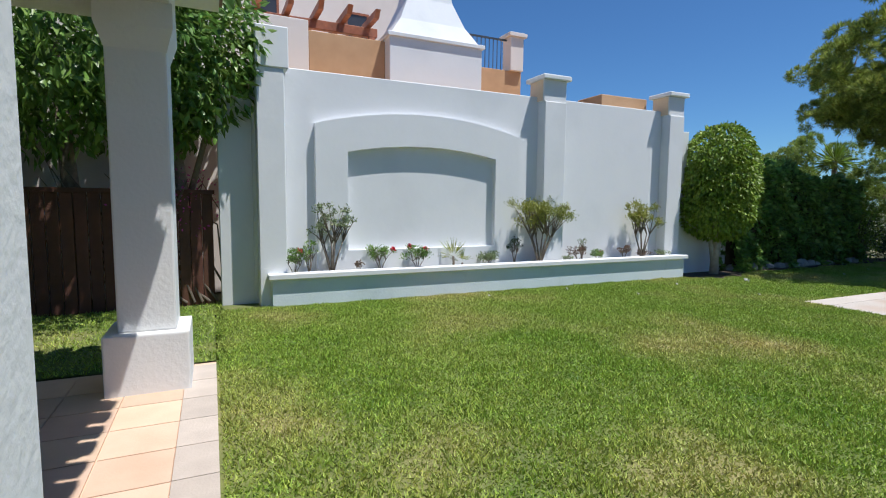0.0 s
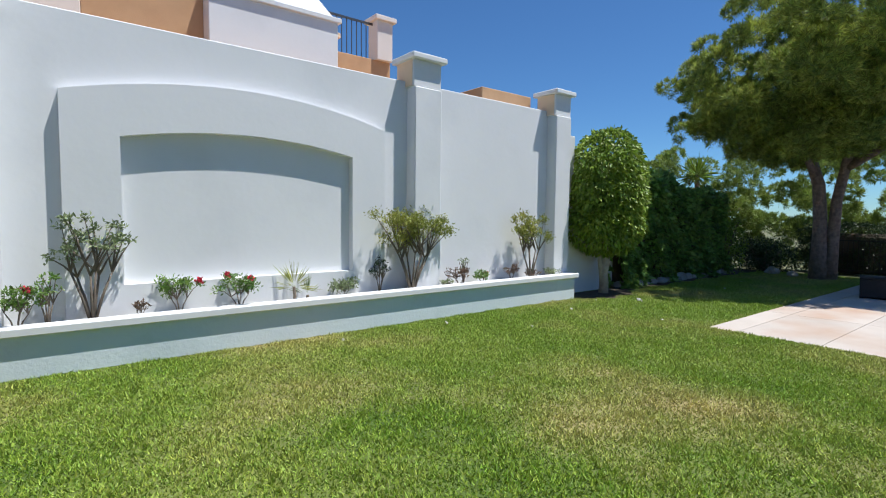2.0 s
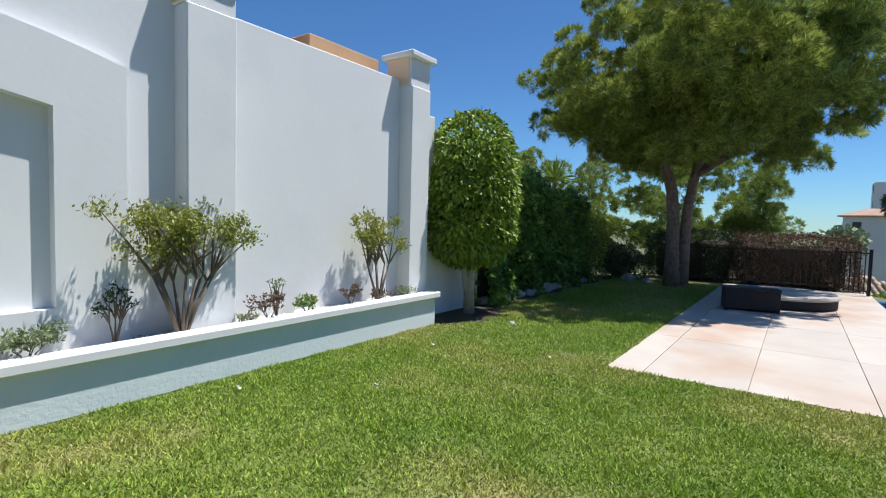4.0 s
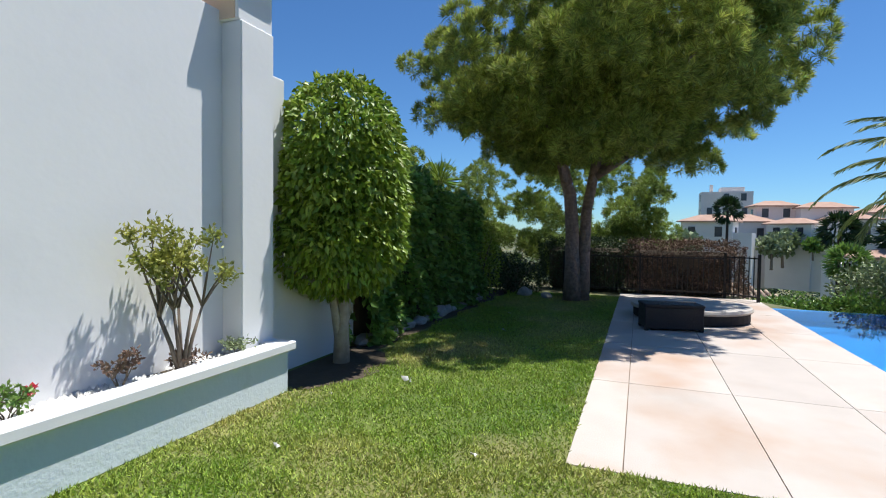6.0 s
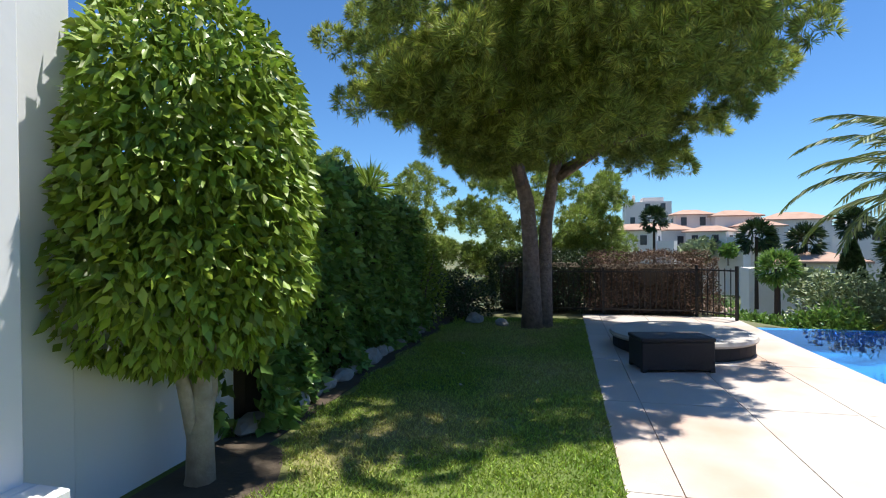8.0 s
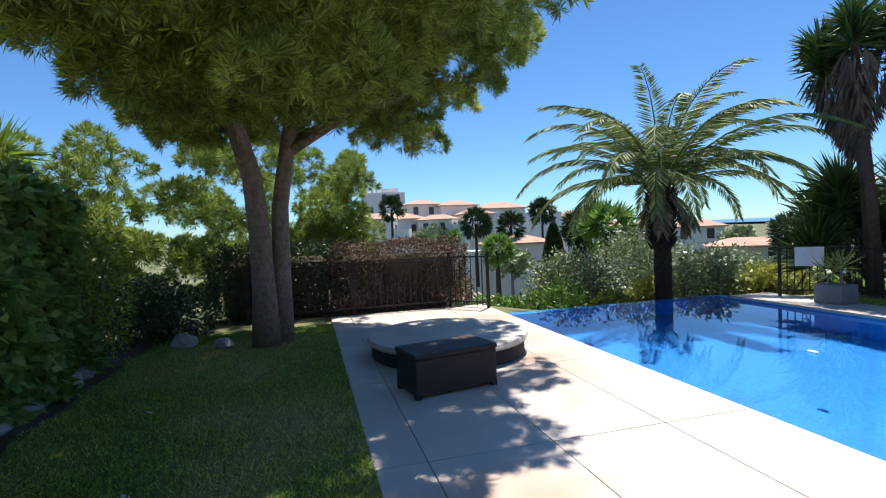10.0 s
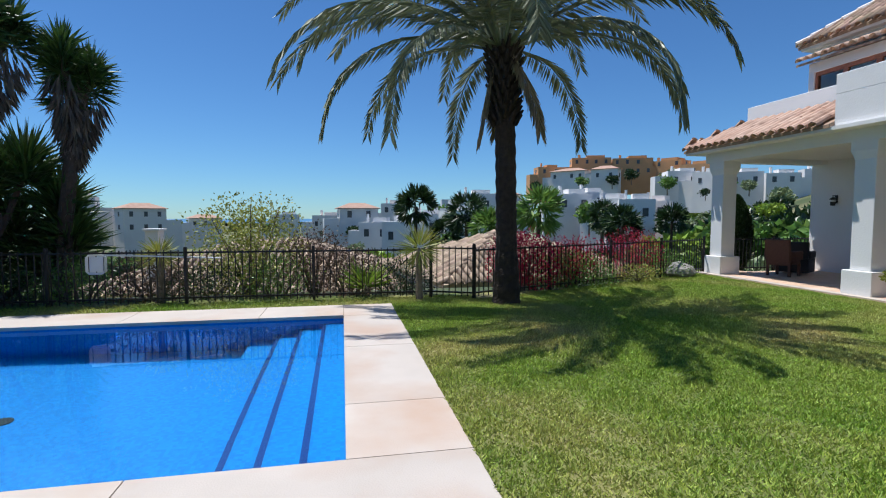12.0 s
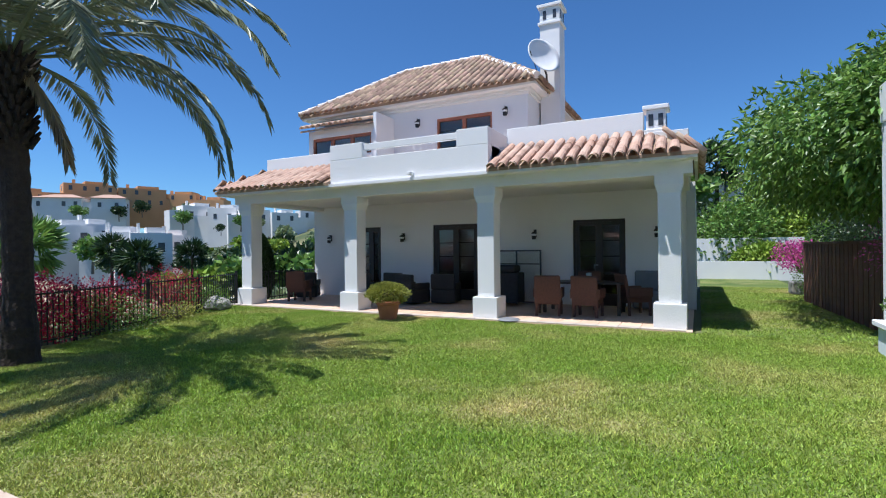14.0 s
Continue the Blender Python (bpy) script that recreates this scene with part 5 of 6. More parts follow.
for k, (x, h, r, n, fl, mt, lb) in enumerate(((1.08, 0.4, 0.2, 420, 1, "leaf", "rose bush with red bloom"), (1.3, 0.55, 0.1, 110, 0, "leaf", "thin rose stem with few leaves"), (2.42, 0.42, 0.17, 460, 1, "leaf", "dense rose bush with one red bloom"),
                                          (3.02, 0.42, 0.22, 420, 2, "leaf", "rose bush with two pink blooms"), (4.35, 0.25, 0.2, 420, 0, "leaf_grey", "low rounded leafy plant"),
                                          (4.92, 0.55, 0.12, 130, 0, "leaf_dark", "dark thin rose stem"), (6.3, 0.3, 0.17, 210, 0, "leaf_dry", "half-dry small rose bush"), (6.42, 0.45, 0.08, 60, 0, "leaf_grey", "thin upright shoot"),
                                          (6.85, 0.22, 0.13, 240, 1, "leaf", "small rose bush with red bloom"), (7.45, 0.32, 0.11, 160, 0, "leaf_dry", "brownish small shrub"), (8.0, 0.18, 0.12, 170, 0, "leaf_dry", "low brownish plant"),
                                          (8.55, 0.16, 0.15, 200, 0, "leaf_grey", "low silvery plant"), (6.05, 0.14, 0.1, 90, 0, "leaf_grey", "tiny grey seedling"), (2.05, 0.2, 0.08, 60, 0, "leaf_dry", "small withered plant"))):
    shrub("rose_bush" if "rose" in lb else "planter_plant", lb + " in the white planter", (x, 7.55 + 0.04 * ((k * 7) % 3 - 1), PZ), h, r, int(n * 1.3), mt, 0.045, 70 + k, spread=0.4, stems=4, flat=0.6, flowers=fl, category="plant")


def spiky(name, label, at, n, length, stem, material, seed, width=0.03, zlo=-15, zhi=85, category="plant", trunk_r=0.02):
    t = thing(name, label, category, at)
    g = np.random.default_rng(seed)
    if stem > 0:
        bm = bmesh.new()
        tube(bm, [(0, 0, -0.04), (0.01, 0, stem * 0.5), (0, 0, stem)], [trunk_r * 1.25, trunk_r, trunk_r * 0.9], 7)
        part("trunk", bm, "bark", t)
    P, D, L, _ = sword_leaves(g, (0, 0, stem), n, length, zlo, zhi, width)
    leaves("crown", P, D, L, width, material, t, "", g, fold=0.15)
    return t


spiky("dracaena", "small spiky plant with thin stem in the white planter", (3.68, 7.55, PZ), 46, 0.3, 0.22, "leaf_yel", 91, 0.014)
spiky("dracaena", "tiny spiky side shoot in the planter", (3.86, 7.57, PZ), 20, 0.22, 0.1, "leaf_grey", 92, 0.012, 20)

# irrigation hose along the planter
bm = bmesh.new()
tube(bm, [(1.0 + 0.25 * i, 7.5 + 0.03 * math.sin(i * 1.3), 0.43 + 0.006 * math.sin(i * 2.1)) for i in range(30)], 0.008, 5)
part("irrigation_hose", bm, "black", None, "black irrigation hose lying on the planter gravel", category="hose")

# ---- pots, fallen leaf, rocks ----
pot = thing("potted_shrub", "round terracotta pot with bushy yellow-green plant before the porch", "potted plant", (0.62, -1.2, 0))
bm = bmesh.new()
lathe(bm, [(0.17, 0), (0.19, 0.01), (0.25, 0.34), (0.28, 0.35), (0.28, 0.41), (0.24, 0.41), (0.22, 0.36)], 24)
part("pot", bm, "terracotta", pot, smooth=False)
g = np.random.default_rng(95)
P, D = shell(g, 3200, (0, 0, 0.58), (0.46, 0.46, 0.24), lo=0.7, lump=0.15, zmin=-0.6)
leaves("foliage", P, D + g.normal(size=P.shape) * 0.4, 0.055, 0.035, "leaf_yel", pot, "bushy yellow-green leaves", g)

pot = thing("potted_yucca", "grey square planter with small spiky plants by the gate", "potted plant", (15.85, -3.72, 0.004))
part("pot", boxes((-0.24, 0.24, -0.2, 0.2, 0, 0.33), bevel=0.012), "grey_pot", pot)
g = np.random.default_rng(96)
for k, (x, z, n) in enumerate(((-0.1, 0.62, 60), (0.12, 0.5, 50))):
    P, D, L, _ = sword_leaves(g, (x, 0, z), n, 0.33, -30, 85, 0.03)
    leaves("leaves", P, D, L, 0.024, "leaf_yel", pot, "narrow spiky leaves" if k == 0 else "", g)
    bm = bmesh.new()
    tube(bm, [(x, 0, 0.3), (x, 0, z)], 0.02, 6)
    part("stem", bm, "bark", pot)

def rock(name, at, size, seed, label="rough pale rock"):
    bm = bmesh.new()
    bmesh.ops.create_icosphere(bm, subdivisions=2, radius=1)
    rnd = Vector((seed * 3.1, seed * 1.7, 0))
    for v in bm.verts:
        k = 1 + 0.35 * noise.noise(v.co * 1.3 + rnd)
        v.co = Vector((v.co.x * size[0], v.co.y * size[1], max(-0.3 * size[2], v.co.z * size[2]))) * k
    ob = part(name, bm, "rock", None, label, category="rock")
    ob.location = at
    return ob


rock("rock", (0.9, -6.5, 0.1), (0.4, 0.3, 0.26), 1, "pale boulder at the end of the fence")
rock("rock", (17.3, 6.9, 0.06), (0.22, 0.18, 0.14), 2, "pale rock at the lawn edge")
rock("rock", (16.95, 6.3, 0.05), (0.16, 0.14, 0.1), 3, "grey rock beside the pine trunk")
for k in range(16):
    rock("edging_rock", (11.0 + 0.33 * k + 0.05 * math.sin(k * 3), 7.7 + 0.03 * math.cos(k * 2), 0.04), (0.19, 0.12, 0.12 + 0.03 * math.sin(k)), 4 + k, "rough grey edging stone under the ivy hedge")
bm = bmesh.new()
lathe(bm, [(0.2, 0), (0.24, 0.015), (0.2, 0.045), (0.05, 0.06)], 20)
t = part("parasol_base", bm, "grey_pot", None, "round dark grey parasol base on the porch edge", category="parasol base")
t.location = (-0.1, 1.42, 0.03)
g = np.random.default_rng(5)
for k, (x, y) in enumerate(((9.65, 6.42), (7.9, 6.6), (9.0, 6.9), (4.0, 6.9), (5.6, 6.95), (6.4, 6.1), (12.6, 6.2), (14.2, 6.5), (8.3, 5.3))):
    sz = 0.11 if k == 0 else 0.045
    t = leaves("fallen_leaf", np.array([[0, 0, 0.0], [0.02, 0.01, 0.005]]), np.array([[1, 0.3, 0.1], [0.2, 1, 0.25]]), sz, sz * 0.6, "pebble", None, "dry curled fallen leaf on the lawn", g, category="leaf")
    t.location = (x, y, 0.035)
t = boxes((-0.06, 0.06, -0.03, 0.03, 0, 0.03), bevel=0.01)
t = part("pool_float", t, "white", None, "small white float on the pool water", category="float")
t.location = (13.75, -0.55, -0.065)
bm = bmesh.new()
lathe(bm, [(0.09, 0), (0.09, 0.015), (0.02, 0.02)], 16)
t = part("drain_cover", bm, "black", pool, "dark round drain on the pool floor")
t.location = (12.7, -0.9, DEEP + 0.001)

# ---- bushes, vines and fence plants ----
def bush(name, label, at, r, h, n, material, leaf, seed, base=0.0, category="bush", lump=0.16, lo=0.6):
    t = thing(name, label, category, at)
    g = np.random.default_rng(seed)
    P, D = [], []
    k = 7
    for i in range(k):
        a = 2 * math.pi * i / k
        s = g.uniform(0.5, 0.7)
        p, d = shell(g, n // (k + 1), (math.cos(a) * r * 0.42, math.sin(a) * r * 0.42, base + h * g.uniform(0.4, 0.6)), (r * s, r * s, h * s * 0.75), lo=lo, lump=lump)
        P.append(p), D.append(unit(d))
    p, d = shell(g, n // (k + 1), (0, 0, base + h * 0.6), (r * 0.6, r * 0.6, h * 0.42), lo=lo, lump=lump)
    P.append(p), D.append(unit(d))
    P, D = np.concatenate(P), np.concatenate(D)
    P[:, 2] = np.abs(P[:, 2])
    m = len(P)
    leaves("foliage", P, D * 0.7 + g.normal(size=(m, 3)) * 0.6, leaf * g.uniform(0.6, 1.2, m), leaf * 0.55, material, t, "", g)
    bm = bmesh.new()
    rnd = random.Random(seed)
    for i in range(7):
        a = i * 0.9
        tube(bm, [(0, 0, 0), (math.cos(a) * r * 0.3, math.sin(a) * r * 0.3, h * 0.45), (math.cos(a) * r * 0.6, math.sin(a) * r * 0.6, h * rnd.uniform(0.6, 0.9))], [0.03, 0.02, 0.008], 5)
    part("branch", bm, "twig", t, "", "stuff")
    return t


bush("bush", "airy light green bush behind the pool fence", (11.15, -5.75, -0.3), 1.15, 2.3, 5200, "leaf_yel", 0.07, 101, lo=0.35, lump=0.3)
bush("bush", "brownish thin bush behind the pool fence", (9.9, -5.7, -0.3), 0.9, 1.7, 2600, "leaf_dry", 0.06, 102, lo=0.35, lump=0.3)
bush("bougainvillea", "crimson flowering bougainvillea on the garden fence", (5.6, -5.25, -0.1), 0.85, 1.35, 5200, "pink", 0.055, 103)
bush("bougainvillea", "crimson and green bougainvillea on the garden fence", (4.3, -5.7, -0.1), 0.7, 1.2, 2600, "pink", 0.055, 104, lo=0.4)
bush("bush", "green undergrowth inside the bougainvillea", (4.3, -5.8, -0.3), 1.15, 1.1, 5200, "leaf", 0.06, 105)
bush("bougainvillea", "sparse red bougainvillea above the fence", (2.2, -6.7, 0.0), 0.9, 1.25, 2600, "pink", 0.05, 106, lo=0.35)
bush("bush", "green bush at the end of the garden fence", (1.4, -7.0, -0.3), 1.1, 1.05, 3000, "leaf", 0.055, 107)
bush("bush", "low grey-green bush inside the garden fence", (2.6, -5.7, 0.0), 0.55, 0.4, 900, "leaf_yel", 0.05, 108)
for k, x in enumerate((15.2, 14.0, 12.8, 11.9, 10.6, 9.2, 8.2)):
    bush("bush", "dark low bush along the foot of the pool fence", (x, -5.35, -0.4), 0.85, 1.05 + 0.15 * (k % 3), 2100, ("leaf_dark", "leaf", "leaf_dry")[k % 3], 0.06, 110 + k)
for k, (x, y, z, r, h, mt) in enumerate(((19.6, -0.3, -1.6, 1.0, 1.75, "leaf"), (20.4, 0.9, -1.6, 1.1, 1.5, "leaf"), (21.0, -1.6, -2.0, 1.3, 2.9, "leaf_grey"), (22.2, -4.6, -2.2, 1.7, 3.6, "leaf_grey"), (19.6, -4.6, -1.8, 1.1, 2.5, "leaf_grey"),
                                       (21.5, -7.0, -2.6, 1.5, 3.4, "leaf_grey"), (19.2, -1.5, -1.2, 0.6, 1.2, "leaf_yel"), (20.3, -3.6, -1.8, 0.8, 1.9, "leaf_yel"), (18.6, -5.4, -1.2, 0.9, 1.6, "leaf_yel"))):
    bush("bush", {"leaf": "green bush below the overflow edge", "leaf_grey": "silvery olive-green bush below the pool", "leaf_yel": "yellow-green bush below the pool edge"}[mt], (x, y, z), r, h, 8000, mt, 0.13, 130 + k)
# near-black leaves put the shade beyond the pine into the colour
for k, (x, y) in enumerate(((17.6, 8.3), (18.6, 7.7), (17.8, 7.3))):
    bush("bush", "shrub beyond the pine with shade in its dark leaf colour", (x, y, 0), 0.8, 1.2 - 0.2 * k, 2600, "leaf_dark", 0.07, 150 + k)
bush("bush", "bright climbing shrub at the end of the ivy hedge", (16.35, 7.8, 0), 0.55, 1.9, 3000, "leaf_hi", 0.08, 155)
spiky("yucca_plant", "spiky yucca head above the ivy hedge", (18.6, 9.7, 0), 130, 0.7, 3.0, "leaf_hi", 156, 0.05, -40, 88, "yucca", 0.08)
spiky("fan_palm", "small green fan palm beside the pool fence", (8.9, -4.95, -0.1), 90, 0.6, 0.25, "leaf_hi", 157, 0.05, -5, 70, "palm", 0.06)
spiky("cabbage_palm", "small yellow-headed palm by the fence post", (7.95, -4.3, 0), 240, 0.5, 0.95, "leaf_yel", 158, 0.018, -70, 70, "palm", 0.06)
spiky("cabbage_palm", "small yellow palm against the pool fence", (12.5, -4.85, 0), 220, 0.36, 0.85, "leaf_yel", 159, 0.018, -50, 70, "palm", 0.06)

def cypress(name, label, at, h, r, seed, material="leaf_dark", n=13000):
    t = thing(name, label, "tree", at)
    g = np.random.default_rng(seed)
    s = g.random(n) ** 0.8
    rr = r * np.sin(np.pi * np.clip(s * 0.86 + 0.13, 0, 1)) ** 0.7 * (0.85 + 0.2 * g.random(n))
    a = g.uniform(0, 6.283, n)
    P = np.stack([np.cos(a) * rr, np.sin(a) * rr, 0.15 + s * h], 1)
    D = np.stack([np.cos(a) * 0.4, np.sin(a) * 0.4, np.ones(n)], 1) + g.normal(size=(n, 3)) * 0.3
    leaves("crown", P, D, 0.15, 0.08, material, t, "", g)
    bm = bmesh.new()
    tube(bm, [(0, 0, -0.5), (0, 0, h * 0.5), (0, 0, h * 0.95)], [r * 0.5, r * 0.6, 0.03], 9)
    part("trunk", bm, "bark_palm", t)


cypress("cypress", "narrow dark cypress beyond the overflow edge", (30.3, -5.9, -4.6), 6.0, 0.62, 161)
cypress("cypress", "narrow dark cypress beyond the overflow edge", (30.4, -7.3, -4.6), 5.3, 0.5, 162)
cypress("cypress", "clipped dark cypress behind the porch corner", (-1.9, -7.9, -0.2), 2.1, 0.4, 163)

# leafy tree and reed fence beside the white wall
leafy("shade_tree", "broad-leaved shade tree leaning over the timber fence", "tree", (-0.35, 8.15, 0),
      [((-1.5, -0.5, 3.7), (2.2, 2.1, 1.2), 6500), ((0.15, -0.2, 3.6), (1.0, 1.0, 1.3), 3800), ((-4.6, -0.3, 3.7), (2.4, 2.0, 1.4), 6500), ((-3.0, -0.6, 3.3), (1.8, 1.3, 0.9), 2600), ((-1.4, -0.2, 2.9), (1.9, 1.1, 0.8), 2400), ((-0.6, 0.3, 4.5), (1.2, 1.2, 0.8), 1800)],
      "leaf", 0.18, 171, [([(0, 0, -0.1), (0.02, 0.05, 1.2), (-0.1, 0.1, 2.4), (-0.6, 0.3, 3.8)], [0.11, 0.09, 0.08, 0.04]), ([(-1.35, 0.1, -0.1), (-1.35, 0.1, 1.5), (-1.5, 0.3, 3.6)], [0.13, 0.11, 0.06]),
                                ([(0.0, 0.05, 1.3), (0.3, -0.1, 2.4), (0.35, -0.2, 3.4)], [0.05, 0.04, 0.02])], droop=0.6, wl=0.38, lo=0.4, lump=0.2)
fence = thing("timber_fence", "dark brown timber board fence with capping rail", "fence", (-7.1, 7.72, 0), 2.2)
me = None
for k in range(48):
    if me is None:
        me = part("board", boxes((-0.07, 0.07, -0.012, 0.012, 0.0, 1.6), bevel=0.004), "fence_wood", fence).data
    else:
        link("board", me, "fence_wood", fence, at=(0.15 * k, 0.006 * (k % 2), 0))
part("rail", boxes((-0.1, 7.15, -0.04, 0.04, 1.6, 1.66)), "fence_wood", fence)
bm = bmesh.new()
for k in range(14):
    a = Vector((0.35 - 0.02 * k, 7.95, 0.05))
    rnd = random.Random(k)
    tube(bm, [a + Vector((-0.08 * k, 0, 0)), (0.1 - 0.15 * k + rnd.uniform(-.3, .3), 8.1, rnd.uniform(0.5, 1.2)), (-0.1 - 0.2 * k + rnd.uniform(-.4, .4), 8.2, rnd.uniform(1.6, 2.6))], [0.018, 0.012, 0.005], 5)
part("bare_vine", bm, "twig", None, "bare tangled vine stems against the fence", category="vine")
bush("bougainvillea", "dull pink bougainvillea sprays among the bare vine", (-0.6, 8.2, 0.9), 0.8, 1.2, 700, "magenta", 0.05, 172, lo=0.3)
bush("bougainvillea", "bright magenta bougainvillea beside the timber fence", (-9.0, 7.9, 0.7), 0.8, 1.1, 2600, "magenta", 0.07, 173)
bush("bush", "green climbing shrub beside the timber fence", (-8.0, 8.2, 0), 0.7, 1.4, 1500, "leaf", 0.07, 174)
part("wall_west", boxes((-17.6, -17.4, 5.0, 12, -0.1, 0.85)), "plaster", None, "low white garden wall at the end of the side lawn", "structure")
part("wall_upper", boxes((-20.6, -20.4, 4.0, 14, -0.1, 2.0)), "plaster", None, "white upper terrace wall", "structure")
part("stone_block", boxes((-0.3, 0.3, -0.25, 0.25, 0, 0.4), bevel=0.03), "rock", None, "pale stone planter block by the timber fence", category="planter").location = (-9.6, 7.95, 0)
# leaf_dark shrubs here carry the deep shade behind the fence in their colour
for k, (x, y, r, h, mt) in enumerate(((-19, 8, 1.5, 1.6, "leaf_hi"), (-18.8, 11, 1.6, 3.0, "leaf"), (-22, 7, 2.4, 4.0, "leaf"), (-22.5, 11.5, 3.0, 5.0, "leaf_hi"), (-14.5, 10.6, 1.6, 4.4, "leaf_dark"), (-11, 10.8, 1.8, 4.2, "leaf_dark"), (-26, 9, 3.0, 5.5, "leaf_hi"), (-27, 14, 3.4, 5.5, "leaf"), (-27.5, 4.5, 3.0, 4.6, "leaf_dark"), (-31, 11, 4.0, 6.5, "leaf_dark"))):
    bush("bush", {"leaf_hi": "bright green shrubbery on the upper terrace", "leaf": "green shrubbery on the upper terrace", "leaf_dark": "tall shrubbery behind the timber fence, shade put into leaf colour"}[mt], (x, y, 0), r, h, 6500, mt, 0.26 if x < -17 else 0.13, 180 + k, lo=0.8)

# ---- porch furniture ----
def wicker_chair(group):
    t = thing("wicker_armchair", "brown woven wicker armchair on the porch tiles", "armchair", (0, 0, 0), group=group)
    part("seat", boxes((-0.28, 0.24, -0.27, 0.27, 0.3, 0.44), bevel=0.03, segments=2), "wicker", t)
    bm = bmesh.new()
    prism(bm, [(0.2, 0.28), (0.28, 0.28), (0.38, 0.92), (0.31, 0.94)], -0.29, 0.29)
    bmesh.ops.bevel(bm, geom=bm.edges[:], offset=0.02, segments=2, affect="EDGES")
    part("backrest", bm, "wicker", t)
    for s in (-1, 1):
        part("armrest", boxes((-0.28, 0.28, s * 0.29 - 0.035, s * 0.29 + 0.035, 0.42, 0.64), bevel=0.025, segments=2), "wicker", t)
        for x in (-0.24, 0.24):
            part("leg", boxes((x - 0.03, x + 0.03, s * 0.25 - 0.03, s * 0.25 + 0.03, 0.0, 0.32), bevel=0.006), "wicker", t)
    return t


chair = wicker_chair("chairs round the porch table")
chair.matrix_basis = pose(-1.25, 1.98, 0.03, 0, 0, 8)
for x, y, r in ((-1.3, 2.85, -4), (-2.1, 3.75, -60), (-2.9, 2.5, 178)):
    copy_thing(chair, pose(x, y, 0.03, 0, 0, r))
t = thing("porch_table", "dark rectangular dining table on the porch", "table", (-2.1, 2.6, 0.03))
part("tabletop", boxes((-0.45, 0.45, -0.95, 0.95, 0.7, 0.74), bevel=0.008), "dark_frame", t)
for x in (-0.38, 0.38):
    for y in (-0.85, 0.85):
        part("leg", boxes((x - 0.035, x + 0.035, y - 0.035, y + 0.035, 0, 0.7)), "dark_frame", t)
bm = bmesh.new()
lathe(bm, [(0.05, 0), (0.07, 0.01), (0.06, 0.2), (0.075, 0.21)], 14)
part("vase", bm, "steel", None, "small grey metal vase on the porch table", category="vase").location = (-1.95, 2.75, 0.77)
chair2 = wicker_chair("lounge chairs on the porch")
chair2.matrix_basis = pose(-1.6, -5.9, 0.03, 0, 0, 20)


t = thing("dark_armchair", "dark grey woven armchair at the porch end", "armchair", (-2.4, -6.3, 0.03), 30)
part("seat", boxes((-0.35, 0.35, -0.35, 0.35, 0.05, 0.42), bevel=0.04, segments=2), "black_wicker", t)
part("backrest", boxes((0.25, 0.38, -0.35, 0.35, 0.42, 0.85), bevel=0.04, segments=2), "black_wicker", t)
for side in (-1, 1):
    part("armrest", boxes((-0.33, 0.25, side * 0.31 - 0.05, side * 0.31 + 0.05, 0.42, 0.6), bevel=0.02), "black_wicker", t)
for x, y, r in ((-2.2, -2.2, -20), (-2.3, -3.2, 170), (-2.6, -1.35, 10), (-2.5, -4.2, 25)):
    copy_thing(t, pose(x, y, 0.03, 0, 0, r))
t = thing("folded_screen", "grey glazed metal-framed screen on the porch", "screen", (-3.2, 0.55, 0.03))
part("frame", boxes((-0.02, 0.02, -0.7, -0.66, 0, 1.5), (-0.02, 0.02, 0.66, 0.7, 0, 1.5), (-0.02, 0.02, -0.02, 0.02, 0, 1.46), (-0.02, 0.02, -0.66, 0.66, 1.46, 1.5), (-0.02, 0.02, -0.66, 0.66, 1.1, 1.13), (-0.02, 0.02, -0.66, 0.66, 0.05, 0.08)), "iron_blue", t)
part("pane", boxes((-0.004, 0.004, -0.66, 0.66, 0.08, 1.46)), "glass", t)
t = thing("barbecue", "covered dark barbecue on the porch", "barbecue", (-2.7, 0.35, 0.03))
part("body", boxes((-0.3, 0.3, -0.5, 0.5, 0.1, 0.9), bevel=0.05, segments=2), "black", t)
part("hood", boxes((-0.28, 0.28, -0.4, 0.4, 0.9, 1.1), bevel=0.08, segments=3), "black", t)
t = thing("lounge_bench", "grey cushioned bench against the porch wall", "bench", (-3.2, 4.1, 0.03))
part("seat", boxes((-0.35, 0.3, -0.5, 0.5, 0.05, 0.45), bevel=0.04), "grey_pot", t)
part("backrest", boxes((-0.38, -0.25, -0.5, 0.5, 0.45, 0.95), bevel=0.04), "grey_pot", t)

# sign and pole at the pool fence
part("gate_sign", boxes((-0.24, 0.24, -0.008, 0.008, -0.18, 0.18), bevel=0.003), "white", None, "blank white board tied to the gate panel", category="sign").matrix_world = pose(16.62, -4.1, 0.76, 0, 0, 58)
bm = bmesh.new()
tube(bm, [(13.35, -4.58, 0.88), (11.4, -4.58, 0.8)], 0.014, 6)
part("net_pole", bm, "white", None, "white pool net pole resting on the fence", category="pole")
part("fence_board", boxes((-0.15, 0.15, -0.01, 0.01, -0.17, 0.17), bevel=0.05), "white", None, "small pale board hung on the fence", category="sign").matrix_world = pose(13.4, -4.6, 0.72)

# ---- the neighbour's house above the wall ----
nb = thing("neighbour_villa", "pale villa with pergola and flared chimney above the wall", "house", (0, 0, 0))
part("wall", boxes((-4.0, 7.4, 17, 24, 0, 9.5)), "pale", nb)
part("terrace_wall", boxes((0.5, 8.7, 8.9, 17, 0, 3.6)), "ochre", nb, "ochre terrace block")
part("lower_wall", boxes((-4.0, 0.5, 9.0, 17, 0, 3.6)), "pale", nb)
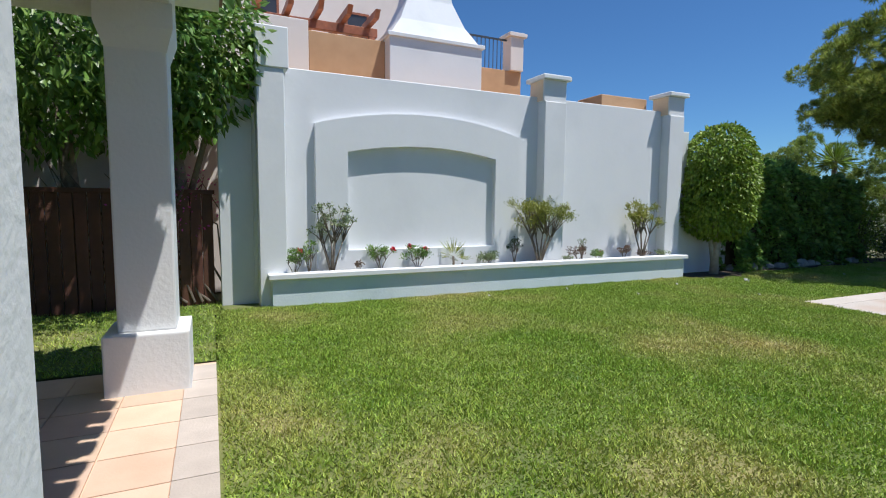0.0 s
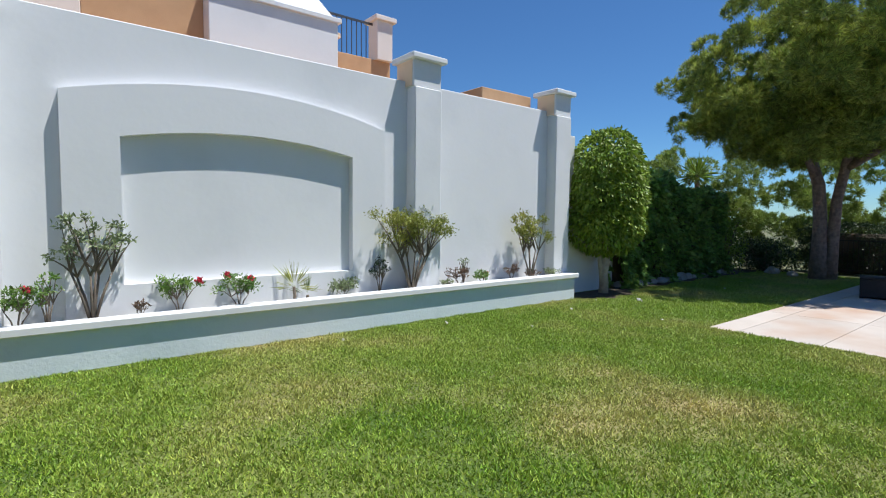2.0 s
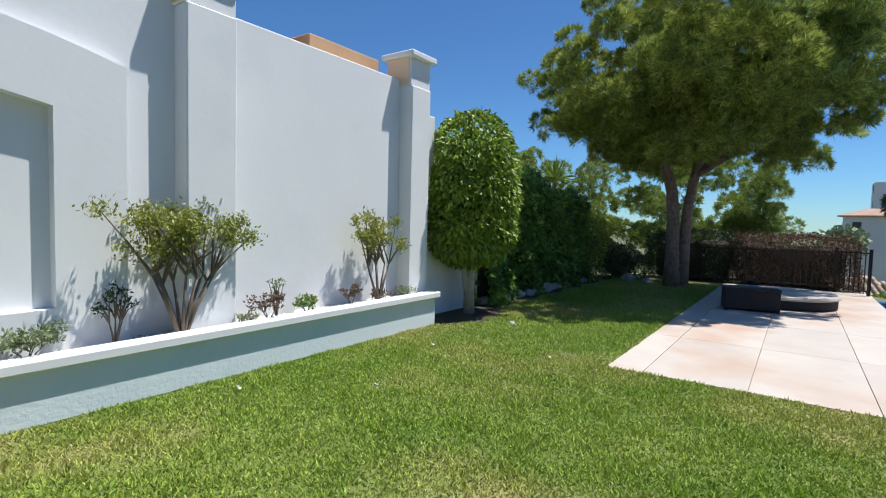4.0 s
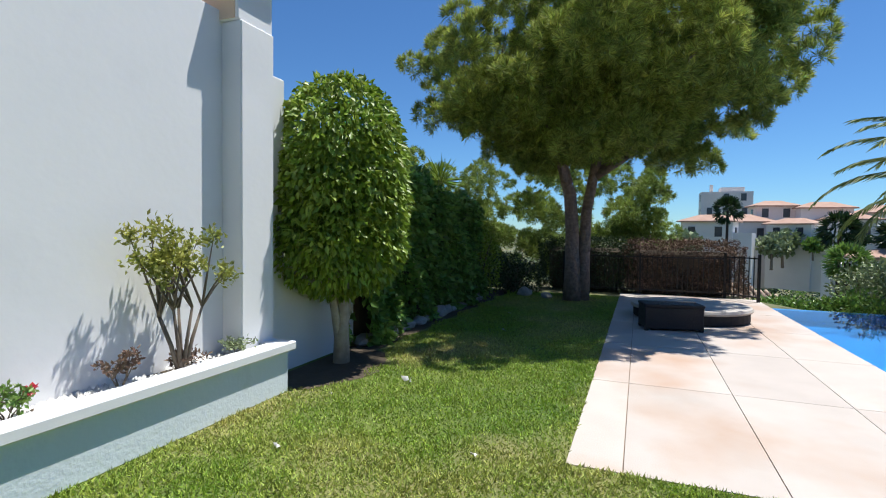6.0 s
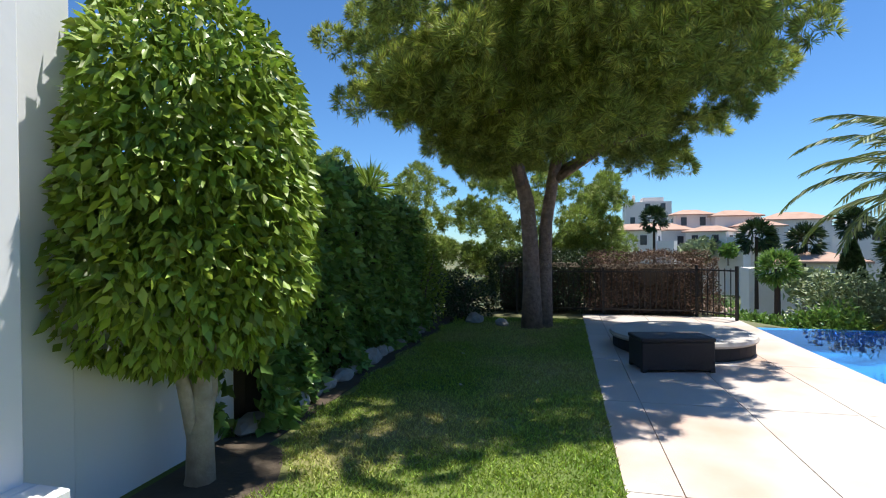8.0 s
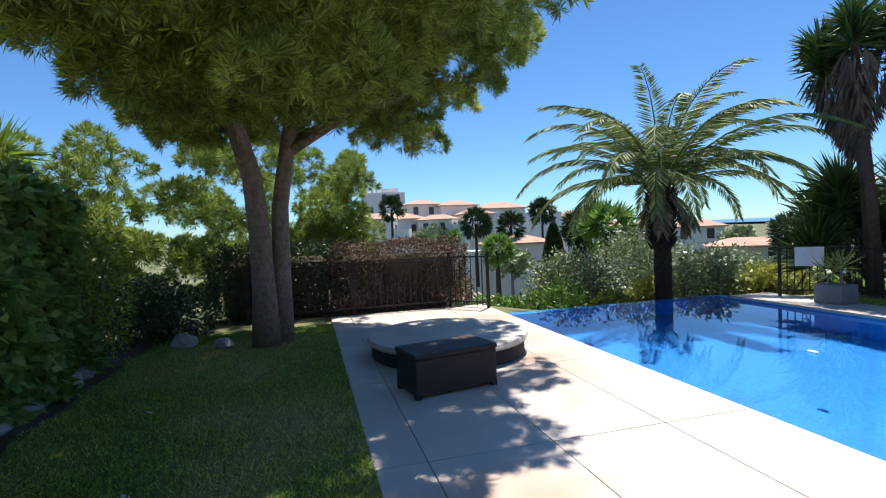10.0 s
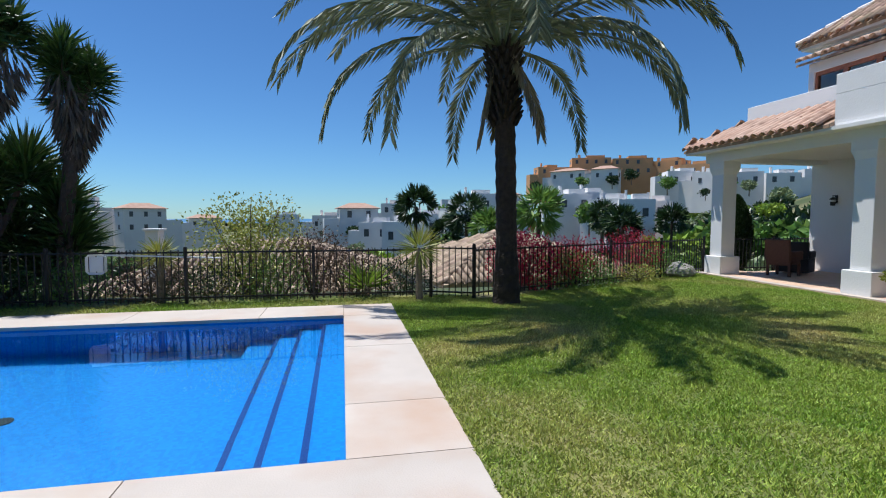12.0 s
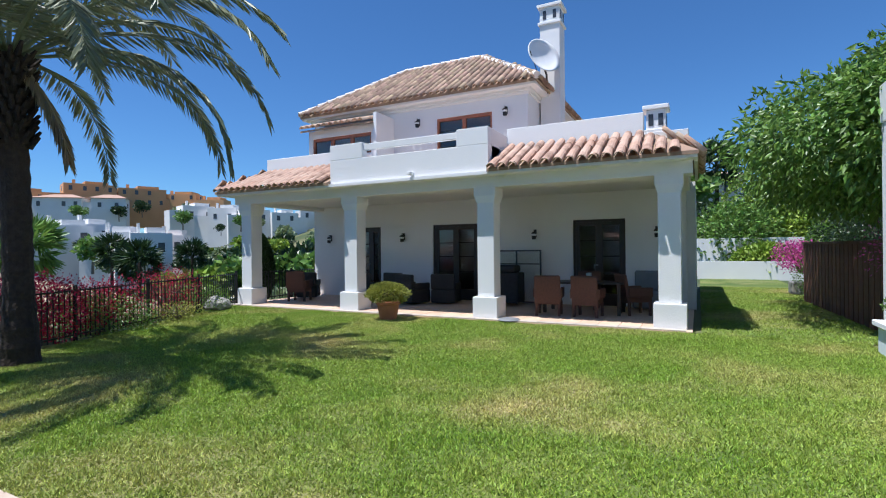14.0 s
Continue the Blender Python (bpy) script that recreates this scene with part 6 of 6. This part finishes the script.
part("parapet", boxes((1.75, 3.25, 9.9, 10.15, 3.6, 4.72), bevel=0.01), "ochre", nb, "ochre parapet")
part("parapet_end", boxes((-4.0, 1.75, 9.9, 10.15, 3.6, 4.9), bevel=0.01), "pale", nb)
part("chimney_base", boxes((3.25, 5.3, 9.6, 11.0, 3.6, 4.75), bevel=0.01), "plaster", nb, "white chimney base")
part("chimney_ledge", boxes((3.2, 5.35, 9.55, 11.05, 4.75, 4.83), bevel=0.01), "plaster", nb)
bm = bmesh.new()
prof = [(0.98, 4.83), (0.72, 5.2), (0.5, 5.7), (0.38, 6.3), (0.34, 7.4)]
rings = [[bm.verts.new((4.27 + sx * w, 10.3 + sy * w * 0.68, z)) for sx, sy in ((-1, -1), (1, -1), (1, 1), (-1, 1))] for w, z in prof]
for a, b in zip(rings, rings[1:]):
    for k in range(4):
        bm.faces.new((a[k], a[(k + 1) % 4], b[(k + 1) % 4], b[k]))
bm.faces.new(rings[-1])
bm.faces.new(rings[0][::-1])
part("chimney_hood", bm, "plaster", nb, "white flared chimney hood")
part("side_parapet", boxes((5.4, 7.6, 11.6, 11.85, 3.6, 5.0), bevel=0.01), "ochre", nb, "ochre balcony parapet")
part("balcony_pier", boxes((7.2, 7.6, 11.5, 11.9, 5.0, 5.85), (7.13, 7.67, 11.43, 11.97, 5.85, 5.95), bevel=0.01), "pale", nb)
part("low_pier", boxes((5.45, 5.85, 10.8, 11.2, 3.6, 4.95), (5.38, 5.92, 10.73, 11.27, 4.95, 5.05), bevel=0.01), "cream", nb)
me = None
for k in range(13):
    if me is None:
        me = part("bar", boxes((-0.008, 0.008, -0.008, 0.008, 0, 0.8)), "iron_blue", nb, at=(5.6 + 0.12 * k, 11.72, 5.0)).data
    else:
        link("bar", me, "iron_blue", nb, at=(5.6 + 0.12 * k, 11.72, 5.0))
part("rail", boxes((5.5, 7.2, 11.7, 11.74, 5.78, 5.82)), "iron_blue", nb)
part("terrace_edge", boxes((7.3, 8.55, 8.15, 8.9, 3.3, 3.76), bevel=0.01), "ochre", nb, "orange-brown terrace edge")
for k, (x, z) in enumerate(((1.7, 7.4), (4.6, 7.3))):
    w = new("window")
    w.parent = nb
    w.location = (x, 16.98, z)
    part("window_sill", boxes((-0.5, 0.5, -0.12, 0.02, -0.78, -0.5), bevel=0.03), "pale", w)
    part("window_frame", boxes((-0.4, -0.33, -0.04, 0.02, -0.5, 0.5), (0.33, 0.4, -0.04, 0.02, -0.5, 0.5), (-0.33, 0.33, -0.04, 0.02, 0.43, 0.5)), "red_wood", w)
    part("pane", boxes((-0.33, 0.33, -0.02, 0.0, -0.5, 0.43)), "far_glass", w)
perg = thing("pergola", "red-brown timber pergola on the neighbour's terrace", "pergola", (0, 0, 0))
part("beam", boxes((-0.6, 3.3, 10.55, 10.67, 4.98, 5.16), bevel=0.01), "red_wood", perg)
part("post", boxes((3.12, 3.24, 10.55, 10.67, 3.6, 4.98)), "red_wood", perg)
me = None
for k in range(7):
    if me is None:
        bm = bmesh.new()
        v = box(bm, -0.05, 0.05, -0.85, 1.6, 0, 0.14)
        for q in v:
            if q.co.y < 0 and q.co.z < 0.05:
                q.co.y += 0.12
        me = part("rafter", bm, "red_wood", perg, at=(3.1, 10.7, 5.16)).data
    else:
        link("rafter", me, "red_wood", perg, at=(3.1 - 0.55 * k, 10.7, 5.16))
bm = bmesh.new()
lathe(bm, [(0.1, 0), (0.14, 0.1), (0.08, 0.16)], 10)
part("terrace_pot", bm, "terracotta", None, "small terracotta pot on the pier", category="pot").location = (5.65, 11.0, 5.05)


# ---- neighbouring roofs below the fence ----
def low_house(name, label, cx, cy, w, d, z0, ze, zr, turn, wallm="far_white", tiles=True, over=0.4):
    """A one-storey villa with a hipped tiled roof."""
    t = thing(name, label, "house", (cx, cy, 0), turn)
    part("wall", boxes((-w / 2, w / 2, -d / 2, d / 2, z0, ze)), wallm, t)
    a, b = w / 2 + over, d / 2 + over
    r = max(0.3, a - b)
    bm = bmesh.new()
    slab(bm, [(-a, -b, ze), (a, -b, ze), (r, 0, zr), (-r, 0, zr)], 0.1)
    slab(bm, [(a, b, ze), (-a, b, ze), (-r, 0, zr), (r, 0, zr)], 0.1)
    slab(bm, [(a, -b, ze), (a, b, ze), (r, 0, zr)], 0.1)
    slab(bm, [(-a, b, ze), (-a, -b, ze), (-r, 0, zr)], 0.1)
    part("roof", bm, "rtile_pale" if tiles else "far_roof", t)
    if tiles:
        rg = random.Random(int(cx * 10))
        ln = math.hypot(b, zr - ze)
        la = math.hypot(a - r, zr - ze)
        tiled_slope(t, lambda u, v: (a - r) * (1 - v / ln) < u < 2 * a - (a - r) * (1 - v / ln), (-a, 0, zr), (1, 0, 0), (0, b, ze - zr), 2 * a, ln + 0.05, "rtile_pale", False, rg, 0.25, 0.4)
        tiled_slope(t, lambda u, v: b * (1 - v / la) < u < 2 * b - b * (1 - v / la), (r, -b, zr), (0, 1, 0), (a - r, 0, ze - zr), 2 * b, la + 0.05, "rtile_pale", False, rg, 0.25, 0.4)
        tiled_slope(t, lambda u, v: b * (1 - v / la) < u < 2 * b - b * (1 - v / la), (-r, -b, zr), (0, 1, 0), (-(a - r), 0, ze - zr), 2 * b, la + 0.05, "rtile_pale", False, rg, 0.25, 0.4)
    return t


h = low_house("low_villa", "beige villa with weathered tiled hip roof below the garden", 3.6, -12.6, 6.6, 6, -7, -0.35, 0.95, 10, "pale")
h = low_house("low_villa", "white villa with tiled roof and chimney behind the fence", 12.0, -16.5, 10, 8, -8, -0.95, 0.6, -6)
part("chimney", boxes((3.0, 3.42, 3.0, 3.42, -1.2, 1.05), (2.93, 3.49, 2.93, 3.49, 1.05, 1.13), bevel=0.01), "far_white", h)
h = low_house("low_villa", "low villa with pale tiled roof beyond the pool", 33, 0.5, 9, 8, -9, -2.3, -0.6, 12, "pale")
ch = thing("domed_chimney", "white domed chimney stack of the villa below", "chimney", (29.0, -8.3, -6))
bm = bmesh.new()
lathe(bm, [(0.75, 0), (0.75, 3.6), (0.8, 3.65), (0.72, 4.1), (0.45, 4.6), (0.1, 4.85)], 20)
part("stack", bm, "far_white", ch, smooth=True)

# ---- the built hills ----
EYE0 = Vector((9.6, 5.0, 1.5))


def at_bearing(az, r):
    return EYE0.x + r * math.cos(radians(az)), EYE0.y + r * math.sin(radians(az))


def block_house(az, r, el0, el1, wide, kind, rnd, roof):
    """A villa or block of flats on a hillside: stepped white volumes, windows with reveals, a tiled or flat roof."""
    x, y = at_bearing(az, r)
    z0, z1 = EYE0.z + r * math.tan(radians(el0)), EYE0.z + r * math.tan(radians(el1))
    turn = az + 90 + rnd.choice((-24, -12, 8, 20))
    wallm = {"white": "far_white", "orange": "far_orange", "pale": "pale"}[kind]
    label = {"white": "distant white hillside villa", "orange": "distant orange apartment block", "pale": "distant pale pink hillside villa"}[kind]
    label += " with hipped tiled roof" if roof else " with flat roof terraces"
    t = thing("apartment_block" if kind == "orange" else "hillside_villa", label, "house", (x, y, z0), turn)
    h = z1 - z0
    wide *= 0.8
    d = wide * 0.6
    w = wide / 2
    roof_h = min(h * 0.25, wide * 0.14) if roof else 0
    hw = h - roof_h
    part("wall", boxes((-w, w, -d / 2, d / 2, -7.0, hw)), wallm, t)
    wing = rnd.uniform(0.3, 0.5) * wide
    sgn = rnd.choice((-1, 1))
    part("wing", boxes((min(sgn * w, sgn * (w + wing)), max(sgn * w, sgn * (w + wing)), -d / 2 + 0.6, d / 2 - 0.5, -7.0, hw * rnd.uniform(0.5, 0.72))), wallm, t)
    if not roof:
        part("parapet", boxes((-w * 0.7, w * 0.2, -d / 2 + 0.1, d / 2 - 1, hw, hw + 1.0), (w * 0.5, w * 0.62, -0.4, 0.4, hw, hw + 1.7)), wallm, t)
    else:
        a, b = w + 0.5, d / 2 + 0.5
        q = max(0.3, a - b)
        bm = bmesh.new()
        slab(bm, [(-a, -b, hw), (a, -b, hw), (q, 0, h), (-q, 0, h)], 0.2)
        slab(bm, [(a, b, hw), (-a, b, hw), (-q, 0, h), (q, 0, h)], 0.2)
        slab(bm, [(a, -b, hw), (a, b, hw), (q, 0, h)], 0.2)
        slab(bm, [(-a, b, hw), (-a, -b, hw), (-q, 0, h)], 0.2)
        part("roof", bm, "far_roof", t)
    floors = max(1, int(hw / 2.9))
    cols = max(2, int(wide / 3.2))
    me = fm = None
    for fl in range(floors):
        for c in range(cols):
            if rnd.random() < 0.2:
                continue
            px = -w + wide * (c + 0.5) / cols + rnd.uniform(-0.2, 0.2)
            for face in (-1, 1):
                loc = (px, face * (d / 2 + 0.03), (fl + 0.35) * hw / floors)
                if me is None:
                    me = part("window", boxes((-0.5, 0.5, -0.04, 0.04, 0, 1.5)), "far_glass", t, at=loc).data
                else:
                    link("window", me, "far_glass", t, at=loc)
        if rnd.random() < 0.7:
            k = -w + wide * rnd.random() * 0.6
            part("balcony", boxes((k, k + wide * 0.35, -d / 2 - 1.1, -d / 2, fl * hw / floors - 0.2, fl * hw / floors + 0.8)), wallm, t)
    for fl in range(floors):
        for fx in (-w - 0.03, w + 0.03):
            if fm is None:
                fm = part("side_window", boxes((-0.04, 0.04, -0.5, 0.5, 0, 1.4)), "far_glass", t, at=(fx, 0, (fl + 0.35) * hw / floors)).data
            else:
                link("side_window", fm, "far_glass", t, at=(fx, 0, (fl + 0.35) * hw / floors))


rnd = random.Random(77)
HOUSES = [
    (351.5, 120, 1.6, 4.4, 12, "pale", 0), (350.0, 95, -1.0, 2.2, 11, "white", 1), (347.2, 100, -0.6, 3.5, 8, "pale", 1), (345.3, 92, -0.8, 1.8, 8, "white", 1), (343.3, 100, -0.4, 3.3, 9, "white", 1), (341.2, 96, -0.8, 2.2, 8, "pale", 1),
    (338.4, 105, 0.0, 2.9, 12, "white", 1), (336.6, 60, -4.2, -0.9, 9, "pale", 1), (352.6, 84, -1.0, 2.2, 9, "white", 1), (333.8, 110, -0.6, 1.5, 10, "white", 0), (330.0, 120, -1.2, 1.6, 11, "white", 1), (326.5, 95, -2.0, 0.3, 10, "white", 1),
    (322.0, 90, -2.2, 0.2, 10, "white", 1), (318.0, 85, -2.6, 0.0, 9, "white", 1), (313.3, 55, -4.8, -1.9, 8, "white", 1), (309.0, 120, -1.8, -0.2, 12, "white", 1), (305.0, 140, -1.2, 0.6, 12, "pale", 0), (294.6, 190, -0.6, 1.9, 13, "pale", 0), (289.6, 180, -1.6, 1.4, 15, "pale", 1),
    (284.0, 210, -1.2, 0.3, 14, "white", 1), (276.0, 220, -1.4, 0.3, 13, "white", 0), (271.3, 170, -1.6, 0.2, 12, "pale", 0), (268.2, 120, -2.2, 1.6, 11, "white", 1), (266.0, 105, -3.0, 0.0, 10, "white", 0), (264.3, 150, -1.5, 2.2, 9, "pale", 0), (262.6, 95, -3.6, 0.2, 12, "white", 0),
    (260.2, 110, -2.6, 0.9, 11, "white", 0), (258.2, 90, -2.6, 1.0, 10, "white", 0), (256.5, 80, -3.4, 1.6, 9, "white", 0), (254.8, 130, 0.4, 3.1, 14, "white", 0), (253.3, 85, -2.2, 0.8, 10, "white", 0), (251.3, 140, 1.2, 3.3, 10, "pale", 1),
    (246.9, 205, 3.4, 5.9, 14, "orange", 0), (244.3, 200, 3.8, 5.7, 20, "white", 1), (242.4, 212, 4.4, 6.7, 22, "orange", 0), (240.7, 195, 3.8, 5.9, 14, "white", 1), (238.2, 214, 4.3, 6.5, 22, "orange", 0), (234.6, 214, 4.1, 6.1, 20, "orange", 0), (231.8, 205, 4.0, 5.6, 16, "orange", 0),
    (233.4, 175, 3.0, 5.0, 14, "white", 0), (230.6, 170, 2.8, 4.9, 13, "white", 0), (227.8, 165, 2.8, 4.7, 13, "white", 0), (224.9, 165, 2.8, 4.4, 12, "white", 0), (222.0, 175, 3.2, 4.6, 12, "white", 0),
    (244.4, 105, 0.3, 3.0, 11, "white", 0), (242.4, 110, 0.6, 3.1, 9, "white", 0), (240.2, 100, -0.5, 2.5, 9, "white", 0), (237.6, 98, -0.9, 2.5, 9, "white", 0), (235.6, 105, -0.6, 2.2, 8, "pale", 0), (179.4, 48, 4.6, 8.4, 8, "white", 1),
]
for az, r, e0, e1, w, kind, roof in HOUSES:
    block_house(az, r, e0, e0 + (e1 - e0) * (0.82 if az < 268 else 1), w * (0.85 if az < 268 else 1), kind, rnd, roof)

# trees among the houses
def far_tree(at, r, h, material, seed, label, n=420):
    t = thing("tree", label, "tree", at)
    g = np.random.default_rng(seed)
    P, D = [], []
    for k in range(6):
        c = (g.uniform(-0.45, 0.45) * r, g.uniform(-0.45, 0.45) * r, h * g.uniform(0.5, 0.8))
        p, d = shell(g, n // 6, c, (r * 0.6, r * 0.6, h * 0.27), lo=0.6, lump=0.2)
        P.append(p), D.append(unit(d))
    P, D = np.concatenate(P), np.concatenate(D)
    leaves("crown", P, D * 0.5 + g.normal(size=P.shape) * 0.7, r * 0.34, r * 0.24, material, t, "", g)
    bm = bmesh.new()
    tube(bm, [(0, 0, -1), (0.02 * h, 0, h * 0.3), (0, 0, h * 0.7)], [0.05 * h, 0.035 * h, 0.015 * h], 6)
    part("trunk", bm, "bark", t)
    return t


TINT = {"leaf": "distant green tree among the houses", "leaf_dark": "distant dark green tree on the slope", "leaf_hi": "distant bright green tree on the slope", "leaf_grey": "distant olive-green tree on the slope"}
protos = {m: [far_tree((0, 0, -500), 2.6, 4.6, m, 300 + 7 * i + k, TINT[m]) for k in range(3)] for i, m in enumerate(TINT)}
used = set()
for k in range(225):
    az = rnd.uniform(216, 358) if k < 110 else rnd.uniform(219, 233) if k < 140 else rnd.uniform(262, 308) if k < 190 else rnd.uniform(219, 262)
    r = rnd.choice((rnd.uniform(30, 75), rnd.uniform(55, 130), rnd.uniform(100, 240)))
    x, y = at_bearing(az, r)
    if abs(x - 2) < 8 and abs(y + 12.6) < 7 or abs(x - 12.5) < 9 and abs(y + 15.5) < 8 or abs(x - 33) < 8 and abs(y - .5) < 8:
        continue
    m = rnd.choice(("leaf", "leaf", "leaf_dark", "leaf_dark", "leaf_hi", "leaf_grey"))
    src = rnd.choice(protos[m])
    s = rnd.uniform(0.6, 1.15) * (0.8 if r < 60 else 1.2)
    z = th(x, y) - 0.3
    cap = EYE0.z + r * math.tan(radians(0.2 + 5.0 * math.exp(-((az - 236) / 14) ** 2) + 2.6 * math.exp(-((az - 346) / 10) ** 2)))
    if z + 4.6 * s > cap + 1.5:
        s = max(0.35, (cap + 1.0 - z) / 4.6)
        if s > 1.4 or s < 0.3:
            continue
    if src not in used:
        used.add(src)
        src.matrix_basis = pose(x, y, z, 0, 0, rnd.uniform(0, 360)) @ Matrix.Scale(s, 4)
    else:
        c = copy_thing(src, Matrix.Identity(4))
        c.matrix_basis = pose(x, y, z, 0, 0, rnd.uniform(0, 360)) @ Matrix.Scale(s, 4)

for i, (az, r, e0, e1, w, kind, roof) in enumerate(HOUSES):
    for j in range(1):
        a2, r2 = az + rnd.uniform(-1, 1) * (w * 0.75 / r * 57), r - rnd.uniform(6, 12)
        x, y = at_bearing(a2, r2)
        src = rnd.choice(protos[rnd.choice(("leaf", "leaf_dark", "leaf_grey"))])
        s = rnd.uniform(0.55, 1.0)
        c = copy_thing(src, Matrix.Identity(4))
        c.matrix_basis = pose(x, y, EYE0.z + r * math.tan(radians(e0)) - rnd.uniform(1.5, 3.0), 0, 0, rnd.uniform(0, 360)) @ Matrix.Scale(s, 4)
for lst in protos.values():
    for src in lst:
        if src not in used:
            src.location = (60, -40, th(60, -40))


def woodland(name, material, n, seed, label):
    """Bushes and small trees beyond counting that cover the far slopes."""
    g = np.random.default_rng(seed)
    az, r = g.uniform(214, 358, n), 38 + 200 * g.random(n) ** 0.8
    x, y = EYE0.x + r * np.cos(np.radians(az)), EYE0.y + r * np.sin(np.radians(az))
    s = g.uniform(1.0, 2.4, n) * (0.7 + r / 200)
    z = terrain_height(x, y) + 0.25 * s
    cap = EYE0.z + r * np.tan(np.radians(-0.1 + 4.2 * np.exp(-((az - 238) / 13) ** 2) + 2.2 * np.exp(-((az - 346) / 10) ** 2)))
    keep = (z + s < cap) & ~((abs(x - 33) < 8) & (abs(y - 0.5) < 8))
    C, S = np.stack([x, y, z], 1)[keep], s[keep]
    m = 60
    d = unit(g.normal(size=(len(C) * m, 3)))
    d[:, 2] = abs(d[:, 2])
    R = np.repeat(S, m)[:, None]
    P = np.repeat(C, m, axis=0) + d * R * np.array([1, 1, 0.85]) * (0.75 + 0.3 * g.random((len(d), 1)))
    leaves(name, P, d * 0.5 + g.normal(size=P.shape) * 0.7, np.repeat(S, m) * 0.33, 0.42, material, None, label, g, kind="stuff")


woodland("woodland", "leaf_dark", 1300, 501, "dark green scrub and small trees over the far slopes")
woodland("woodland", "leaf", 900, 502, "green scrub and small trees over the far slopes")
woodland("woodland", "leaf_grey", 420, 503, "olive-green scrub over the far slopes")


def small_palm(at, h, seed, label, n=46, fr=2.0, material="leaf_dark"):
    """A fan palm far off: a thin trunk and a ball of radiating fans."""
    t = thing("fan_palm", label, "palm tree", at)
    g = np.random.default_rng(seed)
    bm = bmesh.new()
    tube(bm, [(0, 0, -1), (0.05, 0, h * 0.5), (0, 0, h)], [0.2, 0.15, 0.14], 7)
    part("trunk", bm, "bark_palm", t)
    P, D = [], []
    for k in range(n):
        a, e = g.uniform(0, 6.283), radians(g.uniform(-55, 80))
        d = np.array([math.cos(a) * math.cos(e), math.sin(a) * math.cos(e), math.sin(e)])
        tip = np.array([0, 0, h]) + d * fr * 0.5
        for j in range(14):
            P.append(tip), D.append(d + g.normal(size=3) * 0.5 + np.array([0, 0, -0.35]))
    leaves("crown", np.array(P), np.array(D), fr * 0.55, 0.09 * fr, material, t, "", g)
    return t


for k, (az, r, el, h, fr) in enumerate(((261.4, 42, 1.2, 6.5, 2.0), (255.6, 38, 0.3, 5.0, 1.9), (252.8, 34, -1.4, 4.0, 1.7), (240.9, 60, 0.2, 5.5, 2.0), (238.8, 44, -0.8, 5.5, 1.9), (338.6, 30, -2.6, 3.2, 1.2), (341.0, 55, 0.6, 6.0, 2.0), (337.0, 60, 0.2, 6.0, 2.0), (350.6, 60, 2.6, 7, 1.8),
                                    (333.5, 70, 1.6, 7, 2.2), (329.0, 40, -0.6, 5, 2.0), (326.5, 32, -1.0, 5, 2.2), (309.5, 50, -1.8, 5, 2.2), (234.0, 62, -0.2, 5, 2.0), (258.0, 46, -2.0, 4, 1.8), (247.5, 30, 0.6, 4.5, 1.7), (178.2, 42, 8.5, 6, 2.0))):
    x, y = at_bearing(az, r)
    small_palm((x, y, EYE0.z + r * math.tan(radians(el)) - h), h, 400 + k, "fan palm on the slope below the garden", fr=fr, material="leaf" if r < 35 else "leaf_dark")
part("road", boxes((-1, 1, -14, 14, -0.05, 0.05)), "asphalt", None, "grey road on the far slope", "structure").matrix_world = pose(62, -38, th(62, -38) + 0.5, 0, 0, 60)

# ---- paving slabs, laid last ----
floor = tagged(new("pavement"), "pale stone slab paving round the pool", kind="structure")
part("bed", boxes((PAVE_W, POOL[0] - 0.2, -3.95, PAVE_N, -0.05, -0.012), (POOL[0] - 0.2, PAVE_E, POOL[3] + 0.2, PAVE_N, -0.05, -0.012), (POOL[0] - 0.2, 17.5, -3.95, POOL[2] - 0.2, -0.05, -0.012),
                  (POOL[0] - 0.2, POOL[0] - 0.02, POOL[2] - 0.2, POOL[3] + 0.2, -0.044, -0.012), (POOL[0] - 0.2, POOL[1] + 0.1, POOL[3] + 0.02, POOL[3] + 0.2, -0.044, -0.012),
                  (POOL[0] - 0.02, 17.5, POOL[2] - 0.2, POOL[2] - 0.02, -0.044, -0.012)), "joint", floor)


def paving(x0, x1, y0, y1, xs, ys):
    xs = [x0] + [x for x in xs if x0 < x < x1] + [x1]
    ys = [y0] + [y for y in ys if y0 < y < y1] + [y1]
    g = 0.004
    for a, b in zip(xs, xs[1:]):
        for c, d in zip(ys, ys[1:]):
            bm = bmesh.new()
            box(bm, a - (a + b) / 2 + g, b - (a + b) / 2 - g, c - (c + d) / 2 + g, d - (c + d) / 2 - g, -0.042, 0.004)
            part("paving_slab", bm, "paving", floor, at=((a + b) / 2, (c + d) / 2, 0))


XS = (10.58, 12.5, 14.4, 16.3)
paving(PAVE_W, POOL[0], -3.95, POOL[3], (), (-3.0, -1.1, 0.74))
paving(PAVE_W, PAVE_E, POOL[3], PAVE_N, XS, (2.5, 3.45, 4.38))
paving(POOL[0], 17.4, -3.95, POOL[2], XS, ())
